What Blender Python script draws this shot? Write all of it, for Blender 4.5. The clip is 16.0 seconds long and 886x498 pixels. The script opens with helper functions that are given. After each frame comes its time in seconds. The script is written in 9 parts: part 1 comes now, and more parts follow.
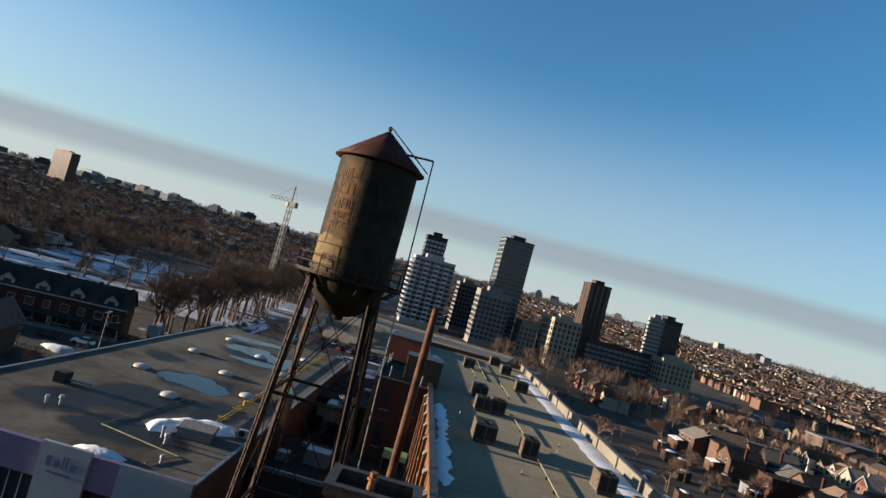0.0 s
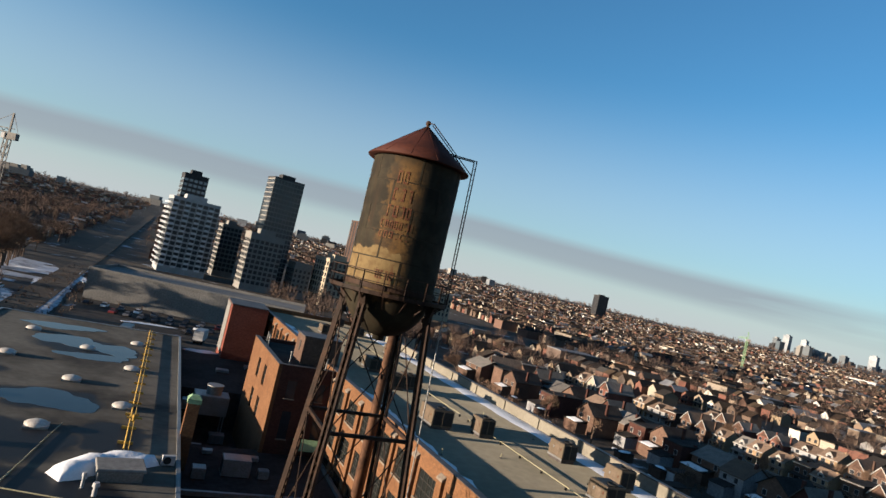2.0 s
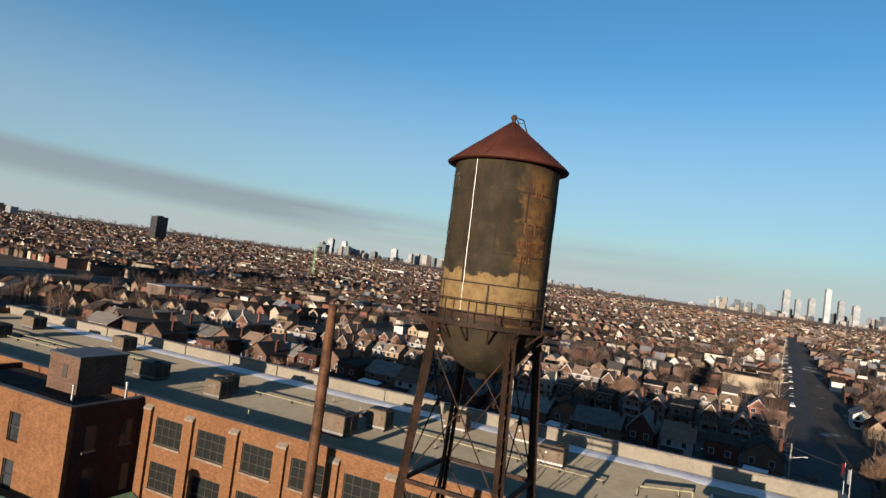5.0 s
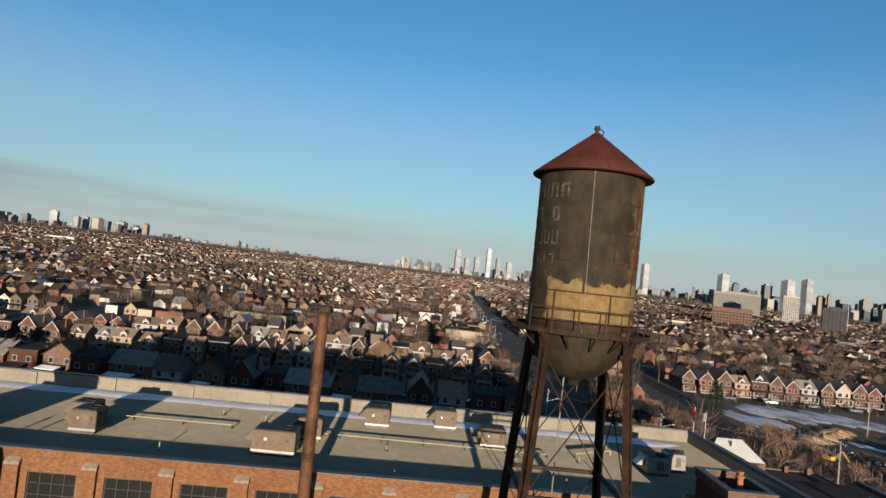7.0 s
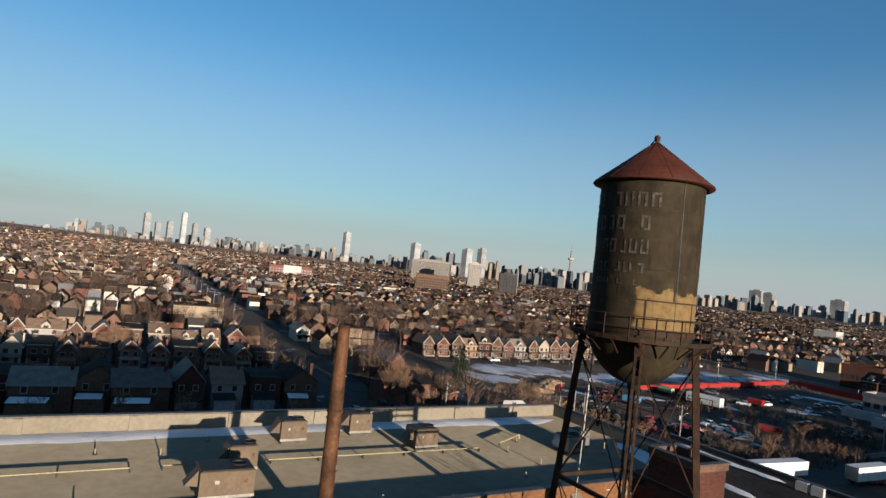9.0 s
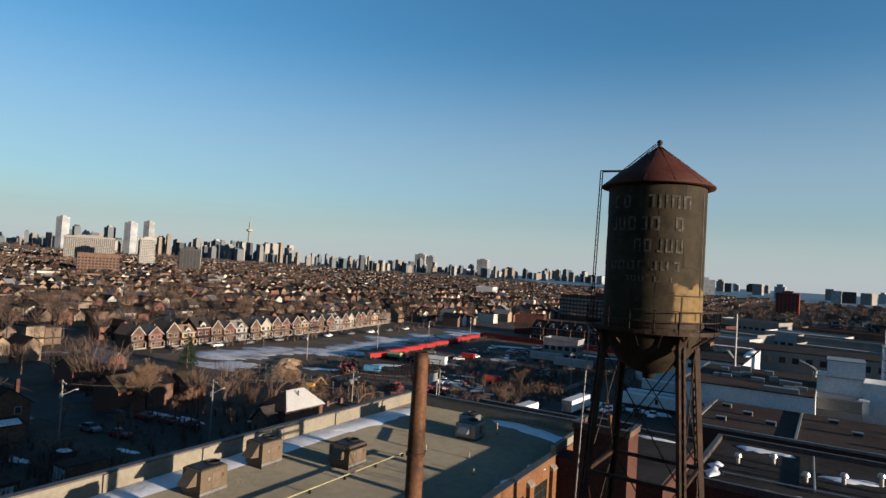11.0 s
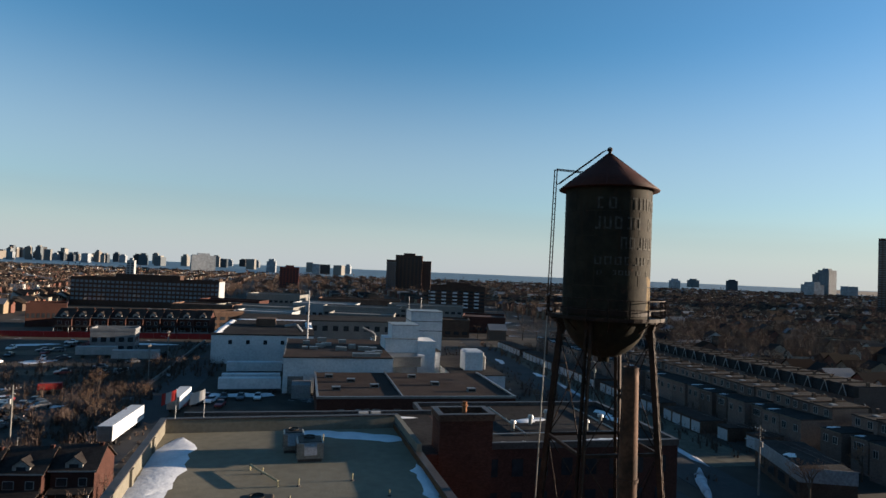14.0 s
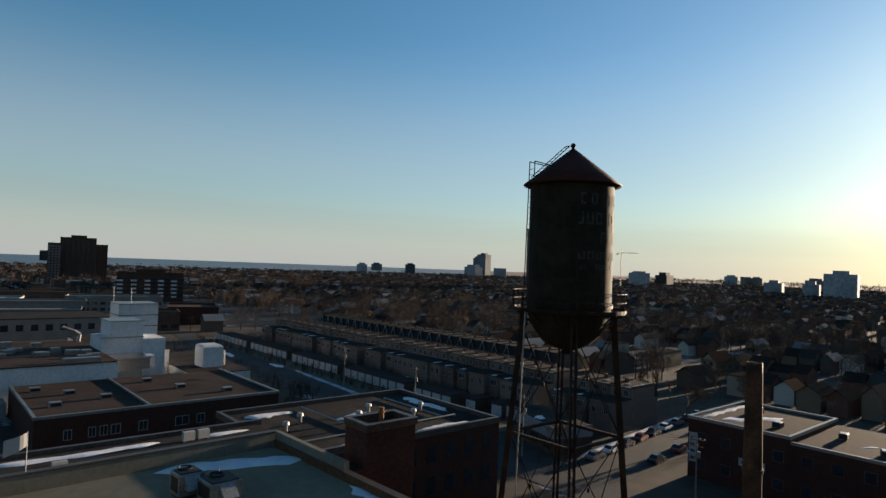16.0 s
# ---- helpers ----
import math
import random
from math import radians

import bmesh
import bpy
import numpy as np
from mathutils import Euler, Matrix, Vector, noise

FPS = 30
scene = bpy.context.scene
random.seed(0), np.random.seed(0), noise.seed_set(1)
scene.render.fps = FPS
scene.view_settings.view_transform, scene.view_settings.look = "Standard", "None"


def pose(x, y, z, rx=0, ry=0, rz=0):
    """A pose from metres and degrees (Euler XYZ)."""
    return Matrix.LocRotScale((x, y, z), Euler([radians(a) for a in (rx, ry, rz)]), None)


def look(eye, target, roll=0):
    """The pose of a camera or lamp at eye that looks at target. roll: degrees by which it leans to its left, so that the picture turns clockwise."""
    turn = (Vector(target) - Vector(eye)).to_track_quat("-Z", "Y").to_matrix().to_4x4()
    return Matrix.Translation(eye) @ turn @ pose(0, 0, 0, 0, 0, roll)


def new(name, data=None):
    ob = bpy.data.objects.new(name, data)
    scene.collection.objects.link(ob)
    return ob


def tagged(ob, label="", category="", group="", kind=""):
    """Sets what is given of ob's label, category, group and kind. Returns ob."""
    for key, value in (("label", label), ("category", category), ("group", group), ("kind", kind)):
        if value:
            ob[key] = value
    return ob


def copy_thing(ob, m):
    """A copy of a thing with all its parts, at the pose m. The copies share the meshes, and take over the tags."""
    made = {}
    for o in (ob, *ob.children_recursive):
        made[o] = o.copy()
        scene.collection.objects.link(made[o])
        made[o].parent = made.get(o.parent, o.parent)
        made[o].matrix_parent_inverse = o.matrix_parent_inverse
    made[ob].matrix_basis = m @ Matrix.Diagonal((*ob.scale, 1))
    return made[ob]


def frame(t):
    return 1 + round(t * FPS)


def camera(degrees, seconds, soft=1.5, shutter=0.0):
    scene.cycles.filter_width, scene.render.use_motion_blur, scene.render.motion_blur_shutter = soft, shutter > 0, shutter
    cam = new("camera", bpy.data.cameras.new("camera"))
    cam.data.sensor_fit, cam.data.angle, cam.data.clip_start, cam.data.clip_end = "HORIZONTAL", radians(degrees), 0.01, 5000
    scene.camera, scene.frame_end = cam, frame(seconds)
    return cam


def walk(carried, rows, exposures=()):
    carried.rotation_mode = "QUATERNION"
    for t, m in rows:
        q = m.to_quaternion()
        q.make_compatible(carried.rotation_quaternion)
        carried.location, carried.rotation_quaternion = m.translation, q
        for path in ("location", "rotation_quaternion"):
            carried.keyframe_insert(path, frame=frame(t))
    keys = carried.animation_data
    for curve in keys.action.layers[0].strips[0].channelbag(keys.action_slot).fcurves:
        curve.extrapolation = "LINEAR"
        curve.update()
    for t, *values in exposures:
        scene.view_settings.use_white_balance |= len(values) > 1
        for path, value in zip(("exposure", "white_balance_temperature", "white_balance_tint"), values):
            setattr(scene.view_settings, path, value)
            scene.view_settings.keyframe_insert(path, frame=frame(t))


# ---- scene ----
cam = camera(71.0, 16.0)

PATH = [
    (0, (0.424, -0.768, 32.949), (0.375, 1.229, 33.043), 15.39),
    (0.5, (-4.186, 0.278, 33.005), (-4.037, 2.270, 33.098), 16.00),
    (1, (-9.022, 1.436, 32.852), (-8.661, 3.401, 32.948), 15.55),
    (1.5, (-13.668, 3.180, 32.840), (-13.095, 5.094, 32.933), 14.55),
    (2, (-18.196, 5.510, 32.953), (-17.420, 7.351, 33.043), 13.20),
    (2.5, (-22.334, 8.841, 33.287), (-21.354, 10.583, 33.365), 11.16),
    (3, (-25.921, 12.614, 33.427), (-24.744, 14.228, 33.512), 10.37),
    (3.5, (-29.271, 16.296, 33.481), (-27.914, 17.764, 33.561), 9.58),
    (4, (-32.087, 20.201, 33.511), (-30.570, 21.501, 33.590), 9.32),
    (4.2, (-32.746, 21.792, 33.444), (-31.169, 23.021, 33.524), 8.88),
    (6.5, (-38.791, 44.073, 33.576), (-36.801, 44.259, 33.647), 6.24),
    (7, (-38.103, 48.774, 33.503), (-36.105, 48.729, 33.578), 6.02),
    (7.5, (-37.077, 53.584, 33.550), (-35.099, 53.298, 33.625), 5.68),
    (8, (-35.382, 58.036, 33.534), (-33.454, 57.510, 33.606), 5.69),
    (8.5, (-32.818, 62.212, 33.504), (-30.965, 61.462, 33.577), 6.21),
    (9, (-29.771, 65.714, 33.574), (-28.015, 64.759, 33.645), 6.13),
    (11.3, (-12.022, 77.617, 33.949), (-11.095, 75.845, 34.012), 3.55),
    (11.5, (-10.168, 78.028, 33.913), (-9.336, 76.211, 33.978), 3.72),
    (12, (-5.626, 78.816, 33.975), (-5.038, 76.905, 34.040), 3.46),
    (12.5, (-1.042, 79.146, 33.952), (-0.700, 77.177, 34.018), 3.24),
    (13, (3.554, 78.884, 33.895), (3.645, 76.887, 33.962), 3.03),
    (13.5, (8.053, 77.806, 33.838), (7.882, 75.815, 33.905), 2.81),
    (14, (12.326, 76.526, 33.765), (11.893, 74.575, 33.833), 2.40),
    (14.5, (16.328, 74.193, 33.758), (15.646, 72.314, 33.824), 2.14),
    (15, (19.942, 71.791, 33.867), (19.041, 70.007, 33.926), 2.02),
    (15.5, (23.145, 68.908, 33.753), (22.037, 67.244, 33.813), 2.15),
    (16, (25.928, 65.360, 33.735), (24.619, 63.848, 33.792), 2.10),
]
walk(cam, [(t, look(eye, target, roll)) for t, eye, target, roll in PATH],
     [(0, 1.84, 5500, 10), (4, 1.68, 5500, 10), (7, 1.47, 5500, 10), (9, 1.46, 5500, 10), (13.5, 1.76, 5500, 10), (14.5, 1.76, 5650, 10), (16, 1.55, 5950, 10)])

# ---- sky, sun, exposure ----
SUN_AZ = 180.6     # direction to the sun, degrees anticlockwise from +x
SUN_EL = 6.5
world = bpy.data.worlds.new("evening_sky")
scene.world = world
world.use_nodes = True
wn, wl = world.node_tree.nodes, world.node_tree.links
wn.clear()
w_out = wn.new("ShaderNodeOutputWorld")
w_bg = wn.new("ShaderNodeBackground")
w_sky = wn.new("ShaderNodeTexSky")
w_sky.sky_type = "NISHITA"
w_sky.sun_disc = False
w_sky.sun_elevation = radians(SUN_EL)
w_sky.sun_rotation = radians(90 - SUN_AZ)
w_sky.air_density = 1.0
w_sky.dust_density = 0.65
w_sky.ozone_density = 1.4
w_bg.inputs["Strength"].default_value = 0.052
# thin grey stratus low over the horizon, stretched along it
w_tc = wn.new("ShaderNodeTexCoord")
w_sep = wn.new("ShaderNodeSeparateXYZ")
wl.new(w_tc.outputs["Generated"], w_sep.inputs[0])
w_map = wn.new("ShaderNodeMapping")
w_map.inputs["Scale"].default_value = (0.9, 0.9, 11.0)
wl.new(w_tc.outputs["Generated"], w_map.inputs["Vector"])
w_noise = wn.new("ShaderNodeTexNoise")
w_noise.inputs["Scale"].default_value = 1.6
w_noise.inputs["Detail"].default_value = 5.0
wl.new(w_map.outputs[0], w_noise.inputs["Vector"])
w_ramp = wn.new("ShaderNodeValToRGB")
w_ramp.color_ramp.elements[0].position, w_ramp.color_ramp.elements[0].color = 0.27, (0, 0, 0, 1)
w_ramp.color_ramp.elements[1].position, w_ramp.color_ramp.elements[1].color = 0.47, (1, 1, 1, 1)
wl.new(w_noise.outputs["Fac"], w_ramp.inputs[0])
w_band = wn.new("ShaderNodeValToRGB")
for e in list(w_band.color_ramp.elements)[1:]:
    w_band.color_ramp.elements.remove(e)
w_band.color_ramp.elements[0].position, w_band.color_ramp.elements[0].color = 0.0, (0, 0, 0, 1)
for p, v in ((0.058, 0.03), (0.076, 0.72), (0.098, 0.78), (0.114, 0.0)):
    e = w_band.color_ramp.elements.new(p)
    e.color = (v, v, v, 1)
w_low = wn.new("ShaderNodeValToRGB")
w_low.color_ramp.elements[0].position, w_low.color_ramp.elements[0].color = 0.0, (0.042, 0.042, 0.042, 1)
w_low.color_ramp.elements[1].position, w_low.color_ramp.elements[1].color = 1.0, (0.034, 0.034, 0.034, 1)
for p in (0.46, 0.72):
    e = w_low.color_ramp.elements.new(p)
    e.color = (0, 0, 0, 1)
w_half = wn.new("ShaderNodeMath")
w_half.operation = "MULTIPLY_ADD"
w_half.inputs[1].default_value, w_half.inputs[2].default_value = 0.5, 0.5
wl.new(w_sep.outputs["X"], w_half.inputs[0])
wl.new(w_half.outputs[0], w_low.inputs[0])
w_tilt = wn.new("ShaderNodeMath")
wl.new(w_sep.outputs["Z"], w_tilt.inputs[0])
wl.new(w_low.outputs[0], w_tilt.inputs[1])
wl.new(w_tilt.outputs[0], w_band.inputs[0])
w_mul = wn.new("ShaderNodeMath")
w_mul.operation = "MULTIPLY"
wl.new(w_ramp.outputs[0], w_mul.inputs[0])
wl.new(w_band.outputs[0], w_mul.inputs[1])
w_mix = wn.new("ShaderNodeMixRGB")
w_mix.inputs[2].default_value = (2.02, 2.0, 1.93, 1)
# the stratus lies to the north and east, and thins out southwards
w_north = wn.new("ShaderNodeMapRange")
w_north.inputs["From Min"].default_value, w_north.inputs["From Max"].default_value = 0.0, 0.55
w_north.inputs["To Min"].default_value, w_north.inputs["To Max"].default_value = 0.12, 1.0
wl.new(w_sep.outputs["Y"], w_north.inputs["Value"])
w_part = wn.new("ShaderNodeMath")
w_part.operation = "MULTIPLY"
wl.new(w_mul.outputs[0], w_part.inputs[0])
wl.new(w_north.outputs[0], w_part.inputs[1])
wl.new(w_part.outputs[0], w_mix.inputs[0])
# pale haze all round, thickest at the horizon
w_haze = wn.new("ShaderNodeValToRGB")
w_haze.color_ramp.interpolation = "EASE"
w_haze.color_ramp.elements[0].position, w_haze.color_ramp.elements[0].color = 0.0, (0.82, 0.82, 0.82, 1)
w_haze.color_ramp.elements[1].position, w_haze.color_ramp.elements[1].color = 0.36, (0, 0, 0, 1)
e = w_haze.color_ramp.elements.new(0.12)
e.color = (0.40, 0.40, 0.40, 1)
wl.new(w_sep.outputs["Z"], w_haze.inputs[0])
w_hmix = wn.new("ShaderNodeMixRGB")
w_hmix.inputs[2].default_value = (3.7, 3.55, 3.22, 1)
wl.new(w_haze.outputs[0], w_hmix.inputs[0])
# the clear sky leans to cyan
w_tone = wn.new("ShaderNodeMixRGB")
w_tone.blend_type = "MULTIPLY"
w_tone.inputs[0].default_value = 1.0
w_west = wn.new("ShaderNodeMapRange")
w_west.inputs["From Min"].default_value, w_west.inputs["From Max"].default_value = -1.0, -0.35
wl.new(w_sep.outputs["X"], w_west.inputs["Value"])
w_cool = wn.new("ShaderNodeMixRGB")
w_cool.inputs[1].default_value = (0.66, 0.90, 1.15, 1)
w_cool.inputs[2].default_value = (0.585, 0.955, 1.16, 1)
wl.new(w_west.outputs[0], w_cool.inputs[0])
wl.new(w_cool.outputs[0], w_tone.inputs[2])
wl.new(w_sky.outputs[0], w_tone.inputs[1])
wl.new(w_tone.outputs[0], w_hmix.inputs[1])
wl.new(w_hmix.outputs[0], w_mix.inputs[1])
wl.new(w_mix.outputs[0], w_bg.inputs["Color"])
wl.new(w_bg.outputs[0], w_out.inputs["Surface"])

sun_data = bpy.data.lights.new("sun", "SUN")
sun_data.energy = 5.0
sun_data.angle = radians(0.5)
sun_data.color = (1.0, 0.74, 0.48)
sun = new("sun", sun_data)
sx, sy, sz = (math.cos(radians(SUN_AZ)) * math.cos(radians(SUN_EL)),
              math.sin(radians(SUN_AZ)) * math.cos(radians(SUN_EL)), math.sin(radians(SUN_EL)))
sun.matrix_world = look((-200 * -sx, -200 * -sy, 200 * sz + 20), (0, 0, 20))

# ---- materials ----
def surface(name, cols, rough=0.8, metal=0.0, scale=1.0, bump=0.0, bump_scale=None, rand=0.0, spec=0.15, island=False, contrast=0.22, dirt=0.25, retro=0.0):
    """A worn surface: two scales of noise between the colours, fine relief, optional change from object to object."""
    m = bpy.data.materials.new(name)
    m.use_nodes = True
    nt = m.node_tree
    n, l = nt.nodes, nt.links
    b = n["Principled BSDF"]
    b.inputs["Roughness"].default_value = rough
    b.inputs["Metallic"].default_value = metal
    b.inputs["Diffuse Roughness"].default_value = retro
    b.inputs["Specular IOR Level"].default_value = spec
    tc = n.new("ShaderNodeTexCoord")
    big = n.new("ShaderNodeTexNoise")
    big.inputs["Scale"].default_value = 0.35 * scale
    big.inputs["Detail"].default_value = 6
    big.inputs["Roughness"].default_value = 0.62
    l.new(tc.outputs["Object"], big.inputs["Vector"])
    ramp = n.new("ShaderNodeValToRGB")
    els = ramp.color_ramp.elements
    k = len(cols)
    lo, hi = 0.5 - contrast, 0.5 + contrast
    els[0].position, els[0].color = lo, (*cols[0], 1)
    els[1].position, els[1].color = hi, (*cols[-1], 1)
    for i in range(1, k - 1):
        e = els.new(lo + (hi - lo) * i / (k - 1))
        e.color = (*cols[i], 1)
    if island:
        ramp.color_ramp.interpolation = "CONSTANT"
        for i, e in enumerate(els):
            e.position = i / k
        geo = n.new("ShaderNodeNewGeometry")
        l.new(geo.outputs["Random Per Island"], ramp.inputs[0])
    else:
        l.new(big.outputs["Fac"], ramp.inputs[0])
    fine = n.new("ShaderNodeTexNoise")
    fine.inputs["Scale"].default_value = 4.0 * scale
    fine.inputs["Detail"].default_value = 5
    l.new(tc.outputs["Object"], fine.inputs["Vector"])
    fr = n.new("ShaderNodeMapRange")
    fr.inputs["From Min"].default_value, fr.inputs["From Max"].default_value = 0.3, 0.7
    fr.inputs["To Min"].default_value, fr.inputs["To Max"].default_value = 1 - dirt, 1 + dirt
    l.new(fine.outputs["Fac"], fr.inputs["Value"])
    mul = n.new("ShaderNodeMixRGB")
    mul.blend_type = "MULTIPLY"
    mul.inputs[0].default_value = 1.0
    l.new(ramp.outputs[0], mul.inputs[1])
    l.new(fr.outputs[0], mul.inputs[2])
    col = mul.outputs[0]
    if rand:
        oi = n.new("ShaderNodeObjectInfo")
        hsv = n.new("ShaderNodeHueSaturation")
        rr = n.new("ShaderNodeMapRange")
        rr.inputs["To Min"].default_value, rr.inputs["To Max"].default_value = 1 - rand, 1 + rand
        l.new(oi.outputs["Random"], rr.inputs["Value"])
        l.new(rr.outputs[0], hsv.inputs["Value"])
        l.new(col, hsv.inputs["Color"])
        col = hsv.outputs[0]
    l.new(col, b.inputs["Base Color"])
    if bump:
        bn = n.new("ShaderNodeTexNoise")
        bn.inputs["Scale"].default_value = bump_scale or 12.0
        bn.inputs["Detail"].default_value = 4
        l.new(tc.outputs["Object"], bn.inputs["Vector"])
        bp = n.new("ShaderNodeBump")
        bp.inputs["Strength"].default_value = bump
        bp.inputs["Distance"].default_value = 0.05
        l.new(bn.outputs["Fac"], bp.inputs["Height"])
        l.new(bp.outputs[0], b.inputs["Normal"])
    return m


def brickwork(name, cols, mortar, rand=0.0):
    """Brick of real size (0.215 by 0.075 m) with joints, blotches and soot."""
    m = surface(name, cols, 0.88, scale=0.9, rand=rand, dirt=0.18)
    nt = m.node_tree
    n, l = nt.nodes, nt.links
    b = n["Principled BSDF"]
    was = b.inputs["Base Color"].links[0].from_socket
    geo = n.new("ShaderNodeNewGeometry")
    tc = n.new("ShaderNodeTexCoord")
    sp = n.new("ShaderNodeSeparateXYZ")
    l.new(tc.outputs["Object"], sp.inputs[0])
    ad = n.new("ShaderNodeMath")
    l.new(sp.outputs[0], ad.inputs[0])
    l.new(sp.outputs[1], ad.inputs[1])
    cb = n.new("ShaderNodeCombineXYZ")
    l.new(ad.outputs[0], cb.inputs[0])
    l.new(sp.outputs[2], cb.inputs[1])
    br = n.new("ShaderNodeTexBrick")
    br.inputs["Scale"].default_value = 1.0
    br.inputs["Brick Width"].default_value = 0.225
    br.inputs["Row Height"].default_value = 0.078
    br.inputs["Mortar Size"].default_value = 0.009
    br.inputs["Color1"].default_value = (1.18, 1.15, 1.1, 1)
    br.inputs["Color2"].default_value = (0.72, 0.70, 0.70, 1)
    br.inputs["Mortar"].default_value = (*mortar, 1)
    l.new(cb.outputs[0], br.inputs["Vector"])
    mul = n.new("ShaderNodeMixRGB")
    mul.blend_type = "MULTIPLY"
    mul.inputs[0].default_value = 1.0
    l.new(was, mul.inputs[1])
    l.new(br.outputs["Color"], mul.inputs[2])
    l.new(mul.outputs[0], b.inputs["Base Color"])
    bp = n.new("ShaderNodeBump")
    bp.inputs["Strength"].default_value = 0.5
    bp.inputs["Distance"].default_value = 0.01
    bp.invert = True
    l.new(br.outputs["Fac"], bp.inputs["Height"])
    l.new(bp.outputs[0], b.inputs["Normal"])
    return m


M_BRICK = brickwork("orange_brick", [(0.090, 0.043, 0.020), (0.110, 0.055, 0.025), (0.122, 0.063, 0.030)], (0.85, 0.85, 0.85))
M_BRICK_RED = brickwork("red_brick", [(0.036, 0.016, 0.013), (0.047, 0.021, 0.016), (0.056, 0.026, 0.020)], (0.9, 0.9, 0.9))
M_BRICK_BROWN = brickwork("brown_brick", [(0.061, 0.038, 0.028), (0.084, 0.053, 0.038), (0.103, 0.069, 0.050)], (0.9, 0.9, 0.9), rand=0.2)
M_BRICKPAINT = brickwork("painted_red_brick", [(0.104, 0.030, 0.019), (0.128, 0.038, 0.024), (0.144, 0.045, 0.029)], (0.95, 0.95, 0.95))
M_STONE = surface("cap_stone", [(0.085, 0.068, 0.052), (0.15, 0.125, 0.098)], 0.85, bump=0.3)
M_PARAPET = surface("cream_parapet", [(0.110, 0.100, 0.077), (0.137, 0.125, 0.098), (0.150, 0.137, 0.110)], 0.8, scale=0.8, bump=0.1, dirt=0.12)
M_FLASH = surface("dark_flashing", [(0.045, 0.04, 0.04), (0.08, 0.07, 0.065)], 0.5, 0.4)
M_ROOFGREY = surface("grey_membrane", [(0.138, 0.124, 0.089), (0.168, 0.150, 0.110), (0.192, 0.172, 0.127)], 0.95, spec=0.04, retro=1.0, scale=0.35, bump=0.25, bump_scale=5, dirt=0.10)
M_ROOFBROWN = surface("tar_gravel_roof", [(0.022, 0.020, 0.018), (0.062, 0.055, 0.043), (0.098, 0.088, 0.070), (0.118, 0.106, 0.084)], 0.92, scale=0.28, bump=0.3, bump_scale=6, dirt=0.14, contrast=0.17)
WET_SPOTS = ((-26.8, 61.8, 5.4, 5.2), (-22.6, 53.0, 5.4, 3.6), (-19.2, 64.6, 3.0, 3.6), (-33.5, 82, 3.0, 2.2), (-31.0, 56.0, 3.4, 4.0), (-25.6, 73.5, 5.0, 4.0), (-25.0, 99.0, 7.0, 5.0))


def soak(m, spots):
    """Meltwater soaked into a roof: dark, smoother stains with uneven soft edges round the given places."""
    n, l = m.node_tree.nodes, m.node_tree.links
    b = n["Principled BSDF"]
    dry = b.inputs["Base Color"].links[0].from_socket
    tc = n.new("ShaderNodeTexCoord")
    warp = n.new("ShaderNodeTexNoise")
    warp.inputs["Scale"].default_value, warp.inputs["Detail"].default_value = 0.3, 6
    l.new(tc.outputs["Object"], warp.inputs["Vector"])
    push = n.new("ShaderNodeVectorMath")
    push.operation = "MULTIPLY_ADD"
    push.inputs[1].default_value = (5.0, 5.0, 0)
    l.new(warp.outputs["Color"], push.inputs[0])
    l.new(tc.outputs["Object"], push.inputs[2])
    wet = None
    for cx, cy, rx, ry in spots:
        mp = n.new("ShaderNodeMapping")
        mp.vector_type = "TEXTURE"
        mp.inputs["Location"].default_value, mp.inputs["Scale"].default_value = (cx + 2.5, cy + 2.5, 0), (rx, ry, 1000)
        l.new(push.outputs[0], mp.inputs["Vector"])
        ln = n.new("ShaderNodeVectorMath")
        ln.operation = "LENGTH"
        l.new(mp.outputs[0], ln.inputs[0])
        edge = n.new("ShaderNodeMapRange")
        edge.interpolation_type = "SMOOTHSTEP"
        edge.inputs["From Min"].default_value, edge.inputs["From Max"].default_value = 1.15, 0.8
        l.new(ln.outputs["Value"], edge.inputs["Value"])
        if wet is None:
            wet = edge.outputs[0]
        else:
            most = n.new("ShaderNodeMath")
            most.operation = "MAXIMUM"
            l.new(wet, most.inputs[0])
            l.new(edge.outputs[0], most.inputs[1])
            wet = most.outputs[0]
    c = n.new("ShaderNodeMixRGB")
    l.new(wet, c.inputs[0])
    l.new(dry, c.inputs[1])
    c.inputs[2].default_value = (0.013, 0.013, 0.0135, 1)
    l.new(c.outputs[0], b.inputs["Base Color"])
    r = n.new("ShaderNodeMapRange")
    r.inputs["To Min"].default_value, r.inputs["To Max"].default_value = 0.92, 0.55
    l.new(wet, r.inputs["Value"])
    l.new(r.outputs[0], b.inputs["Roughness"])


soak(M_ROOFBROWN, WET_SPOTS)
M_ROOFRED = surface("brown_felt_roof", [(0.026, 0.019, 0.016), (0.042, 0.031, 0.026), (0.058, 0.044, 0.036)], 0.95, scale=0.3, bump=0.3, bump_scale=5, dirt=0.15, spec=0.05)
M_DOORW = surface("white_door_paint", [(0.27, 0.28, 0.29), (0.36, 0.37, 0.38)], 0.7, scale=0.8, dirt=0.12)
M_VERGE = surface("dead_grass", [(0.060, 0.056, 0.042), (0.092, 0.085, 0.064), (0.118, 0.109, 0.084)], 0.95, scale=0.15, bump=0.4, bump_scale=2, dirt=0.25, spec=0.05)
M_ROOFDARK = surface("dark_tar_roof", [(0.018, 0.015, 0.015), (0.030, 0.027, 0.025), (0.042, 0.037, 0.033)], 0.95, scale=0.5, bump=0.3, spec=0.04)
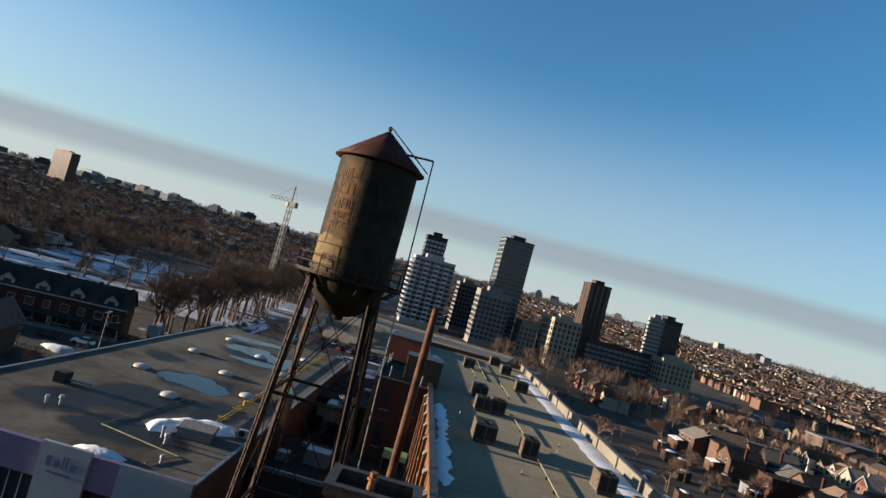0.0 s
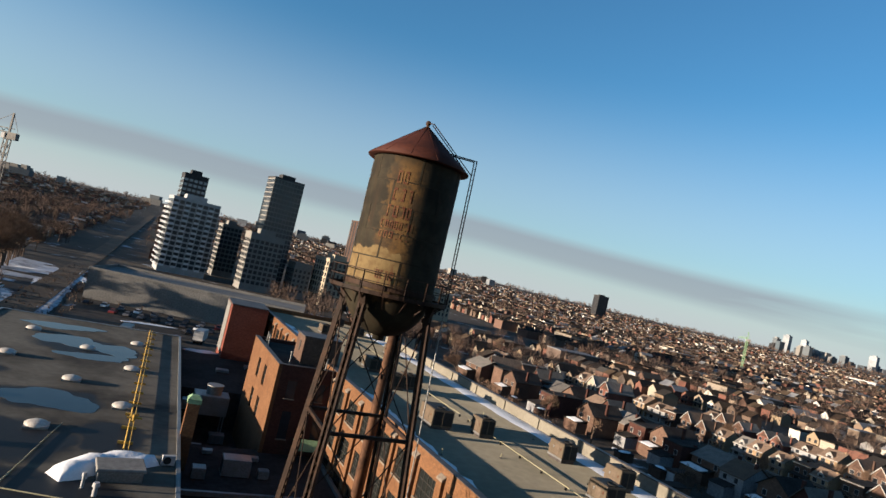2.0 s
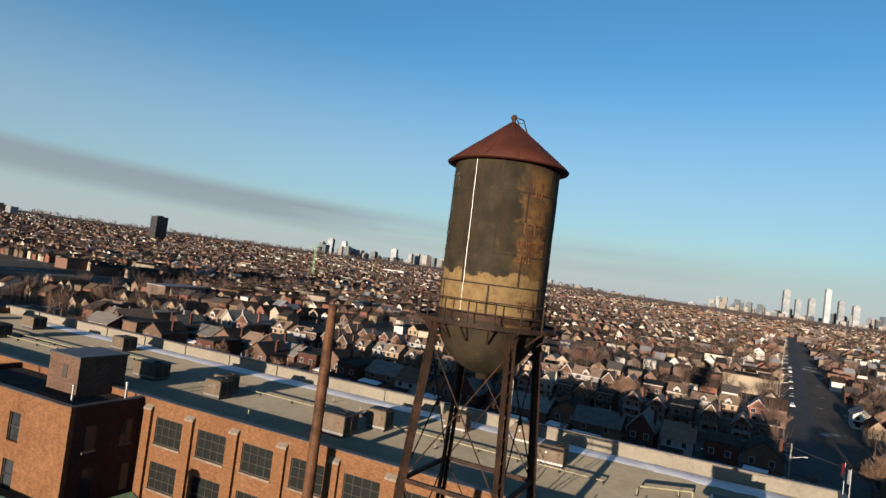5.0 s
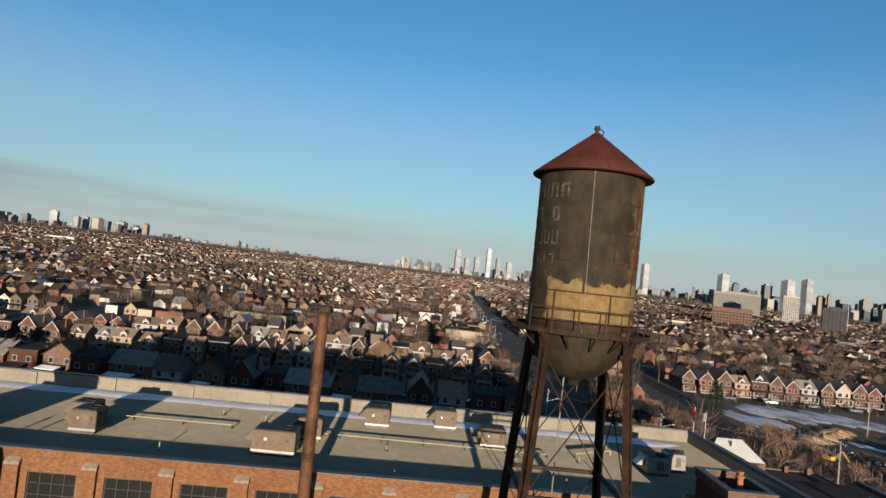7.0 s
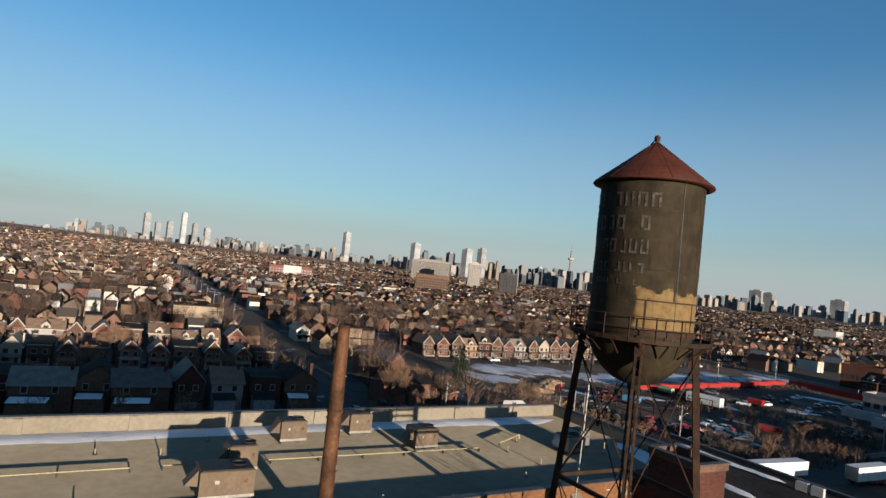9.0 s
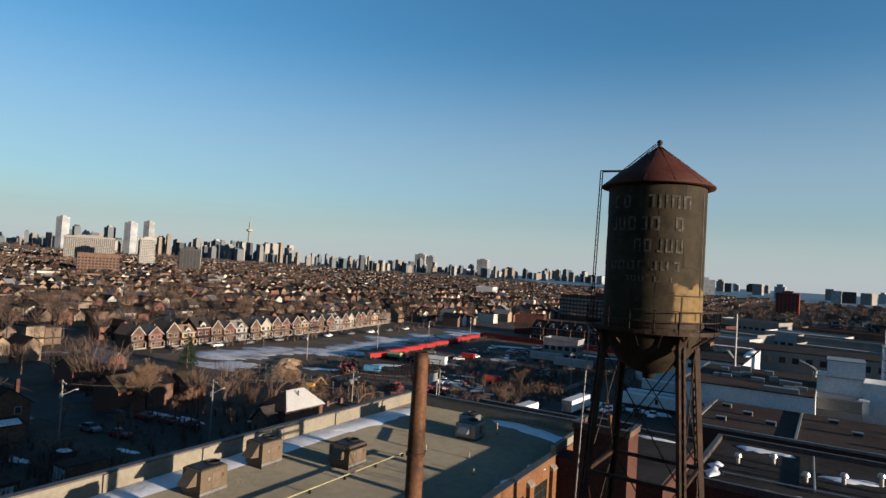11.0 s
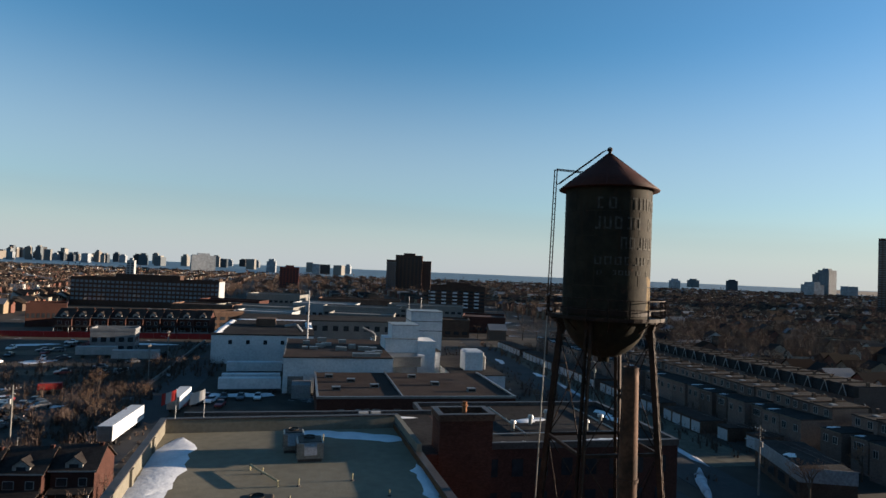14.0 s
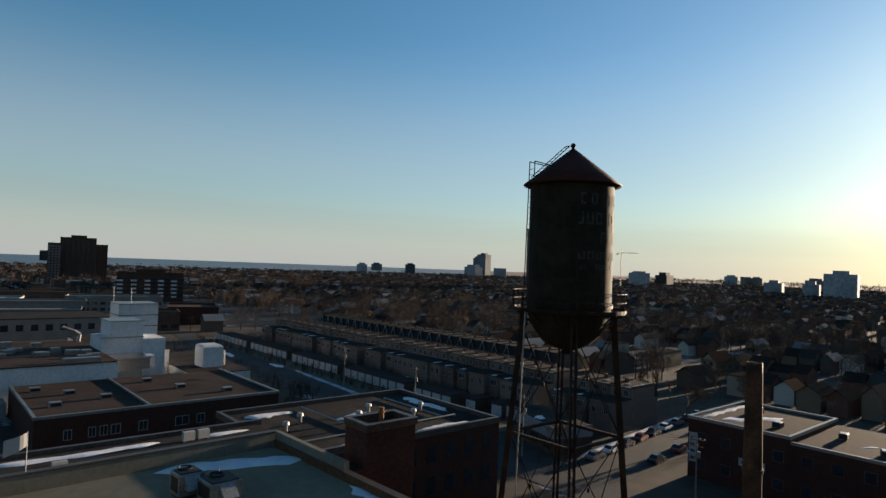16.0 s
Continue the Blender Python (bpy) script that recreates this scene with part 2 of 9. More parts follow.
M_SNOW = surface("old_snow", [(0.446, 0.461, 0.490), (0.576, 0.583, 0.598), (0.619, 0.626, 0.634)], 0.75, scale=1.5, bump=0.6, bump_scale=3, dirt=0.08)
# mottled with bare ground, and greyed in colour for snow lying in shade
M_SNOWDULL = surface("dull_snow", [(0.16, 0.15, 0.145), (0.36, 0.37, 0.40), (0.48, 0.50, 0.54)], 0.85, scale=0.35, bump=0.5, bump_scale=2, dirt=0.15, contrast=0.16)
M_WATER = surface("rain_water", [(0.014, 0.018, 0.022), (0.022, 0.027, 0.03)], 0.1, spec=0.16, scale=0.4)
M_STEEL = surface("rusty_steel", [(0.010, 0.007, 0.005), (0.021, 0.012, 0.008), (0.041, 0.022, 0.012)], 0.7, 0.25, scale=2.5, bump=0.25, dirt=0.35)
M_STACK = surface("rusted_stack", [(0.014, 0.009, 0.005), (0.036, 0.018, 0.010), (0.076, 0.037, 0.019), (0.024, 0.012, 0.008)], 0.7, 0.2, scale=1.6, bump=0.2, dirt=0.3)
M_CONE = surface("red_roof_paint", [(0.022, 0.007, 0.004), (0.038, 0.011, 0.006), (0.050, 0.016, 0.009)], 0.7, scale=1.2, bump=0.15, dirt=0.2)
M_RTU = surface("tan_enamel", [(0.066, 0.050, 0.033), (0.085, 0.066, 0.046)], 0.6, scale=1.0, rand=0.12, dirt=0.12)
M_RTU2 = surface("tan_enamel_dark", [(0.07, 0.052, 0.036), (0.10, 0.076, 0.054)], 0.6, scale=1.5, dirt=0.2)
M_RTUDARK = surface("grille_black", [(0.013, 0.013, 0.013), (0.032, 0.029, 0.026)], 0.6, 0.3)
M_GALV = surface("galvanised", [(0.170, 0.170, 0.166), (0.246, 0.246, 0.238)], 0.42, 0.7, scale=2)
M_PIPE = surface("weathered_pipe", [(0.185, 0.168, 0.098), (0.240, 0.222, 0.145)], 0.6, 0.1, scale=2)
M_YELLOW = surface("yellow_gas_pipe", [(0.288, 0.179, 0.032), (0.397, 0.256, 0.051)], 0.55, scale=2)
M_WHITE = surface("white_panel", [(0.250, 0.250, 0.250), (0.310, 0.310, 0.305)], 0.6, scale=0.6, dirt=0.08)
M_PLANTWHITE = surface("fresh_white_paint", [(0.34, 0.355, 0.37), (0.44, 0.45, 0.46), (0.49, 0.49, 0.49)], 0.7, scale=0.4, dirt=0.14)
M_WHITEWALL = surface("white_painted_wall", [(0.187, 0.196, 0.200), (0.245, 0.249, 0.249), (0.277, 0.277, 0.274)], 0.75, scale=0.5, dirt=0.12)
M_CONC = surface("concrete", [(0.126, 0.121, 0.112), (0.170, 0.162, 0.148)], 0.85, scale=0.6, bump=0.2)
M_GREYBLOCK = surface("grey_block", [(0.102, 0.100, 0.095), (0.143, 0.139, 0.131)], 0.85, scale=0.5)
M_PALE = surface("pale_plaster", [(0.19, 0.185, 0.172), (0.25, 0.242, 0.225)], 0.8, scale=0.4, dirt=0.12)
M_BEIGE = surface("beige_stone", [(0.211, 0.178, 0.130), (0.264, 0.226, 0.168)], 0.8, scale=0.3, dirt=0.1)
M_OLIVE = surface("olive_cladding", [(0.071, 0.054, 0.036), (0.104, 0.079, 0.052)], 0.7, scale=0.6, dirt=0.15)
M_DARKWALL = surface("dark_cladding", [(0.019, 0.019, 0.021), (0.034, 0.033, 0.033)], 0.6, scale=0.3)
M_BROWNWALL = surface("brown_cladding", [(0.040, 0.023, 0.017), (0.058, 0.034, 0.023)], 0.7, scale=0.3)
M_REDWALL = surface("red_cladding", [(0.115, 0.027, 0.019), (0.154, 0.038, 0.027)], 0.6, scale=0.3)
M_PURPLE = surface("purple_fascia", [(0.102, 0.082, 0.143), (0.143, 0.118, 0.190)], 0.5, scale=0.5, dirt=0.08)
M_RED = surface("red_paint", [(0.162, 0.011, 0.011), (0.222, 0.018, 0.017)], 0.5, scale=0.6, dirt=0.15)
M_BLUE = surface("blue_paint", [(0.038, 0.128, 0.230), (0.064, 0.179, 0.288)], 0.5, dirt=0.15)
M_GREEN = surface("verdigris", [(0.115, 0.192, 0.109), (0.179, 0.269, 0.154)], 0.7)
M_TERRA = surface("terracotta", [(0.148, 0.060, 0.025), (0.194, 0.088, 0.039)], 0.8)
M_ASPHALT = surface("asphalt", [(0.026, 0.026, 0.027), (0.036, 0.035, 0.035), (0.048, 0.046, 0.044)], 0.85, scale=0.35, bump=0.15, dirt=0.15)
M_LOT = surface("worn_lot", [(0.040, 0.035, 0.030), (0.062, 0.054, 0.046), (0.085, 0.073, 0.060)], 0.95, scale=0.12, bump=0.2, dirt=0.25, spec=0.05)
M_DIRT = surface("bare_dirt", [(0.054, 0.040, 0.029), (0.085, 0.065, 0.046), (0.121, 0.094, 0.067)], 0.95, scale=0.25, bump=0.4, bump_scale=2)
M_SANDY = surface("dry_grit", [(0.070, 0.054, 0.038), (0.109, 0.086, 0.061)], 0.95, scale=0.3, bump=0.3)
M_SAND = surface("sand_heap", [(0.205, 0.141, 0.083), (0.288, 0.205, 0.128)], 0.95, scale=1, bump=0.4)
M_BARK = surface("bark", [(0.054, 0.038, 0.029), (0.096, 0.070, 0.051)], 0.9, scale=3, bump=0.4)
M_TWIG = surface("twigs", [(0.120, 0.078, 0.052), (0.175, 0.115, 0.076)], 0.9, scale=0.2, rand=0.25)
M_TWIGFAR = surface("twigs_far", [(0.044, 0.030, 0.023), (0.064, 0.044, 0.034), (0.086, 0.060, 0.044), (0.054, 0.040, 0.034)], 0.95, island=True)
M_NEEDLE = surface("conifer_needles", [(0.008, 0.019, 0.009), (0.019, 0.035, 0.016)], 0.85, scale=2)
M_HOUSEWALL = surface("house_walls", [(0.115, 0.052, 0.038), (0.092, 0.054, 0.040), (0.24, 0.21, 0.165), (0.115, 0.055, 0.040), (0.085, 0.060, 0.045), (0.15, 0.108, 0.072), (0.090, 0.066, 0.050), (0.19, 0.145, 0.095), (0.37, 0.345, 0.30), (0.10, 0.062, 0.048), (0.105, 0.048, 0.035), (0.17, 0.135, 0.10), (0.075, 0.060, 0.050), (0.34, 0.33, 0.31), (0.13, 0.095, 0.068)], 0.85, island=True, dirt=0.2)
M_HOUSEROOF = surface("house_roofs", [(0.022, 0.019, 0.018), (0.036, 0.030, 0.025), (0.030, 0.022, 0.017), (0.046, 0.043, 0.040), (0.018, 0.018, 0.019),
                                      (0.058, 0.043, 0.030), (0.025, 0.023, 0.022), (0.150, 0.154, 0.162)], 0.95, island=True, dirt=0.2, spec=0.0)
M_WINDARK = surface("dark_window_glass", [(0.012, 0.014, 0.017), (0.028, 0.031, 0.035)], 0.12, spec=0.35, scale=0.3)
M_WINSKY = surface("bright_window_glass", [(0.08, 0.10, 0.12), (0.14, 0.17, 0.19)], 0.12, spec=0.8, scale=0.15)
M_FRAMEDARK = surface("dark_frame", [(0.019, 0.018, 0.016), (0.035, 0.032, 0.029)], 0.6)
M_WOODWHITE = surface("white_trim", [(0.20, 0.195, 0.18), (0.26, 0.25, 0.235)], 0.7, rand=0.1)
M_LAKE = surface("lake_water", [(0.085, 0.15, 0.20), (0.11, 0.18, 0.23)], 0.7, scale=0.01, spec=0.15)
# tower colours lightened to stand in for haze over the distance
M_SKYGLASS = surface("glass_towers", [(0.058, 0.073, 0.085), (0.122, 0.122, 0.119), (0.187, 0.180, 0.167), (0.041, 0.049, 0.058), (0.139, 0.122, 0.105), (0.082, 0.093, 0.102)],  0.8, island=True, spec=0.15)
M_LETTER = surface("faded_letters", [(0.038, 0.015, 0.008), (0.064, 0.022, 0.011), (0.096, 0.054, 0.019)], 0.8, scale=7, dirt=0.4, contrast=0.12)
M_LETTERW = surface("faded_white_letters", [(0.020, 0.018, 0.014), (0.060, 0.057, 0.048)], 0.8, scale=9, dirt=0.4, contrast=0.12)

M_GLASS = bpy.data.materials.new("pane_glass")
M_GLASS.use_nodes = True
gb = M_GLASS.node_tree.nodes["Principled BSDF"]
gb.inputs["Base Color"].default_value = (0.020, 0.022, 0.021, 1)
gb.inputs["Specular IOR Level"].default_value = 0.1
gb.inputs["Roughness"].default_value = 0.06
gb.inputs["Transmission Weight"].default_value = 0.5
gb.inputs["IOR"].default_value = 1.25


def ground_material():
    m = surface("winter_ground", [(0.026, 0.022, 0.018), (0.040, 0.033, 0.026), (0.058, 0.047, 0.036), (0.032, 0.030, 0.026)], 0.95, scale=0.05, bump=0.3, bump_scale=0.8, dirt=0.25)
    n, l = m.node_tree.nodes, m.node_tree.links
    b = n["Principled BSDF"]
    was = b.inputs["Base Color"].links[0].from_socket
    tc = n.new("ShaderNodeTexCoord")
    s = n.new("ShaderNodeTexNoise")
    s.inputs["Scale"].default_value = 0.045
    s.inputs["Detail"].default_value = 8
    s.inputs["Roughness"].default_value = 0.7
    l.new(tc.outputs["Object"], s.inputs["Vector"])
    r = n.new("ShaderNodeValToRGB")
    r.color_ramp.elements[0].position = 0.60
    r.color_ramp.elements[1].position = 0.66
    l.new(s.outputs["Fac"], r.inputs[0])
    mx = n.new("ShaderNodeMixRGB")
    mx.inputs[2].default_value = (0.40, 0.41, 0.43, 1)
    l.new(r.outputs[0], mx.inputs[0])
    l.new(was, mx.inputs[1])
    l.new(mx.outputs[0], b.inputs["Base Color"])
    return m


M_GROUND = ground_material()


def tank_material():
    """Dark olive paint, ochre undercoat bared low down and behind the old sign, rust runs."""
    m = bpy.data.materials.new("tank_paint")
    m.use_nodes = True
    n, l = m.node_tree.nodes, m.node_tree.links
    b = n["Principled BSDF"]
    b.inputs["Roughness"].default_value = 0.78
    b.inputs["Specular IOR Level"].default_value = 0.1
    tc = n.new("ShaderNodeTexCoord")
    sp = n.new("ShaderNodeSeparateXYZ")
    l.new(tc.outputs["Object"], sp.inputs[0])

    def math_node(op, a, c=None, clamp=False):
        q = n.new("ShaderNodeMath")
        q.operation, q.use_clamp = op, clamp
        for i, v in enumerate((a, c)):
            if v is None:
                continue
            if isinstance(v, (int, float)):
                q.inputs[i].default_value = v
            else:
                l.new(v, q.inputs[i])
        return q.outputs[0]

    def noise_node(scale, detail=6, rough=0.6, stretch=None):
        q = n.new("ShaderNodeTexNoise")
        q.inputs["Scale"].default_value, q.inputs["Detail"].default_value, q.inputs["Roughness"].default_value = scale, detail, rough
        if stretch:
            mp = n.new("ShaderNodeMapping")
            mp.inputs["Scale"].default_value = stretch
            l.new(tc.outputs["Object"], mp.inputs["Vector"])
            l.new(mp.outputs[0], q.inputs["Vector"])
        else:
            l.new(tc.outputs["Object"], q.inputs["Vector"])
        return q.outputs["Fac"]

    def step(v, lo, hi):
        q = n.new("ShaderNodeMapRange")
        q.interpolation_type = "SMOOTHSTEP"
        q.inputs["From Min"].default_value, q.inputs["From Max"].default_value = lo, hi
        l.new(v, q.inputs["Value"])
        return q.outputs[0]

    def mix(f, a, c):
        q = n.new("ShaderNodeMixRGB")
        l.new(f, q.inputs[0])
        for i, v in ((1, a), (2, c)):
            if isinstance(v, tuple):
                q.inputs[i].default_value = (*v, 1)
            else:
                l.new(v, q.inputs[i])
        return q.outputs[0]

    x, y, z = sp.outputs
    # cosines of the angle to the middle of the bared patches (directions 192 and 241 degrees)
    r = 2.8
    d_low = math_node("DIVIDE", math_node("ADD", math_node("MULTIPLY", x, math.cos(radians(192))), math_node("MULTIPLY", y, math.sin(radians(192)))), r)
    d_sign = math_node("DIVIDE", math_node("ADD", math_node("MULTIPLY", x, math.cos(radians(241))), math_node("MULTIPLY", y, math.sin(radians(241)))), r)
    n1 = noise_node(0.9, 8, 0.65)
    n2 = noise_node(2.6, 6)
    streak = noise_node(3.0, 4, 0.5, (1, 1, 0.10))
    edge = math_node("MULTIPLY", math_node("SUBTRACT", n1, 0.5), 1.7)
    low_z = math_node("ADD", math_node("MULTIPLY", z, -1), math_node("ADD", edge, 1.95))     # ochre below about z = 2
    low = math_node("MULTIPLY", math_node("MULTIPLY", step(low_z, -0.06, 0.06), step(z, -0.02, 0.02)), step(math_node("ADD", d_low, math_node("MULTIPLY", edge, 0.12)), 0.37, 0.43))
    sign = step(math_node("ADD", d_sign, math_node("ADD", math_node("MULTIPLY", edge, 0.10), math_node("MULTIPLY", math_node("SUBTRACT", n2, 0.5), 0.25))), 0.84, 0.93)
    sign = math_node("MULTIPLY", sign, step(z, 7.6, 6.4))
    olive = mix(step(n1, 0.35, 0.65), (0.012, 0.010, 0.0065), (0.024, 0.020, 0.012))
    olive = mix(step(streak, 0.52, 0.72), olive, (0.021, 0.014, 0.008))
    ochre = mix(step(n2, 0.35, 0.68), (0.118, 0.084, 0.036), (0.082, 0.054, 0.023))
    ochre = mix(step(streak, 0.56, 0.74), ochre, (0.07, 0.032, 0.015))
    sign_col = mix(step(n1, 0.42, 0.62), (0.082, 0.047, 0.016), (0.03, 0.02, 0.011))
    c = mix(sign, olive, sign_col)
    c = mix(low, c, ochre)
    rust = math_node("MULTIPLY", step(noise_node(1.7, 8, 0.7), 0.60, 0.70), 0.8)
    c = mix(rust, c, (0.05, 0.024, 0.012))
    l.new(c, b.inputs["Base Color"])
    bp = n.new("ShaderNodeBump")
    bp.inputs["Strength"].default_value, bp.inputs["Distance"].default_value = 0.25, 0.03
    l.new(noise_node(5, 5), bp.inputs["Height"])
    l.new(bp.outputs[0], b.inputs["Normal"])
    return m


M_TANK = tank_material()

# ---- building helpers ----
class G:
    """Collects vertices and faces of one mesh."""

    def __init__(self):
        self.v, self.f = [], []

    def add(self, vs, fs, m=None):
        k = len(self.v)
        self.v += [tuple(m @ Vector(p)) for p in vs] if m else [tuple(p) for p in vs]
        self.f += [tuple(i + k for i in q) for q in fs]
        return self

    def box(self, x0, y0, z0, x1, y1, z1, m=None):
        vs = [(x0, y0, z0), (x1, y0, z0), (x1, y1, z0), (x0, y1, z0), (x0, y0, z1), (x1, y0, z1), (x1, y1, z1), (x0, y1, z1)]
        return self.add(vs, [(0, 3, 2, 1), (4, 5, 6, 7), (0, 1, 5, 4), (1, 2, 6, 5), (2, 3, 7, 6), (3, 0, 4, 7)], m)

    def bev(self, x0, y0, z0, x1, y1, z1, b=0.04, m=None):
        """A box whose top edges are chamfered."""
        vs = [(x0, y0, z0), (x1, y0, z0), (x1, y1, z0), (x0, y1, z0), (x0, y0, z1 - b), (x1, y0, z1 - b), (x1, y1, z1 - b), (x0, y1, z1 - b),
              (x0 + b, y0 + b, z1), (x1 - b, y0 + b, z1), (x1 - b, y1 - b, z1), (x0 + b, y1 - b, z1)]
        fs = [(0, 3, 2, 1), (8, 9, 10, 11)]
        for i in range(4):
            j = (i + 1) % 4
            fs += [(i, j, 4 + j, 4 + i), (4 + i, 4 + j, 8 + j, 8 + i)]
        return self.add(vs, fs, m)

    def cyl(self, p0, p1, r0, r1=None, n=8, cap=True):
        r1 = r0 if r1 is None else r1
        p0, p1 = Vector(p0), Vector(p1)
        d = (p1 - p0).normalized()
        a = d.orthogonal().normalized()
        c = d.cross(a)
        k = len(self.v)
        for p, r in ((p0, r0), (p1, r1)):
            for i in range(n):
                t = 2 * math.pi * i / n
                self.v.append(tuple(p + a * (r * math.cos(t)) + c * (r * math.sin(t))))
        for i in range(n):
            j = (i + 1) % n
            self.f.append((k + i, k + j, k + n + j, k + n + i))
        if cap:
            self.f += [tuple(k + i for i in reversed(range(n))), tuple(k + n + i for i in range(n))]
        return self

    def bar(self, p0, p1, w, h=None):
        """A square bar between two points."""
        h = h or w
        p0, p1 = Vector(p0), Vector(p1)
        d = (p1 - p0).normalized()
        side = d.cross(Vector((0, 0, 1)))
        side = Vector((1, 0, 0)) if side.length < 1e-4 else side.normalized()
        up = side.cross(d)
        k = len(self.v)
        for p in (p0, p1):
            for a, c in ((-1, -1), (1, -1), (1, 1), (-1, 1)):
                self.v.append(tuple(p + side * (a * w / 2) + up * (c * h / 2)))
        self.f += [(k, k + 1, k + 2, k + 3), (k + 7, k + 6, k + 5, k + 4)] + [(k + i, k + 4 + i, k + 4 + (i + 1) % 4, k + (i + 1) % 4) for i in range(4)]
        return self

    def lathe(self, prof, n=48, cx=0.0, cy=0.0):
        k = len(self.v)
        for r, z in prof:
            for i in range(n):
                t = 2 * math.pi * i / n
                self.v.append((cx + r * math.cos(t), cy + r * math.sin(t), z))
        for s in range(len(prof) - 1):
            for i in range(n):
                j = (i + 1) % n
                self.f.append((k + s * n + i, k + s * n + j, k + (s + 1) * n + j, k + (s + 1) * n + i))
        return self

    def prism(self, poly, z0, z1, m=None):
        n = len(poly)
        vs = [(x, y, z0) for x, y in poly] + [(x, y, z1) for x, y in poly]
        fs = [tuple(reversed(range(n))), tuple(range(n, 2 * n))] + [(i, (i + 1) % n, n + (i + 1) % n, n + i) for i in range(n)]
        return self.add(vs, fs, m)

    def roof(self, x0, y0, x1, y1, z, rise, over=0.4, axis="y", thick=0.15, m=None):
        """A gable roof with thickness; its ridge runs along the axis."""
        if axis == "y":
            a, c, lo, hi = x0 - over, x1 + over, y0 - over, y1 + over
            mid = (a + c) / 2
            e = z - over * 2 * rise / (x1 - x0)
            vs = [(a, lo, e), (mid, lo, z + rise), (c, lo, e), (a, hi, e), (mid, hi, z + rise), (c, hi, e)]
        else:
            a, c, lo, hi = y0 - over, y1 + over, x0 - over, x1 + over
            mid = (a + c) / 2
            e = z - over * 2 * rise / (y1 - y0)
            vs = [(lo, a, e), (lo, mid, z + rise), (lo, c, e), (hi, a, e), (hi, mid, z + rise), (hi, c, e)]
        vs += [(p[0], p[1], p[2] + thick) for p in vs]
        fs = [(0, 3, 4, 1), (1, 4, 5, 2), (6, 7, 10, 9), (7, 8, 11, 10), (0, 1, 7, 6), (1, 2, 8, 7), (3, 9, 10, 4), (4, 10, 11, 5), (0, 6, 9, 3), (2, 5, 11, 8)]
        return self.add(vs, fs, m)

    def gable(self, x0, y0, x1, y1, z, rise, axis="y", m=None):
        """The wall below a gable roof, as one prism."""
        if axis == "y":
            mid = (x0 + x1) / 2
            vs = [(x0, y0, z), (x1, y0, z), (mid, y0, z + rise), (x0, y1, z), (x1, y1, z), (mid, y1, z + rise)]
        else:
            mid = (y0 + y1) / 2
            vs = [(x0, y0, z), (x0, y1, z), (x0, mid, z + rise), (x1, y0, z), (x1, y1, z), (x1, mid, z + rise)]
        return self.add(vs, [(0, 1, 2), (3, 5, 4), (0, 3, 4, 1), (1, 4, 5, 2), (2, 5, 3, 0)], m)

    def lattice(self, ys, zs, x0, x1):
        """A frame with bars as one solid: ys and zs are the bars' (low, high) spans, panes stay open."""
        yb, zb = sorted({v for p in ys for v in p}), sorted({v for p in zs for v in p})
        inside = lambda spans, a, c: any(p[0] - 1e-6 <= a and c <= p[1] + 1e-6 for p in spans)
        full = [[inside(ys, a, c) or inside(zs, d, e) for d, e in zip(zb, zb[1:])] for a, c in zip(yb, yb[1:])]
        k, n = len(self.v), len(zb)
        half = len(yb) * n
        self.v += [(x, y, z) for x in (x0, x1) for y in yb for z in zb]
        at = lambda s, i, j: k + s * half + i * n + j
        solid = lambda i, j: 0 <= i < len(full) and 0 <= j < n - 1 and full[i][j]
        for i in range(len(full)):
            for j in range(n - 1):
                if not full[i][j]:
                    continue
                self.f += [(at(0, i, j), at(0, i, j + 1), at(0, i + 1, j + 1), at(0, i + 1, j)), (at(1, i, j), at(1, i + 1, j), at(1, i + 1, j + 1), at(1, i, j + 1))]
                for (di, dj), (a, c) in (((-1, 0), ((i, j), (i, j + 1))), ((1, 0), ((i + 1, j), (i + 1, j + 1))), ((0, -1), ((i, j), (i + 1, j))), ((0, 1), ((i, j + 1), (i + 1, j + 1)))):
                    if not solid(i + di, j + dj):
                        self.f.append((at(0, *a), at(0, *c), at(1, *c), at(1, *a)))
        return self

    def mesh(self, name):
        me = bpy.data.meshes.new(name)
        me.from_pydata(self.v, [], self.f)
        me.validate()
        bm = bmesh.new()
        bm.from_mesh(me)
        if len(bm.faces) < 60000:
            bmesh.ops.recalc_face_normals(bm, faces=bm.faces)
        bm.to_mesh(me)
        bm.free()
        return me


def part(name, g, material, parent=None, label="", smooth=False, kind=""):
    """Links a collected mesh as one object under a thing or a part."""
    me = g if isinstance(g, bpy.types.Mesh) else g.mesh(name)
    if not me.materials:
        me.materials.append(material)
    if smooth:
        for p in me.polygons:
            p.use_smooth = True
    ob = new(name, me)
    if parent is not None:
        ob.parent = parent
    return tagged(ob, label=label, kind=kind)


def thing(name, label, category, group="", m=None):
    ob = new(name)
    ob.empty_display_size = 0.5
    if m is not None:
        ob.matrix_world = m
    return tagged(ob, label, category, group)


def single(name, g, material, label, category="", group="", kind="", smooth=False):
    """A thing of one mesh."""
    ob = part(name, g, material, None, label, smooth, kind)
    return tagged(ob, category=category, group=group)


def smooth_angle(ob):
    for p in ob.data.polygons:
        p.use_smooth = True


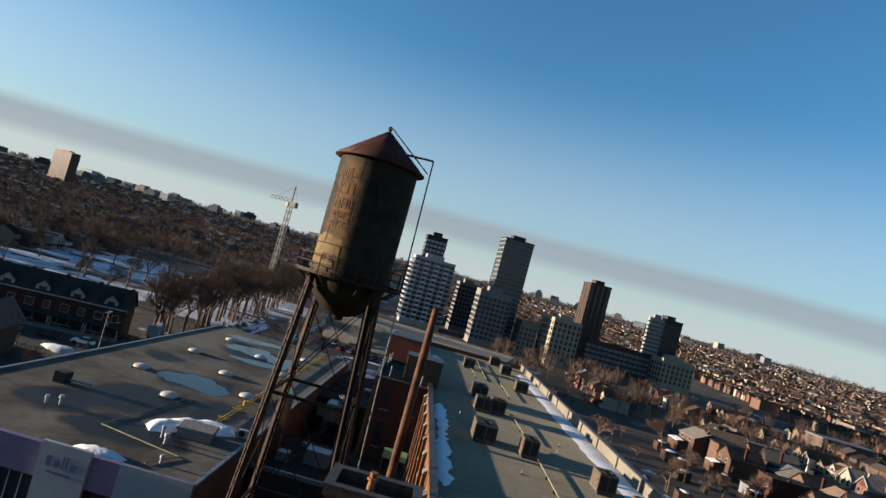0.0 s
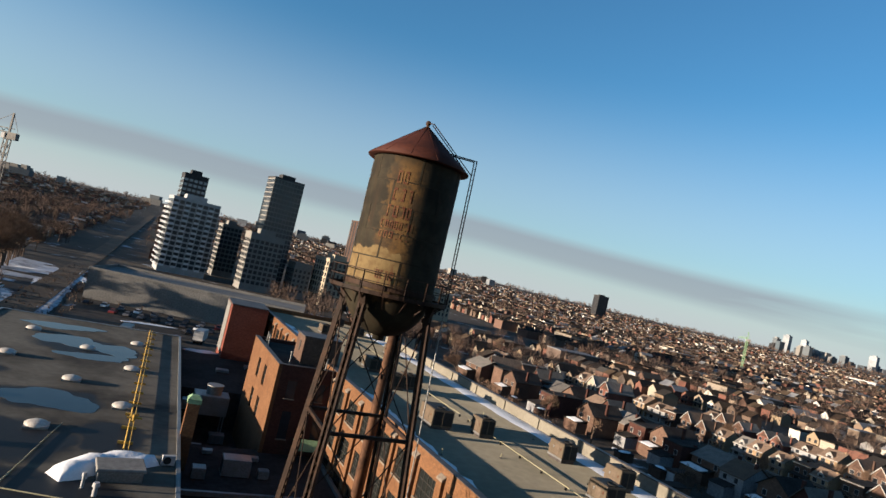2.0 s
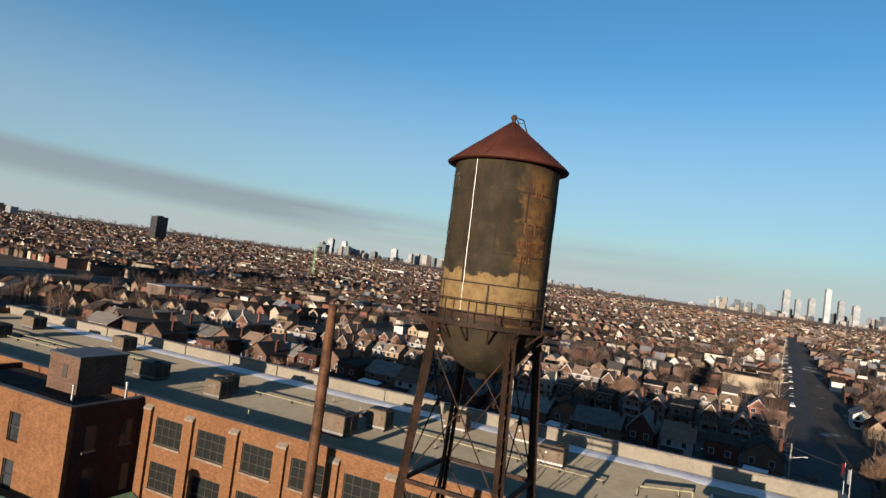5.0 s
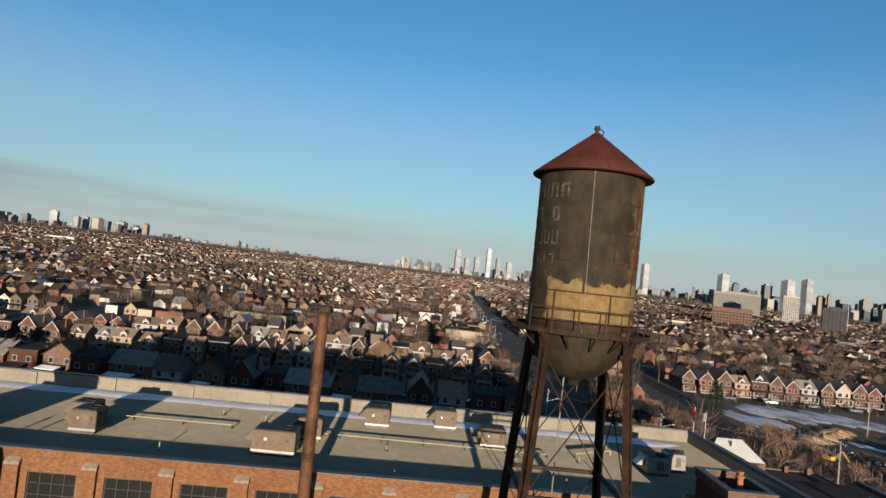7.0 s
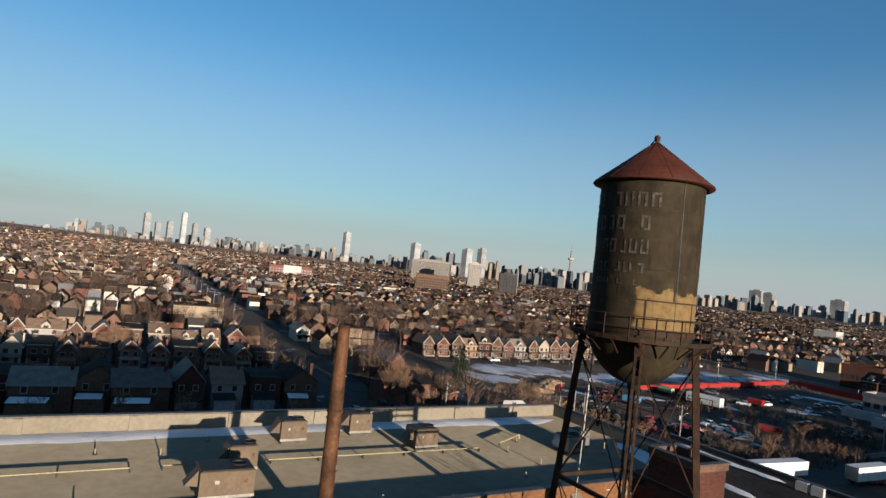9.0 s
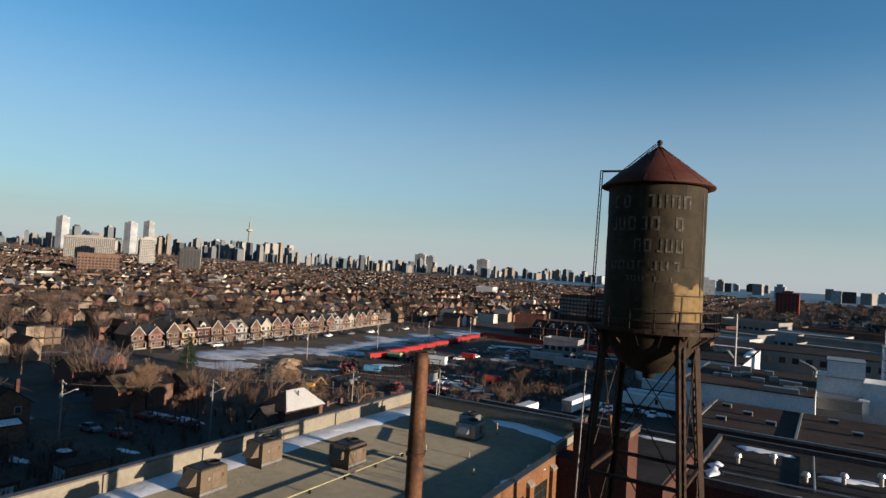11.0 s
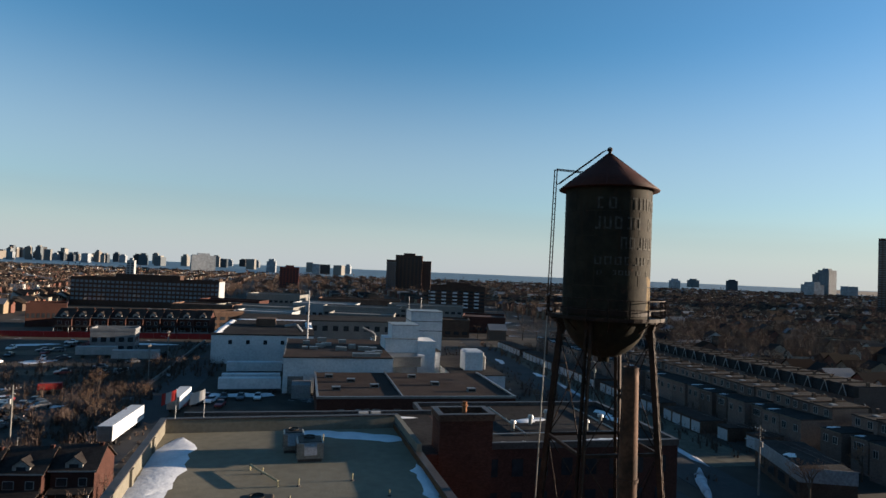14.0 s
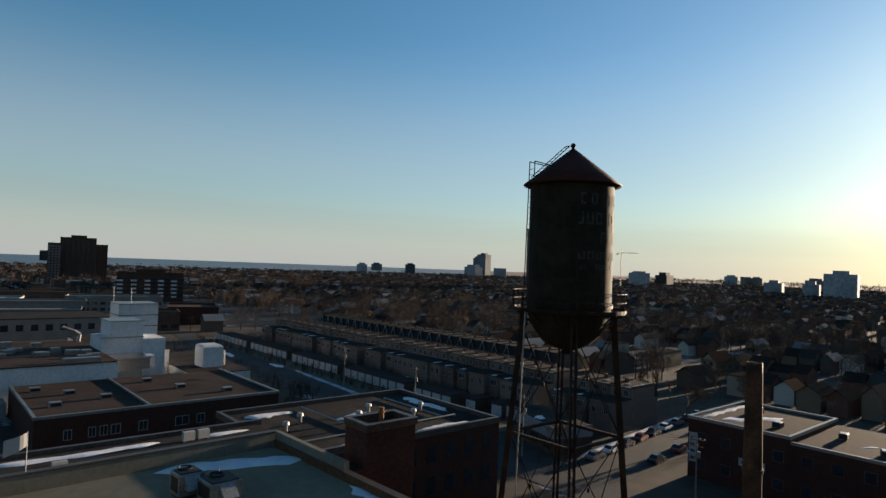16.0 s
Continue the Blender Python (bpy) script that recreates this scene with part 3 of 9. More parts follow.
def blob(g, cx, cy, z, rx, ry, h, rng, n=22, rough=0.25):
    """An uneven low mound, as of drifted snow or earth."""
    k = len(g.v)
    offs = [1 + rng.uniform(-rough, rough) for _ in range(n)]
    g.v.append((cx, cy, z + h))
    for ring, (f, hh) in enumerate(((0.45, 0.9), (0.8, 0.55), (1.0, 0.0))):
        for i in range(n):
            t = 2 * math.pi * i / n
            g.v.append((cx + rx * f * offs[i] * math.cos(t), cy + ry * f * offs[(i * 3) % n] * math.sin(t), z + h * hh * rng.uniform(0.8, 1.1)))
    for i in range(n):
        j = (i + 1) % n
        g.f.append((k, k + 1 + i, k + 1 + j))
        for ring in range(2):
            a = k + 1 + ring * n
            g.f.append((a + i, a + n + i, a + n + j, a + j))
    return g


def ribbon(g, pts, width, z, h, rng, step=1.2, rough=0.3):
    """An uneven strip of snow along a line of points."""
    line = []
    for (x0, y0), (x1, y1) in zip(pts, pts[1:]):
        d = math.hypot(x1 - x0, y1 - y0)
        k = max(1, int(d / step))
        for i in range(k):
            line.append((x0 + (x1 - x0) * i / k, y0 + (y1 - y0) * i / k, (y0 - y1) / d, (x1 - x0) / d))
    line.append((pts[-1][0], pts[-1][1], line[-1][2], line[-1][3]))
    k = len(g.v)
    for i, (x, y, nx, ny) in enumerate(line):
        taper = min(1, i / 2, (len(line) - 1 - i) / 2)
        a, c = width / 2 * (1 + rng.uniform(-rough, rough)) * taper, width / 2 * (1 + rng.uniform(-rough, rough)) * taper
        for off, hh in ((-a, 0), (-a * 0.6, 0.8), (0, 1), (c * 0.6, 0.7), (c, 0)):
            g.v.append((x + nx * off, y + ny * off, z + h * hh * rng.uniform(0.7, 1.1) * (taper > 0)))
    for i in range(len(line) - 1):
        for j in range(4):
            a = k + i * 5 + j
            g.f.append((a, a + 5, a + 6, a + 1))
    return g

def wpart(name, g, material, parent, label="", smooth=False, kind=""):
    """A part whose mesh is given in world coordinates."""
    ob = part(name, g, material, parent, label, smooth, kind)
    m = parent.matrix_basis.copy()
    if parent.parent:
        m = parent.parent.matrix_basis @ m if parent.matrix_parent_inverse == Matrix() else Matrix()
    ob.matrix_parent_inverse = m.inverted()
    return ob


# ---- ground ----
# the city climbs gently to the north and east, and lies level towards the lake: height 3.2 km out, by direction
RISE_AZ = (-180, -165, -57, -40, -20, 0, 12, 24, 45, 62, 78, 110, 135, 155, 180)
RISE_H = (4, 0, 0, 8, 20, 22, 34, 56, 58, 68, 76, 66, 60, 36, 4)


def rise(x, y):
    """Height of the land at a place, or at arrays of places."""
    r = np.hypot(x, y - 40.0)
    top = np.interp(np.degrees(np.arctan2(y - 40.0, x)), RISE_AZ, RISE_H)
    return top * np.clip((r - 450.0) / 2750.0, 0, 1) ** 1.3


gg = G()
ring = [0, 30, 70, 130, 220, 350, 450, 560, 700, 850, 1050, 1300, 1600, 2000, 2500, 3000, 3300, 4000, 4950]
SEG = 120
for r in ring[1:]:
    for i in range(SEG):
        t = 2 * math.pi * i / SEG
        x, y = r * math.cos(t), (40 if r > 220 and r < 4900 else 0) + r * math.sin(t)
        gg.v.append((x, y, float(rise(x, y))))
gg.v.append((0, 0, 0))
for i in range(SEG):
    gg.f.append((len(gg.v) - 1, i, (i + 1) % SEG))
    for s in range(len(ring) - 2):
        gg.f.append((s * SEG + i, (s + 1) * SEG + i, (s + 1) * SEG + (i + 1) % SEG, s * SEG + (i + 1) % SEG))
ground = single("ground", gg, M_GROUND, "winter-brown city ground with patches of old snow", kind="structure")


def road(name, pts, width, label, z=0.05, mat=None):
    g = G()
    for (x0, y0), (x1, y1) in zip(pts, pts[1:]):
        d = math.hypot(x1 - x0, y1 - y0)
        nx, ny = (y0 - y1) / d * width / 2, (x1 - x0) / d * width / 2
        k = max(1, int(d / 60)) if max(abs(x0), abs(y0), abs(x1), abs(y1)) > 440 else 1
        for i in range(k):
            ax, ay, bx, by = x0 + (x1 - x0) * i / k, y0 + (y1 - y0) * i / k, x0 + (x1 - x0) * (i + 1) / k, y0 + (y1 - y0) * (i + 1) / k
            za, zb = z + (0.5 if rise(ax, ay) > 0.1 else 0) + float(rise(ax, ay)), z + (0.5 if rise(bx, by) > 0.1 else 0) + float(rise(bx, by))
            q = [(ax - nx, ay - ny, za), (bx - nx, by - ny, zb), (bx + nx, by + ny, zb), (ax + nx, ay + ny, za)]
            g.add([(px, py, pz - 0.7) for px, py, pz in q] + q, [(3, 2, 1, 0), (4, 5, 6, 7), (0, 1, 5, 4), (1, 2, 6, 5), (2, 3, 7, 6), (3, 0, 4, 7)])
    return single(name, g, mat or M_ASPHALT, label, kind="structure")


# ---- the brick factory with its long roof ----
WX, EX, SY, NY, ROOF = 1.9, 21.3, 21.2, 125.8, 19.45
WTOP, ETOP, STOREY, BAY = 19.98, 20.65, 3.65, 4.65
SKEW = pose(11.6, 60, 0, 0, 0, 2.2) @ pose(-11.6, -60, 0)          # the block stands a little askew
factory = thing("factory_building", "long four-storey orange brick factory with steel windows and flat grey roof", "building", m=pose(14, 75, 0))
WIN_H, WIN_W, HEAD = 2.2, 2.95, 18.6
pil_y = [68.6 - BAY * k for k in range(-12, 11)]          # middles of the pilasters
bay_mid = [p + BAY / 2 for p in pil_y]


def wall_with_openings(x0, x1, y0, y1, z0, z1, holes):
    """A wall along y between x0 and x1, with real openings (y0, y1, z0, z1), built from piers and spandrels."""
    g = G()
    cuts = sorted({y0, y1, *[h[0] for h in holes], *[h[1] for h in holes]})
    for a, c in zip(cuts, cuts[1:]):
        mine = sorted([h for h in holes if h[0] <= a + 1e-6 and h[1] >= c - 1e-6], key=lambda h: h[2])
        z = z0
        for h in mine:
            if h[2] > z:
                g.box(x0, a, z, x1, c, h[2])
            z = h[3]
        if z1 > z:
            g.box(x0, a, z, x1, c, z1)
    return g


blocked_w = lambda y: 73.8 < y < 91.3
holes = []
for y in bay_mid:
    if y - WIN_W / 2 < SY + 1 or y + WIN_W / 2 > NY - 1 or blocked_w(y - 1.4) or blocked_w(y + 1.4) or y < 31.5:
        continue
    for k in range(4):
        head = HEAD - STOREY * k
        holes.append((y - WIN_W / 2, y + WIN_W / 2, head - WIN_H, head))
wpart("west_wall", wall_with_openings(WX, WX + 0.45, SY, NY, 0, WTOP, holes), M_BRICK, factory, "orange brick wall with piers")
wpart("east_wall", G().box(EX, SY - 0.4, 0, EX + 0.4, NY, ETOP - 0.12), M_PARAPET, factory, "cream-painted parapet wall with dark cap")
wpart("south_wall", G().box(WX, SY - 0.4, 0, EX, SY, ETOP - 0.12), M_PARAPET, factory, "cream-painted parapet wall with dark cap")
wpart("north_wall", G().box(WX + 0.45, NY - 0.4, 0, EX, NY, 20.2), M_BRICK, factory)
g = G()
g.box(EX - 0.06, SY - 0.46, ETOP - 0.12, EX + 0.46, NY, ETOP)
g.box(WX, SY - 0.46, ETOP - 0.12, EX - 0.06, SY + 0.06, ETOP)
wpart("parapet_cap", g, M_FLASH, factory, "dark metal cap on the parapet")
g = G()
g.box(WX - 0.07, SY + 0.06, WTOP, WX + 0.5, NY, WTOP + 0.06)
wpart("roof_edge", g, M_FLASH, factory, "dark metal roof edging")
wpart("roof", G().box(WX + 0.45, SY, ROOF - 0.3, EX, NY - 0.4, ROOF), M_ROOFGREY, factory, "grey membrane roof")
g = G()
for k in range(3):
    g.box(WX + 0.5, SY + 0.1, HEAD + 0.6 - STOREY * (k + 1), EX - 0.1, NY - 0.5, HEAD + 0.85 - STOREY * (k + 1))
g.box(WX + 6, SY + 0.1, 0.1, WX + 6.2, NY - 0.5, ROOF - 0.4)
wpart("inner_floors", g, M_CONC, factory, "bare floors and partition seen through the windows")
# buttress piers of the parapet
for k in range(15):
    y = SY + 5 + k * 7.1
    wpart("parapet_pier", G().box(EX - 0.16, y, ROOF, EX + 0.002, y + 0.55, ETOP - 0.13), M_PARAPET, factory)
# pilasters with sloping stone caps
pil = G().box(-0.28, -0.42, 0, 0.0, 0.42, 19.05).mesh("pilaster")
capg = G().add([(-0.34, -0.47, 19.05), (0, -0.47, 19.05), (0, 0.47, 19.05), (-0.34, 0.47, 19.05), (-0.30, -0.45, 19.22), (-0.003, -0.45, 19.46), (-0.003, 0.45, 19.46), (-0.30, 0.45, 19.22)],
               [(0, 3, 2, 1), (4, 5, 6, 7), (0, 1, 5, 4), (1, 2, 6, 5), (2, 3, 7, 6), (3, 0, 4, 7)]).mesh("pilaster_cap")
pil.materials.append(M_BRICK)
capg.materials.append(M_STONE)
for y in pil_y:
    if SY + 1 < y < NY - 1 and not blocked_w(y) and y > 31:
        o = wpart("pilaster", pil, M_BRICK, factory)
        o.location = (WX, y, 0)
        c = part("pilaster_cap", capg, M_STONE, o, "sandstone cap")
# steel sash windows, each a frame with bars and a pane
half_w = WIN_W / 2
fr = G().lattice([(-half_w, -half_w + 0.07), (half_w - 0.07, half_w)] + [(-half_w + WIN_W * k / 4 - 0.03, -half_w + WIN_W * k / 4 + 0.03) for k in range(1, 4)],
                 [(0, 0.08), (WIN_H - 0.08, WIN_H), (WIN_H * 0.36 - 0.025, WIN_H * 0.36 + 0.025), (WIN_H * 0.68 - 0.025, WIN_H * 0.68 + 0.025)], 0.1, 0.2)
fr_me = fr.mesh("window")
pane_me = G().box(0.14, -WIN_W / 2 + 0.06, 0.06, 0.15, WIN_W / 2 - 0.06, WIN_H - 0.06).mesh("pane")
sill_me = G().bev(-0.12, -WIN_W / 2 - 0.1, -0.16, 0.3, WIN_W / 2 + 0.1, -0.002, 0.02).mesh("sill")
blind_me = G().box(0.24, -WIN_W / 2 + 0.2, 0.75, 0.26, -0.1, 1.9).mesh("blind")
fr_me.materials.append(M_FRAMEDARK)
pane_me.materials.append(M_GLASS)
sill_me.materials.append(M_STONE)
blind_me.materials.append(M_WHITE)
rng = random.Random(5)
for h in holes:
    o = wpart("window", fr_me, M_FRAMEDARK, factory)
    o.location = (WX, (h[0] + h[1]) / 2, h[2])
    p = part("pane", pane_me, M_GLASS, o, "dusty window pane")
    p.visible_shadow = False
    part("sill", sill_me, M_STONE, o)
    if rng.random() < 0.3:
        part("blind", blind_me, M_WHITE, o, "pale blind behind the pane")

# ---- stair block beside the factory ----
stair = thing("stair_block", "brick stair block against the factory, orange to the west, sides coloured as shaded", "building", m=pose(-1, 84, 0))
g = G()
PX0, PX1, PY0, PY1, PZ = -4.6, WX - 0.005, 74.1, 91.0, 19.42
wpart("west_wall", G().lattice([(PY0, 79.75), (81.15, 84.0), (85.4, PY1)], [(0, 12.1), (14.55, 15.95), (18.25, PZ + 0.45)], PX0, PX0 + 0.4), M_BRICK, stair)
# darker red brick on the side walls puts their shade into the colour
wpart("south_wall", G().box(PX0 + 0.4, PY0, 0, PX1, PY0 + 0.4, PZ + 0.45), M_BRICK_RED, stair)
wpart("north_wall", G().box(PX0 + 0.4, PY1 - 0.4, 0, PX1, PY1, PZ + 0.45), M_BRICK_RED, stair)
wpart("roof", G().box(PX0 + 0.4, PY0 + 0.4, PZ - 0.2, PX1, PY1 - 0.4, PZ), M_ROOFDARK, stair, "dark roof with meltwater and snow")
wpart("coping", G().box(PX0 - 0.06, PY0 - 0.06, PZ + 0.45, PX1, PY0 + 0.46, PZ + 0.53).box(PX0 - 0.06, PY0 + 0.46, PZ + 0.45, PX0 + 0.46, PY1, PZ + 0.53), M_FLASH, stair)
for y, z, h in ((80.45, 16.0, 2.25), (84.7, 15.9, 2.35), (80.45, 12.1, 2.45), (84.7, 12.1, 2.45)):
    w = wpart("window", G().box(PX0 + 0.12, y - 0.7, z, PX0 + 0.2, y - 0.62, z + h).box(PX0 + 0.12, y + 0.62, z, PX0 + 0.2, y + 0.7, z + h).box(PX0 + 0.12, y - 0.62, z + h / 2 - 0.04, PX0 + 0.2, y + 0.62, z + h / 2 + 0.04), M_FRAMEDARK, stair)
    wpart("pane", G().box(PX0 + 0.22, y - 0.7, z, PX0 + 0.24, y + 0.7, z + h), M_WINDARK, stair)
for x, z, h in ((-2.7, 16.3, 1.95), (0.5, 16.3, 1.95), (-2.55, 11.9, 3.0), (1.05, 11.65, 2.9)):
    w = wpart("window", G().box(x - 0.5, PY0 - 0.03, z, x + 0.5, PY0 + 0.02, z + h), M_WINDARK, stair, "tall dark sash window")
    part("sill", G().bev(x - 0.6, PY0 - 0.12, z - 0.14, x + 0.6, PY0 - 0.0, z - 0.004, 0.02), M_STONE, w)
g = G().box(-1.4, 78.2, PZ - 0.05, 3.1, 82.0, 22.6)
bulkhead = wpart("bulkhead", g, M_BRICK_BROWN, stair, "brown brick roof bulkhead")
part("bulkhead_cap", G().box(-1.5, 78.1, 22.6, 3.2, 82.1, 22.76), M_FLASH, bulkhead)
part("vent_slot", G().box(-1.44, 79.6, 20.8, -1.38, 80.2, 21.9), M_FRAMEDARK, bulkhead)
for x, y in ((-3.0, 76.4), (-3.8, 86.0), (-3.6, 88.2), (0.9, 75.2)):
    wpart("vent_pipe", G().cyl((x, y, PZ), (x, y, PZ + 1.5), 0.08, n=8).cyl((x, y, PZ + 1.5), (x, y, PZ + 1.62), 0.13, n=8), M_GALV, stair)

# ---- second stair block, farther along ----
block2 = thing("brick_penthouse", "plain dark red brick block rising beside the factory roof", "building", m=pose(-4, 118, 0))
wpart("brick_shell", G().box(-7.2, 113.6, 0, -1.2, 122.5, 20.7), M_BRICKPAINT, block2)
wpart("plaster_coat", G().box(-7.28, 116.4, 12, -7.2, 122.4, 20.5), M_GREYBLOCK, block2, "weathered grey plaster")
wpart("cap", G().box(-7.3, 113.5, 20.7, -1.1, 122.6, 20.85), M_FLASH, block2)

# ---- brick tower at the roof's south-west corner ----
tower_s = thing("lift_tower", "dark brick lift tower with a chimney pot on top", "building", m=pose(-0.3, 29, 0))
wpart("brick_shell", G().box(-2.5, 27.5, 0, 1.7, 30.2, 22.3), M_BRICK_RED, tower_s)
wpart("parapet", G().box(-2.6, 27.4, 22.3, 1.8, 27.75, 22.75).box(-2.6, 29.95, 22.3, 1.8, 30.3, 22.75).box(-2.6, 27.75, 22.3, -2.25, 29.95, 22.75).box(1.45, 27.75, 22.3, 1.8, 29.95, 22.75), M_BRICK_BROWN, tower_s)
wpart("coping", G().box(-2.66, 27.34, 22.75, 1.86, 27.8, 22.83).box(-2.66, 29.9, 22.75, 1.86, 30.36, 22.83).box(-2.66, 27.8, 22.75, -2.2, 29.9, 22.83).box(1.4, 27.8, 22.75, 1.86, 29.9, 22.83), M_FLASH, tower_s)
wpart("chimney_pot", G().cyl((-0.6, 28.6, 22.3), (-0.6, 28.6, 23.1), 0.22, 0.17, 12).cyl((-0.6, 28.6, 23.1), (-0.6, 28.6, 23.2), 0.27, 0.27, 12).cyl((-0.6, 28.6, 23.2), (-0.6, 28.6, 23.45), 0.15, 0.2, 12), M_TERRA, tower_s, "orange terracotta chimney pot")
wpart("link_wall", G().box(1.7, 27.6, 0, 3.15, 30.1, 19.8), M_BRICK_RED, tower_s)
wpart("side_parapet", G().box(WX + 0.004, SY + 0.07, WTOP + 0.062, WX + 0.4, 30.6, ETOP), M_PARAPET, factory)
for ob in (factory, stair):
    ob.matrix_basis = SKEW @ ob.matrix_basis

# ---- low building west of the factory, with a wide puddled roof ----
LX0, LX1, LY0, LY1, LZ = -39.2, -13.9, 45.2, 117.2, 13.3
annex = thing("low_annex_building", "broad low factory annex with puddled tar roof and purple fascia", "building", m=pose(-26, 80, 0))
wpart("brick_shell", G().box(LX0, LY0 + 0.5, 0, LX1, LY1, LZ - 0.25), M_BRICK_BROWN, annex)
wpart("roof", G().box(LX0 - 0.15, LY0 + 0.4, LZ - 0.25, LX1 + 0.15, LY1 + 0.15, LZ), M_ROOFBROWN, annex, "brown tar-and-gravel roof with seams")
wpart("roof_edge", G().box(LX1 - 0.12, LY0 + 0.4, LZ, LX1 + 0.2, LY1 + 0.2, LZ + 0.14).box(LX0 - 0.2, LY0 + 0.4, LZ, LX0 + 0.12, LY1 + 0.2, LZ + 0.14).box(LX0 + 0.12, LY1 - 0.12, LZ, LX1 - 0.12, LY1 + 0.2, LZ + 0.14), M_GALV, annex)
wpart("fascia", G().box(LX0 - 0.2, LY0 - 0.1, 11.2, LX1 + 0.2, LY0 + 0.398, LZ + 0.35), M_PURPLE, annex, "purple metal fascia")
wpart("white_fascia", G().box(-19.2, LY0 - 0.16, 10.9, LX1 + 0.25, LY0 - 0.102, LZ + 0.45), M_WHITE, annex, "white fascia panels")
sign = wpart("sign_panel", G().box(-25.0, LY0 - 0.5, 9.0, -21.3, LY0 - 0.2, LZ + 0.75), M_WHITE, annex, "white sign panel with pale purple marks")
for k, (a, c) in enumerate(((-24.4, -24.0), (-23.8, -23.4), (-23.2, -23.05), (-22.9, -22.75), (-22.55, -22.1))):
    part("sign_mark", G().box(a, LY0 - 0.515, 12.35, c, LY0 - 0.502, 12.35 + (0.75, 0.5, 0.9, 0.9, 0.5)[k]), M_PURPLE, sign)
part("sign_mark", G().box(-24.2, LY0 - 0.515, 11.9, -22.4, LY0 - 0.502, 12.05), M_PURPLE, sign)
for k in range(4):
    x = -38.2 + k * 3.3
    w = wpart("window", G().box(x, LY0 + 0.42, 7.2, x + 3.0, LY0 + 0.47, 10.9), M_WINDARK, annex, "tall dark office window")
    for j in range(4):
        part("mullion", G().box(x + 0.03 + j * 0.96, LY0 + 0.34, 7.2, x + 0.1 + j * 0.96, LY0 + 0.418, 10.9), M_WHITE, w)
# skylight domes on curbs
M_DOME = surface("yellowed_plastic", [(0.26, 0.24, 0.21), (0.40, 0.37, 0.33)], 0.4, scale=1.5)
dome_g = G().lathe([(0.95, 0.16), (0.93, 0.26), (0.8, 0.38), (0.55, 0.48), (0.2, 0.53), (0.001, 0.54)], 20)
curb_g = G().box(-0.9, -0.9, 0, 0.9, 0.9, 0.17)
dome_me, curb_me = dome_g.mesh("dome"), curb_g.mesh("curb")
dome_me.materials.append(M_DOME)
curb_me.materials.append(M_GALV)
sky0 = None
for x in (-32.5, -25.0, -19.4):
    for k, y in enumerate((65.3, 73.3, 81.2, 89.3, 97.6, 105.0)):
        if x == -32.5 and y in (65.3, 81.2, 97.6) or x == -25.0 and y in (73.3, 89.3, 105.0) or x == -19.4 and y in (65.3, 81.2, 97.6):
            continue
        s = thing("skylight", "pale domed plastic skylight on a low curb", "skylight", "skylights on the annex roof", pose(x + 0.3 * math.sin(k), y, LZ, 0, 0, 3))
        part("curb", curb_me, M_GALV, s)
        part("dome", dome_me, M_WHITEWALL, s, smooth=True)

rng = random.Random(11)
# puddles: thin sheets of still water lying on the roof
wet_z = LZ + 0.006
for cx, cy, rx, ry in ((-25.6, 73.5, 4.2, 3.2), (-27.5, 101, 4.6, 3.4), (-22.0, 99, 3.2, 3.0), (-24, 93.5, 3.8, 1.9), (-30, 110.5, 5, 2.2)):
    g = G()
    n = 40
    ph = [rng.uniform(0, 6.3) for _ in range(4)]
    pts = []
    for i in range(n):
        t = 2 * math.pi * i / n
        q = 1 + 0.16 * math.sin(2 * t + ph[0]) + 0.12 * math.sin(3 * t + ph[1]) + 0.07 * math.sin(5 * t + ph[2]) + 0.05 * math.sin(9 * t + ph[3])
        pts.append((cx + rx * q * math.cos(t), cy + ry * q * math.sin(t)))
    wet_z += 0.004
    g.prism(pts, LZ + 0.001, wet_z)
    single("puddle", g, M_WATER, "shallow rain puddle lying on the tar roof", "puddle", "puddles on the annex roof")
# snow beside the hatch and on the roof
hatch = thing("roof_hatch", "square grey roof hatch half buried in snow", "roof hatch", m=pose(-18.0, 55.9, LZ, 0, 0, 8))
part("curb", G().box(-1.5, -1.1, 0, 1.5, 1.1, 0.75), M_GALV, hatch)
part("lid", G().bev(-1.65, -1.25, 0.75, 1.65, 1.25, 0.98, 0.06), M_CONC, hatch)
single("snow_pile", ribbon(G(), [(-21.6, 54.2), (-21.2, 56.0), (-20.3, 57.9), (-18.6, 59.0), (-17.0, 59.2), (-15.2, 58.8)], 2.9, LZ - 0.03, 0.75, rng, 0.5, 0.1), M_SNOW, "heap of old snow beside the roof hatch", "snow", smooth=True)
single("snow_pile", blob(G(), -21.8, 46.7, LZ - 0.04, 2.1, 0.9, 0.5, rng, 30, 0.12), M_SNOW, "heap of old snow behind the sign panel", "snow", smooth=True)


def wall_pack(x, y, z, rz=0, s=1.0):
    """A small condenser with a round fan on its side."""
    t = thing("condenser_unit", "small white condenser unit on the roof", "air conditioner", "small condensers", pose(x, y, z, 0, 0, rz))
    part("case", G().bev(-0.5 * s, -0.2 * s, 0.1, 0.5 * s, 0.2 * s, 0.85 * s, 0.03), M_WHITE, t)
    part("fan_grille", G().cyl((-0.12 * s, -0.23 * s, 0.48 * s), (-0.12 * s, -0.2 * s, 0.48 * s), 0.3 * s, n=16), M_RTUDARK, t)
    part("foot", G().box(-0.45 * s, -0.18 * s, 0, -0.35 * s, 0.18 * s, 0.1), M_GALV, t)
    part("foot", G().box(0.35 * s, -0.18 * s, 0, 0.45 * s, 0.18 * s, 0.1), M_GALV, t)
    return t


wall_pack(-14.7, 58.9, LZ, 10)
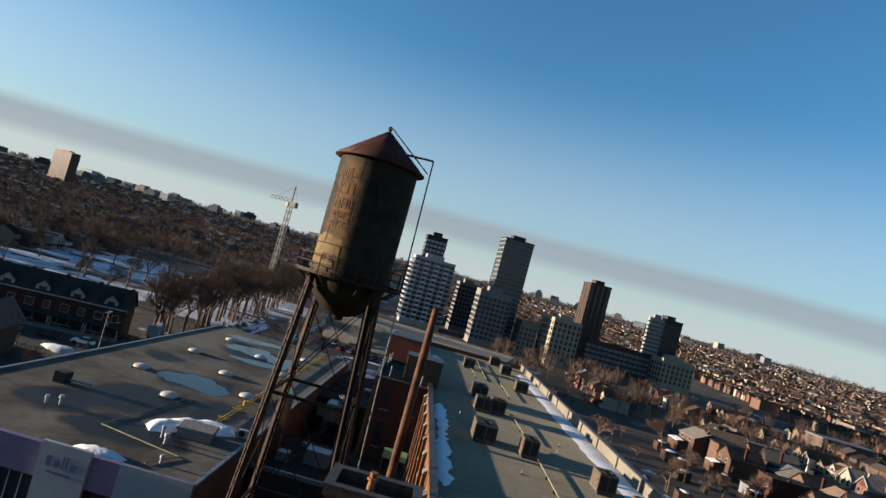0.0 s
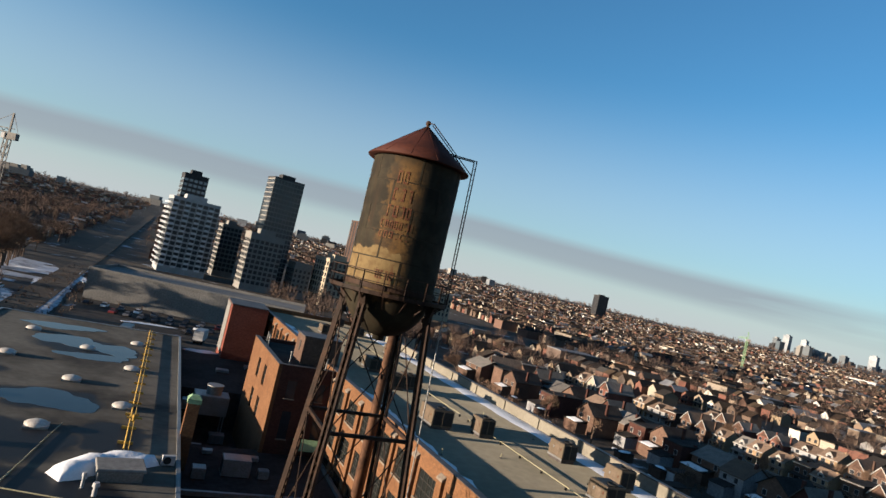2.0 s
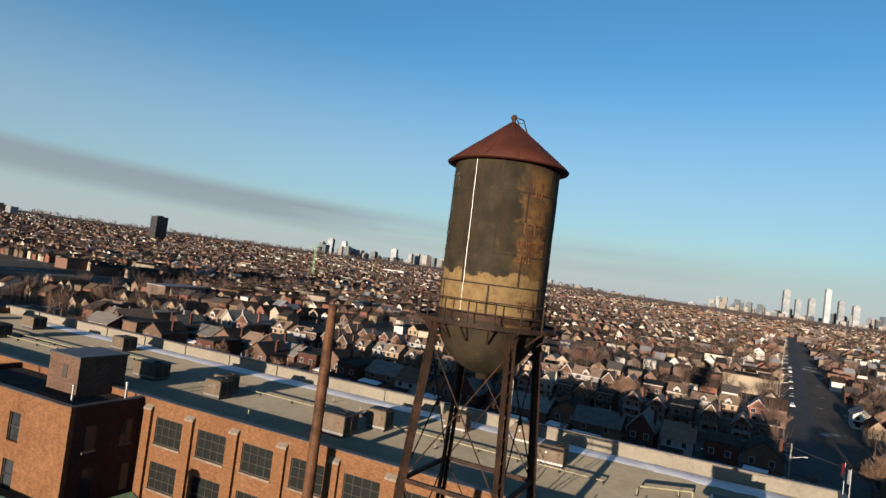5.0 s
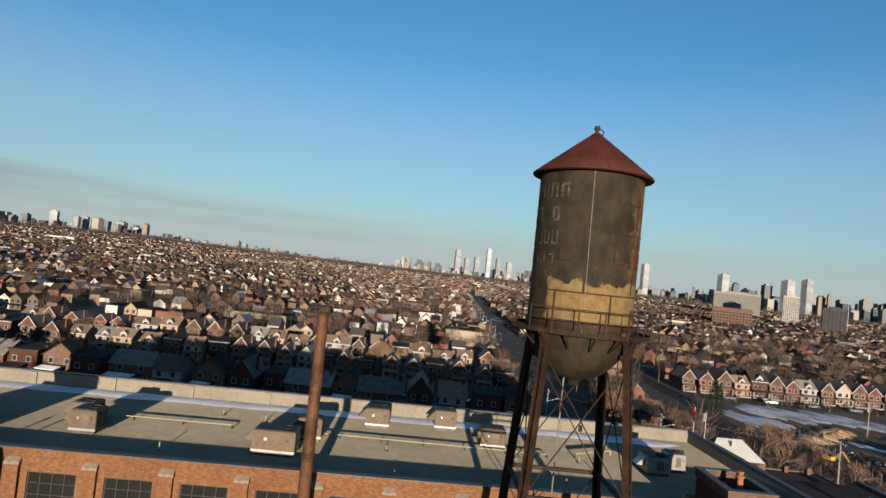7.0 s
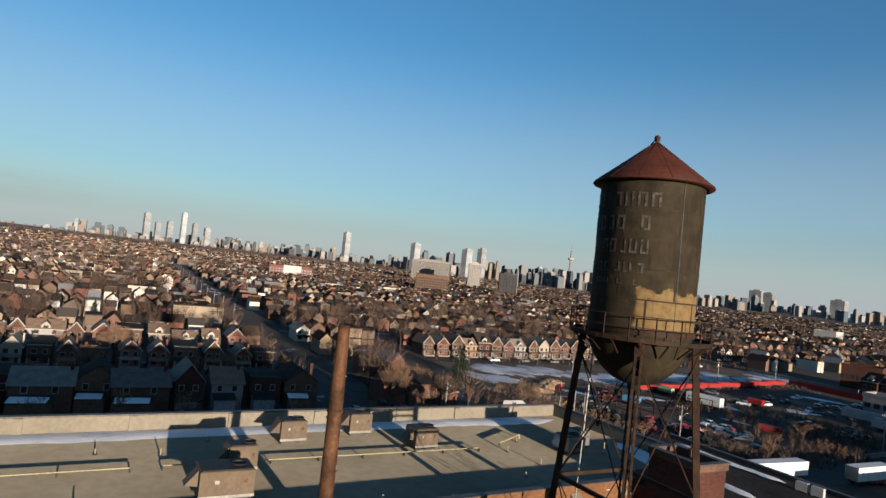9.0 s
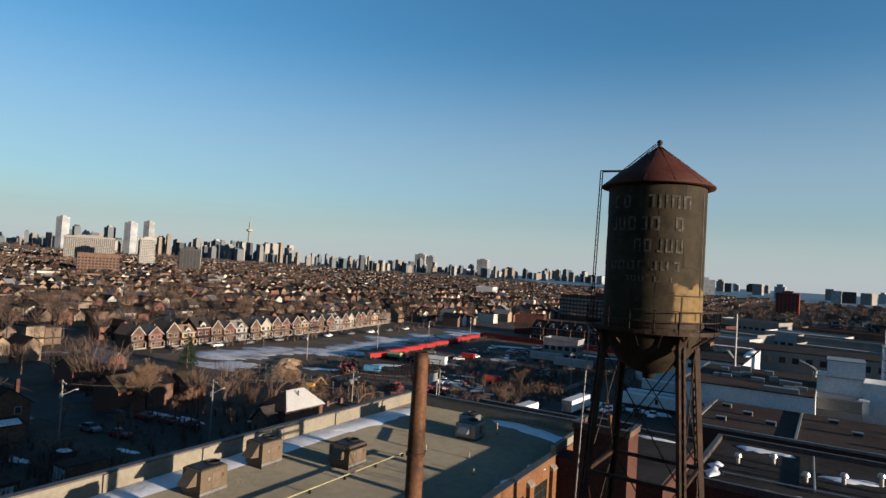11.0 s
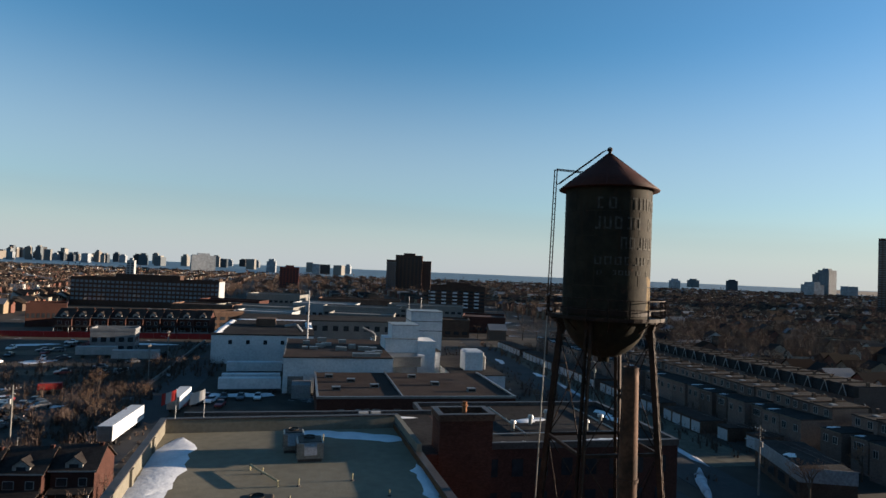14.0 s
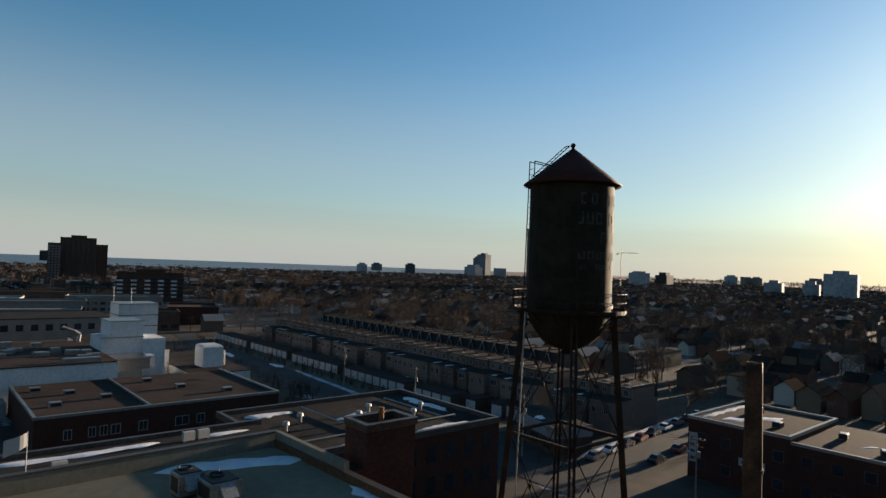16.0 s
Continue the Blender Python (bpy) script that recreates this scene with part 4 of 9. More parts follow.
# yellow gas line on sleepers
gas = thing("gas_pipe", "yellow gas pipe running along the annex roof on sleepers", "pipe", m=pose(-18.2, 60, LZ))
wpart("pipe", G().cyl((-18.1, 61, LZ + 0.3), (-18.5, 117, LZ + 0.3), 0.07, n=8).cyl((-17.75, 61, LZ + 0.3), (-18.15, 117, LZ + 0.3), 0.05, n=8), M_YELLOW, gas)
for k in range(14):
    wpart("sleeper", G().box(-18.7, 63 + 4 * k, LZ, -17.5, 63.2 + 4 * k, LZ + 0.22), M_YELLOW, gas)
wpart("valve", G().cyl((-17.9, 68.5, LZ + 0.2), (-17.9, 68.5, LZ + 0.9), 0.14, n=10).cyl((-18.5, 68.5, LZ + 0.6), (-17.2, 68.5, LZ + 0.6), 0.1, n=8), M_YELLOW, gas)
line2 = thing("roof_conduit", "thin rusty conduit laid across the annex roof", "pipe", m=pose(-22, 58, LZ))
wpart("pipe", G().cyl((-23.3, 66.5, LZ + 0.1), (-25.0, 52.5, LZ + 0.1), 0.05, n=6).cyl((-25.0, 52.5, LZ + 0.1), (-17.0, 50.2, LZ + 0.1), 0.05, n=6).cyl((-17.0, 50.2, LZ + 0.1), (-18.4, 47.2, LZ + 0.1), 0.05, n=6), M_PIPE, line2)
for x, y, h, r in ((-20.1, 53.5, 1.1, 0.09), (-19.2, 52.3, 0.9, 0.13), (-30.0, 54.5, 0.8, 0.12), (-31.0, 54.0, 0.6, 0.1), (-17.5, 48.0, 0.7, 0.1)):
    v = thing("roof_vent", "short galvanised vent pipe with a cowl", "vent", "vents on the annex roof", pose(x, y, LZ))
    part("pipe", G().cyl((0, 0, 0), (0, 0, h * 0.75), r * 1.2, n=12), M_WHITE, v)
    part("cowl", G().cyl((0, 0, h * 0.75), (0, 0, h * 0.75 + 0.25), r * 2.0, r * 1.5, 12), M_WHITE, v)
fan = thing("exhaust_fan", "black box fan with conduit on the annex roof", "fan", m=pose(-33.8, 60.5, LZ))
part("case", G().bev(-0.6, -0.6, 0, 0.6, 0.6, 1.1), M_RTUDARK, fan)
part("duct", G().cyl((0.6, 0, 0.4), (2.8, 0.3, 0.4), 0.12, n=8), M_GALV, fan)

# ---- court between annex and factory ----
court = thing("court_roofs", "dark low court roofs between the annex and the factory", "building", m=pose(-6, 90, 0))
wpart("low_roof", G().box(LX1 + 0.16, 91.6, 0, 0.6, 117.4, 11.6), M_ROOFDARK, court)
wpart("snow_strip", ribbon(G(), [(-13.2, 116.2), (-7.2, 116.6)], 1.6, 11.6, 0.35, rng), M_SNOW, court, smooth=True)
wpart("lower_roof", G().box(LX1 + 0.16, 33, 0, 2.5, 74.2, 5.0), M_ROOFDARK, court)
wpart("middle_roof", G().box(LX1 + 0.16, 74.2, 0, -4.9, 91.59, 6.6), M_ROOFDARK, court)
wpart("south_roof", G().box(LX1 + 0.16, 61.0, 0, 1.4, 74.19, 10.2), M_ROOFDARK, court)
wpart("south_coping", G().box(LX1 + 0.2, 61.0, 10.2, 1.4, 61.35, 10.6).box(1.1, 61.35, 10.2, 1.4, 74.1, 10.6), M_GALV, court)
wpart("shed_wall", G().box(-3.0, 53.2, 5, WX - 0.3, 60.9, 7.4), M_BRICK_RED, court)
wpart("shed_coping", G().box(-3.1, 53.1, 7.4, WX - 0.3, 53.5, 7.75).box(-3.1, 53.5, 7.4, -2.7, 60.9, 7.75), M_GALV, court)
for x, y, sx_, sy_, h, z in ((-7.5, 103, 1.8, 1.4, 0.5, 11.6), (-3.0, 108, 1.6, 1.6, 0.5, 11.6), (-0.2, 104, 1.4, 2.2, 1.6, 11.6), (-8.2, 66.5, 2.6, 1.8, 1.7, 10.2), (-11.6, 65, 1.2, 1.2, 1.1, 10.2), (-6.0, 70.5, 1.0, 0.8, 0.5, 10.2), (-10.5, 71.5, 1.0, 0.8, 0.5, 10.2), (-5.6, 66.0, 1.0, 0.9, 0.9, 10.2), (-11.5, 79.5, 2.4, 1.8, 1.7, 6.6), (-8.2, 86, 1.8, 1.4, 1.2, 6.6)):
    t = thing("rooftop_unit", "small grey ventilation unit on the court roof", "air conditioner", "court ventilation units", pose(x, y, z))
    part("case", G().bev(-sx_ / 2, -sy_ / 2, 0.15, sx_ / 2, sy_ / 2, h), M_GALV, t)
    part("curb", G().box(-sx_ / 2 + 0.1, -sy_ / 2 + 0.1, 0, sx_ / 2 - 0.1, sy_ / 2 - 0.1, 0.15), M_FLASH, t)
    part("grille", G().box(-sx_ / 2 - 0.02, -sy_ / 2 + 0.2, 0.3, -sx_ / 2, sy_ / 2 - 0.2, h - 0.2), M_RTUDARK, t)
# steel make-up air unit with a drum fan
mau = thing("air_handler", "galvanised air handler with drum fan on a steel frame", "air handler", m=pose(-9.6, 88.5, 7.4))
part("case", G().bev(-2.1, -1.5, 2.2, 2.1, 1.5, 4.6, 0.06), M_GALV, mau)
part("drum_fan", G().cyl((0.2, 0, 4.6), (0.2, 0, 5.6), 0.95, n=20).cyl((0.2, 0, 5.6), (0.2, 0, 5.75), 1.05, n=20), M_GALV, mau)
part("duct", G().box(-3.3, -0.7, 2.4, -2.1, 0.7, 3.6), M_GALV, mau)
for x in (-1.9, 1.9):
    for y in (-1.3, 1.3):
        part("leg", G().box(x - 0.08, y - 0.08, -0.8, x + 0.08, y + 0.08, 2.2), M_GALV, mau)
# slim brick chimney with a green cap
chim = thing("brick_chimney", "slim orange brick chimney with green copper cap", "chimney", m=pose(-13.2, 67.0, 5.0))
part("shaft", G().box(-0.55, -0.55, 0, 0.55, 0.55, 11.4), M_BRICK, chim)
part("cap", G().bev(-0.62, -0.62, 11.4, 0.62, 0.62, 12.1, 0.3), M_GREEN, chim)
# green scrap of awning and a duct in the court
awn = thing("awning", "small green striped awning over a court door", "awning", m=pose(-0.4, 72.3, 10.2))
part("cloth", G().add([(-1.4, -0.8, 1.3), (1.4, -0.8, 1.3), (1.4, 0.9, 2.0), (-1.4, 0.9, 2.0), (-1.4, -0.8, 1.22), (1.4, -0.8, 1.22), (1.4, 0.9, 1.92), (-1.4, 0.9, 1.92)], [(0, 1, 2, 3), (7, 6, 5, 4), (0, 4, 5, 1), (1, 5, 6, 2), (2, 6, 7, 3), (3, 7, 4, 0)]), M_GREEN, awn)
for x in (-1.3, 1.3):
    part("post", G().box(x - 0.05, -0.75, 0, x + 0.05, -0.65, 1.25), M_GALV, awn)

# ---- rusted smoke stack ----
stack = thing("smoke_stack", "tall rusted steel smoke stack with streaks and bands", "chimney", m=pose(-0.1, 54.7, 5.0))
part("shaft", G().lathe([(0.40, 0), (0.39, 9), (0.37, 18.0), (0.36, 21.5), (0.31, 24.8), (0.30, 25.35), (0.25, 25.35), (0.24, 20)], 20), M_STACK, stack, smooth=True)
for z in (3, 7.5, 12, 16.5, 21):
    part("band", G().lathe([(0.37, z), (0.41, z + 0.01), (0.41, z + 0.14), (0.37, z + 0.15)], 20), M_STACK, stack)
part("base", G().lathe([(0.8, 2.4), (0.8, 2.7), (0.40, 3.6)], 20), M_TERRA, stack, "orange cone at the stack's foot")

# ---- roof-top units ----
def rtu(x, y, w, d, h, rz=0.0, hood=True, paint=None, label="tan rooftop air conditioning unit with dark intake hood"):
    paint = paint or M_RTU
    t = thing("rooftop_unit", label, "air conditioner", "units on the factory roof", pose(x, y, ROOF, 0, 0, rz))
    part("curb", G().box(-w / 2 + 0.1, -d / 2 + 0.1, 0, w / 2 - 0.1, d / 2 - 0.1, 0.25), M_FLASH, t)
    part("case", G().bev(-w / 2, -d / 2, 0.25, w / 2, d / 2, h, 0.05), paint, t)
    part("base_rail", G().box(-w / 2 - 0.03, -d / 2 - 0.03, 0.25, -w / 2, d / 2 + 0.03, 0.42), M_GALV, t)
    part("access_panel", G().box(-w / 2 - 0.015, -d * 0.22, 0.5, -w / 2, d * 0.08, h - 0.25), M_RTU2, t, "darker access panel")
    part("fan_deck", G().box(-w / 2 + 0.12, -d / 2 + 0.12, h, w / 2 - 0.12, d / 2 - 0.12, h + 0.05), M_RTUDARK, t)
    part("fan_ring", G().lathe([(0.42, h + 0.05), (0.45, h + 0.14), (0.38, h + 0.14), (0.36, h + 0.06)], 16, 0, -d / 4), M_RTUDARK, t)
    part("side_grille", G().box(w / 2, -d / 2 + 0.2, 0.45, w / 2 + 0.03, d / 2 - 0.2, h - 0.2), M_RTUDARK, t)
    part("coil_grille", G().box(-w / 2 + 0.1, -d / 2 - 0.03, 0.4, w / 2 - 0.1, -d / 2, h - 0.15), M_RTUDARK, t, "black condenser coil")
    part("corner_post", G().box(-0.05, -d / 2 - 0.045, 0.3, 0.05, -d / 2 - 0.03, h - 0.05), paint, t)
    part("panel_seam", G().box(-w / 2 - 0.012, -0.02, 0.3, -w / 2, 0.02, h - 0.08), M_FLASH, t)
    part("label_plate", G().box(-w / 2 - 0.012, d * 0.15, h * 0.6, -w / 2, d * 0.23, h * 0.72), M_GALV, t)
    part("label_plate", G().box(-w / 2 - 0.012, -d * 0.36, h * 0.62, -w / 2, -d * 0.3, h * 0.74), M_LETTER, t)
    if hood:
        part("hood", G().add([(-0.45, d / 2, h * 0.45), (0.45, d / 2, h * 0.45), (0.45, d / 2 + 0.7, h * 0.5), (-0.45, d / 2 + 0.7, h * 0.5), (-0.45, d / 2, h * 0.95), (0.45, d / 2, h * 0.95)],
                             [(0, 1, 2, 3), (3, 2, 5, 4), (0, 3, 4), (1, 5, 2), (0, 4, 5, 1)]), paint, t)
    return t


for x, y, w, d, h in ((7.2, 58.2, 2.1, 3.0, 1.75), (11.3, 56.5, 1.5, 1.8, 1.75), (17.1, 51.7, 1.6, 2.0, 1.7), (18.6, 45.7, 1.6, 1.9, 1.75), (14.2, 41.9, 1.8, 2.0, 1.65),
                      (7.8, 71.9, 1.8, 1.8, 1.7), (9.7, 73.0, 1.7, 1.7, 1.7), (7.9, 81.2, 1.9, 2.9, 1.6), (15.2, 95.3, 1.9, 2.0, 1.6), (7.3, 106.9, 1.8, 2.2, 1.6),
                      (14.3, 112.0, 1.8, 2.4, 1.6), (12.9, 121.0, 1.8, 2.0, 1.6)):
    rtu(x, y, w, d, h, 2.2 + random.Random(int(x * 7 + y)).uniform(-2, 2))

for x, y, w, d, h in ((11.3, 29.2, 1.9, 1.9, 1.4), (12.5, 27.2, 1.5, 1.4, 1.5)):
    rtu(x, y, w, d, h, 3.0, paint=M_GALV, label="dull galvanised rooftop unit with black coil and hood")

# pipes on stub posts
for x0, y0, x1, y1 in ((11.6, 74.2, 12.0, 62.8), (12.1, 61.0, 12.5, 37.5), (9.3, 119, 9.9, 97), (12.2, 97, 12.5, 86), (7.5, 110.6, 8.2, 97)):
    t = thing("roof_pipe", "pale gas pipe on short stub posts along the roof", "pipe", "pipes on the factory roof", pose(x0, y0, ROOF))
    wpart("pipe", G().cyl((x0, y0, ROOF + 0.28), (x1, y1, ROOF + 0.28), 0.042, n=8), M_PIPE, t)
    k = max(2, int(abs(y1 - y0) / 3))
    for i in range(k + 1):
        y = y0 + (y1 - y0) * i / k
        x = x0 + (x1 - x0) * i / k
        wpart("post", G().box(x - 0.09, y - 0.05, ROOF, x + 0.09, y + 0.05, ROOF + 0.23), M_RTUDARK, t)
for x, y, h in ((8.5, 34.3, 0.5), (12.0, 35.0, 0.5), (14.4, 32.4, 0.45), (6.4, 37.3, 0.4), (10.2, 26.2, 1.0), (3.2, 28.1, 1.1), (14.9, 60.9, 0.5), (5.1, 65.6, 0.6), (15.8, 64.7, 0.4), (4.2, 49.5, 0.5), (10.1, 50.4, 0.4), (17.8, 57.5, 0.4)):
    t = thing("vent_stub", "thin pale vent stub standing on the roof", "vent", "vent stubs on the factory roof", pose(x, y, ROOF))
    part("pipe", G().cyl((0, 0, 0), (0, 0, h), 0.045, n=8), M_PIPE, t)
    part("collar", G().cyl((0, 0, 0), (0, 0, 0.08), 0.16, 0.08, 8), M_FLASH, t)
rail = thing("pipe_elbow", "bent pale conduit on low stands near the roof's end", "pipe", m=pose(14.5, 33.5, ROOF))
wpart("pipe", G().cyl((13.3, 35.0, ROOF + 0.35), (15.3, 31.5, ROOF + 0.35), 0.07, n=8).cyl((13.3, 35.0, ROOF), (13.3, 35.0, ROOF + 0.35), 0.07, n=8).cyl((15.3, 31.5, ROOF), (15.3, 31.5, ROOF + 0.35), 0.07, n=8), M_PIPE, rail)

# snow drifted along the parapets
rng = random.Random(3)
single("snow_drift", ribbon(G(), [(18.0, 118), (18.8, 95), (19.6, 70), (20.7, 45), (21.2, 30), (21.5, 22.6)], 2.7, ROOF - 0.02, 0.09, rng, 1.6, 0.13), M_SNOW, "old snow drifted along the parapet's foot", "snow", smooth=True)
single("snow_drift", ribbon(G(), [(13.0, 22.0), (8.0, 22.9), (6.0, 23.6), (2.9, 25.0)], 2.2, ROOF - 0.02, 0.14, rng, 0.8), M_SNOW, "tongue of old snow at the roof's end", "snow", smooth=True)
single("snow_drift", ribbon(G(), [(2.9, 70), (3.3, 60), (3.4, 50), (3.7, 42)], 1.3, ROOF - 0.02, 0.1, rng, 0.8, 0.6), M_SNOW, "broken snow along the roof edge", "snow", smooth=True)
single("snow_drift", ribbon(G(), [(1.4, 112), (1.9, 100), (2.1, 94)], 1.5, ROOF - 0.02, 0.1, rng, 0.8, 0.6), M_SNOW, "broken snow along the roof edge", "snow", smooth=True)
single("snow_drift", ribbon(G(), [(3.6, 40), (3.7, 35), (3.6, 31)], 1.1, ROOF - 0.02, 0.1, rng, 0.7, 0.5), M_SNOW, "broken snow along the roof edge", "snow", smooth=True)

single("snow_drift", ribbon(G(), [(21.2, 37), (20.9, 30), (21.2, 22.6)], 2.7, ROOF - 0.015, 0.1, rng, 1.1, 0.25), M_SNOW, "wide old snow in the parapet corner", "snow", smooth=True)

# flags on the parapet
def flag(x, y, mat, label, cloth):
    t = thing("flag_pole", label, "flag", "flags on the parapet", pose(x, y, ETOP))
    part("pole", G().cyl((0, 0, -1.0), (0, 0, 2.4), 0.035, 0.025, 8), M_WHITE, t)
    g = G()
    for i in range(7):
        u = i / 6
        dx, dy = 1.15 * u, 0.14 * math.sin(4.5 * u)
        g.v += [(dx, dy, 2.35 - 0.4 * u), (dx, dy + 0.02, 1.55 - 0.6 * u), (dx, dy + 0.01, 2.35 - 0.4 * u), (dx, dy + 0.03, 1.55 - 0.6 * u)]
    for i in range(6):
        a = 4 * i
        g.f += [(a, a + 4, a + 5, a + 1), (a + 2, a + 3, a + 7, a + 6)]
    part("cloth", g, mat, t, cloth)
    return t


f1 = flag(22.1, 21.4, M_RED, "red and white flag on a short white pole", "red flag cloth, furled by wind")
g = G()
for i in range(5):
    u = 0.3 + 0.1 * i
    for off in (-0.015, 0.045):
        g.v += [(1.15 * u, 0.14 * math.sin(4.5 * u) + off, 2.35 - 0.4 * u), (1.15 * u, 0.14 * math.sin(4.5 * u) + off, 1.55 - 0.6 * u)]
for i in range(4):
    a = 4 * i
    g.f += [(a, a + 4, a + 5, a + 1), (a + 2, a + 3, a + 7, a + 6)]
part("white_field", g, M_WHITE, f1, "white middle field")
flag(19.9, 21.3, M_WHITE, "small white flag on a short white pole", "white flag cloth")

# ---- the water tower ----
TX, TY = -6.16, 40.7
tower = thing("water_tower", "rusty riveted steel water tower with conical red roof on lattice legs", "water tower", m=pose(TX, TY, 0))
TB, TT, TR = 31.75, 39.2, 2.64       # foot and head of the shell, radius
shell = [(TR, (TT - TB) * k / 10) for k in range(11)]
sh = part("tank_shell", G().lathe(shell, 72), M_TANK, tower, "dark olive paint worn to ochre and rust", smooth=True)
sh.location.z = TB
for k in range(1, 5):
    z = TB + (TT - TB) * k / 5
    part("girth_seam", G().lathe([(TR - 0.01, z - 0.05), (TR + 0.012, z - 0.05), (TR + 0.012, z + 0.02), (TR - 0.01, z + 0.02)], 72), M_TANK, tower)
for k in range(5):
    for j in range(6):
        a = 2 * math.pi * (j + 0.5 * (k % 2)) / 6 + 0.3
        z = TB + (TT - TB) * k / 5
        m = Matrix.Rotation(a, 4, "Z")
        part("plate_seam", G().box(TR - 0.02, -0.05, z + 0.03, TR + 0.01, 0.05, z + (TT - TB) / 5 - 0.06, m), M_TANK, tower)
bowl = [(TR, 0.0)] + [(TR * math.cos(t), -3.0 * math.sin(t)) for t in [radians(8 * i) for i in range(1, 11)]] + [(0.35, -2.98), (0.33, -3.25), (0.001, -3.25)]
bo = part("tank_bowl", G().lathe(bowl, 64), M_TANK, tower, "rounded belly of the tank", smooth=True)
bo.location.z = TB
part("belly_ring", G().lathe([(TR, TB - 0.25), (TR + 0.1, TB - 0.25), (TR + 0.1, TB + 0.05), (TR, TB + 0.05)], 64), M_STEEL, tower)
cone = part("tank_roof", G().lathe([(TR - 0.3, TT - 0.05), (3.06, TT - 0.06), (3.09, TT + 0.0), (2.1, TT + 0.80), (1.05, TT + 1.62), (0.14, TT + 2.32), (0.001, TT + 2.35)], 48), M_CONE, tower, "faded red conical sheet roof", smooth=True)
smooth_angle(cone)
for j in range(12):
    a = 2 * math.pi * j / 12
    part("roof_rib", G().bar((3.06 * math.cos(a), 3.06 * math.sin(a), TT + 0.03), (0.15 * math.cos(a), 0.15 * math.sin(a), TT + 2.34), 0.035, 0.02), M_CONE, tower)
part("finial", G().cyl((0, 0, TT + 2.3), (0, 0, TT + 2.5), 0.12, 0.09, 12).lathe([(0.001, TT + 2.44), (0.12, TT + 2.48), (0.17, TT + 2.6), (0.12, TT + 2.72), (0.001, TT + 2.77)], 14), M_STEEL, tower, "ball finial")
# catwalk
DZ = 31.2
part("catwalk_deck", G().lathe([(TR + 0.12, DZ), (3.55, DZ), (3.55, DZ + 0.08), (TR + 0.12, DZ + 0.08)], 40), M_STEEL, tower)
part("toe_ring", G().lathe([(3.53, DZ + 0.08), (3.57, DZ + 0.08), (3.57, DZ + 0.22), (3.53, DZ + 0.22)], 40), M_STEEL, tower)
for z in (0.68, 1.22):
    part("rail", G().lathe([(3.52, DZ + z), (3.57, DZ + z), (3.57, DZ + z + 0.05), (3.52, DZ + z + 0.05), (3.52, DZ + z)], 40), M_STEEL, tower)
for k in range(18):
    a = 2 * math.pi * k / 18 + 0.1
    part("rail_post", G().bar((3.55 * math.cos(a), 3.55 * math.sin(a), DZ + 0.05), (3.55 * math.cos(a), 3.55 * math.sin(a), DZ + 1.26), 0.055), M_STEEL, tower)
for k in range(16):
    a = 2 * math.pi * k / 16
    part("deck_bracket", G().bar((TR * 0.98 * math.cos(a), TR * 0.98 * math.sin(a), DZ - 0.7), (3.45 * math.cos(a), 3.45 * math.sin(a), DZ), 0.07).bar((TR * math.cos(a), TR * math.sin(a), DZ - 0.04), (3.5 * math.cos(a), 3.5 * math.sin(a), DZ - 0.04), 0.07), M_STEEL, tower)


def leg_at(sx_, sy_, z):
    o = 2.0 + (31.0 - z) * 0.062
    return Vector((sx_ * o, sy_ * o, z))


corners = ((1, 1), (-1, 1), (-1, -1), (1, -1))
for sx_, sy_ in corners:
    # two channels laced together
    d = Vector((sx_, sy_, 0)).normalized()
    e = Vector((-d.y, d.x, 0))
    a, c = leg_at(sx_, sy_, 0), leg_at(sx_, sy_, 31.15)
    lg = None
    for s in (-1, 1):
        # a C-shaped channel, one closed section drawn along the leg
        sec = [(s * 0.20, -0.16), (s * 0.20, 0.16), (s * 0.08, 0.16), (s * 0.08, 0.13), (s * 0.17, 0.13), (s * 0.17, -0.13), (s * 0.08, -0.13), (s * 0.08, -0.16)]
        vs = [p + e * u + d * v for p in (a, c) for u, v in sec]
        fs = [(i, (i + 1) % 8, 8 + (i + 1) % 8, 8 + i) for i in range(8)]
        ch = G().add(vs, fs)
        if lg is None:
            lg = part("leg", ch, M_STEEL, tower, "laced channel leg")
        else:
            part("channel", ch, M_STEEL, lg)
    g = G()
    k = 62
    for i in range(k):
        for off in (-0.15, 0.15):
            s = 1 if i % 2 else -1
            g.bar(a.lerp(c, i / k) + e * s * 0.17 + d * off, a.lerp(c, (i + 1) / k) - e * s * 0.17 + d * off, 0.06, 0.012)
    part("lacing", g, M_STEEL, lg, kind="stuff")
    part("gusset", G().bar(c - Vector((0, 0, 1.6)) + d * -0.15, c + d * 0.35 + Vector((0, 0, 0.05)), 0.45, 0.06).bar(c - Vector((0, 0, 1.2)), Vector((d.x * 2.6, d.y * 2.6, 30.4)), 0.3, 0.2), M_STEEL, lg)
levels = [30.2, 23.4, 15.3, 7.2, 0.4]
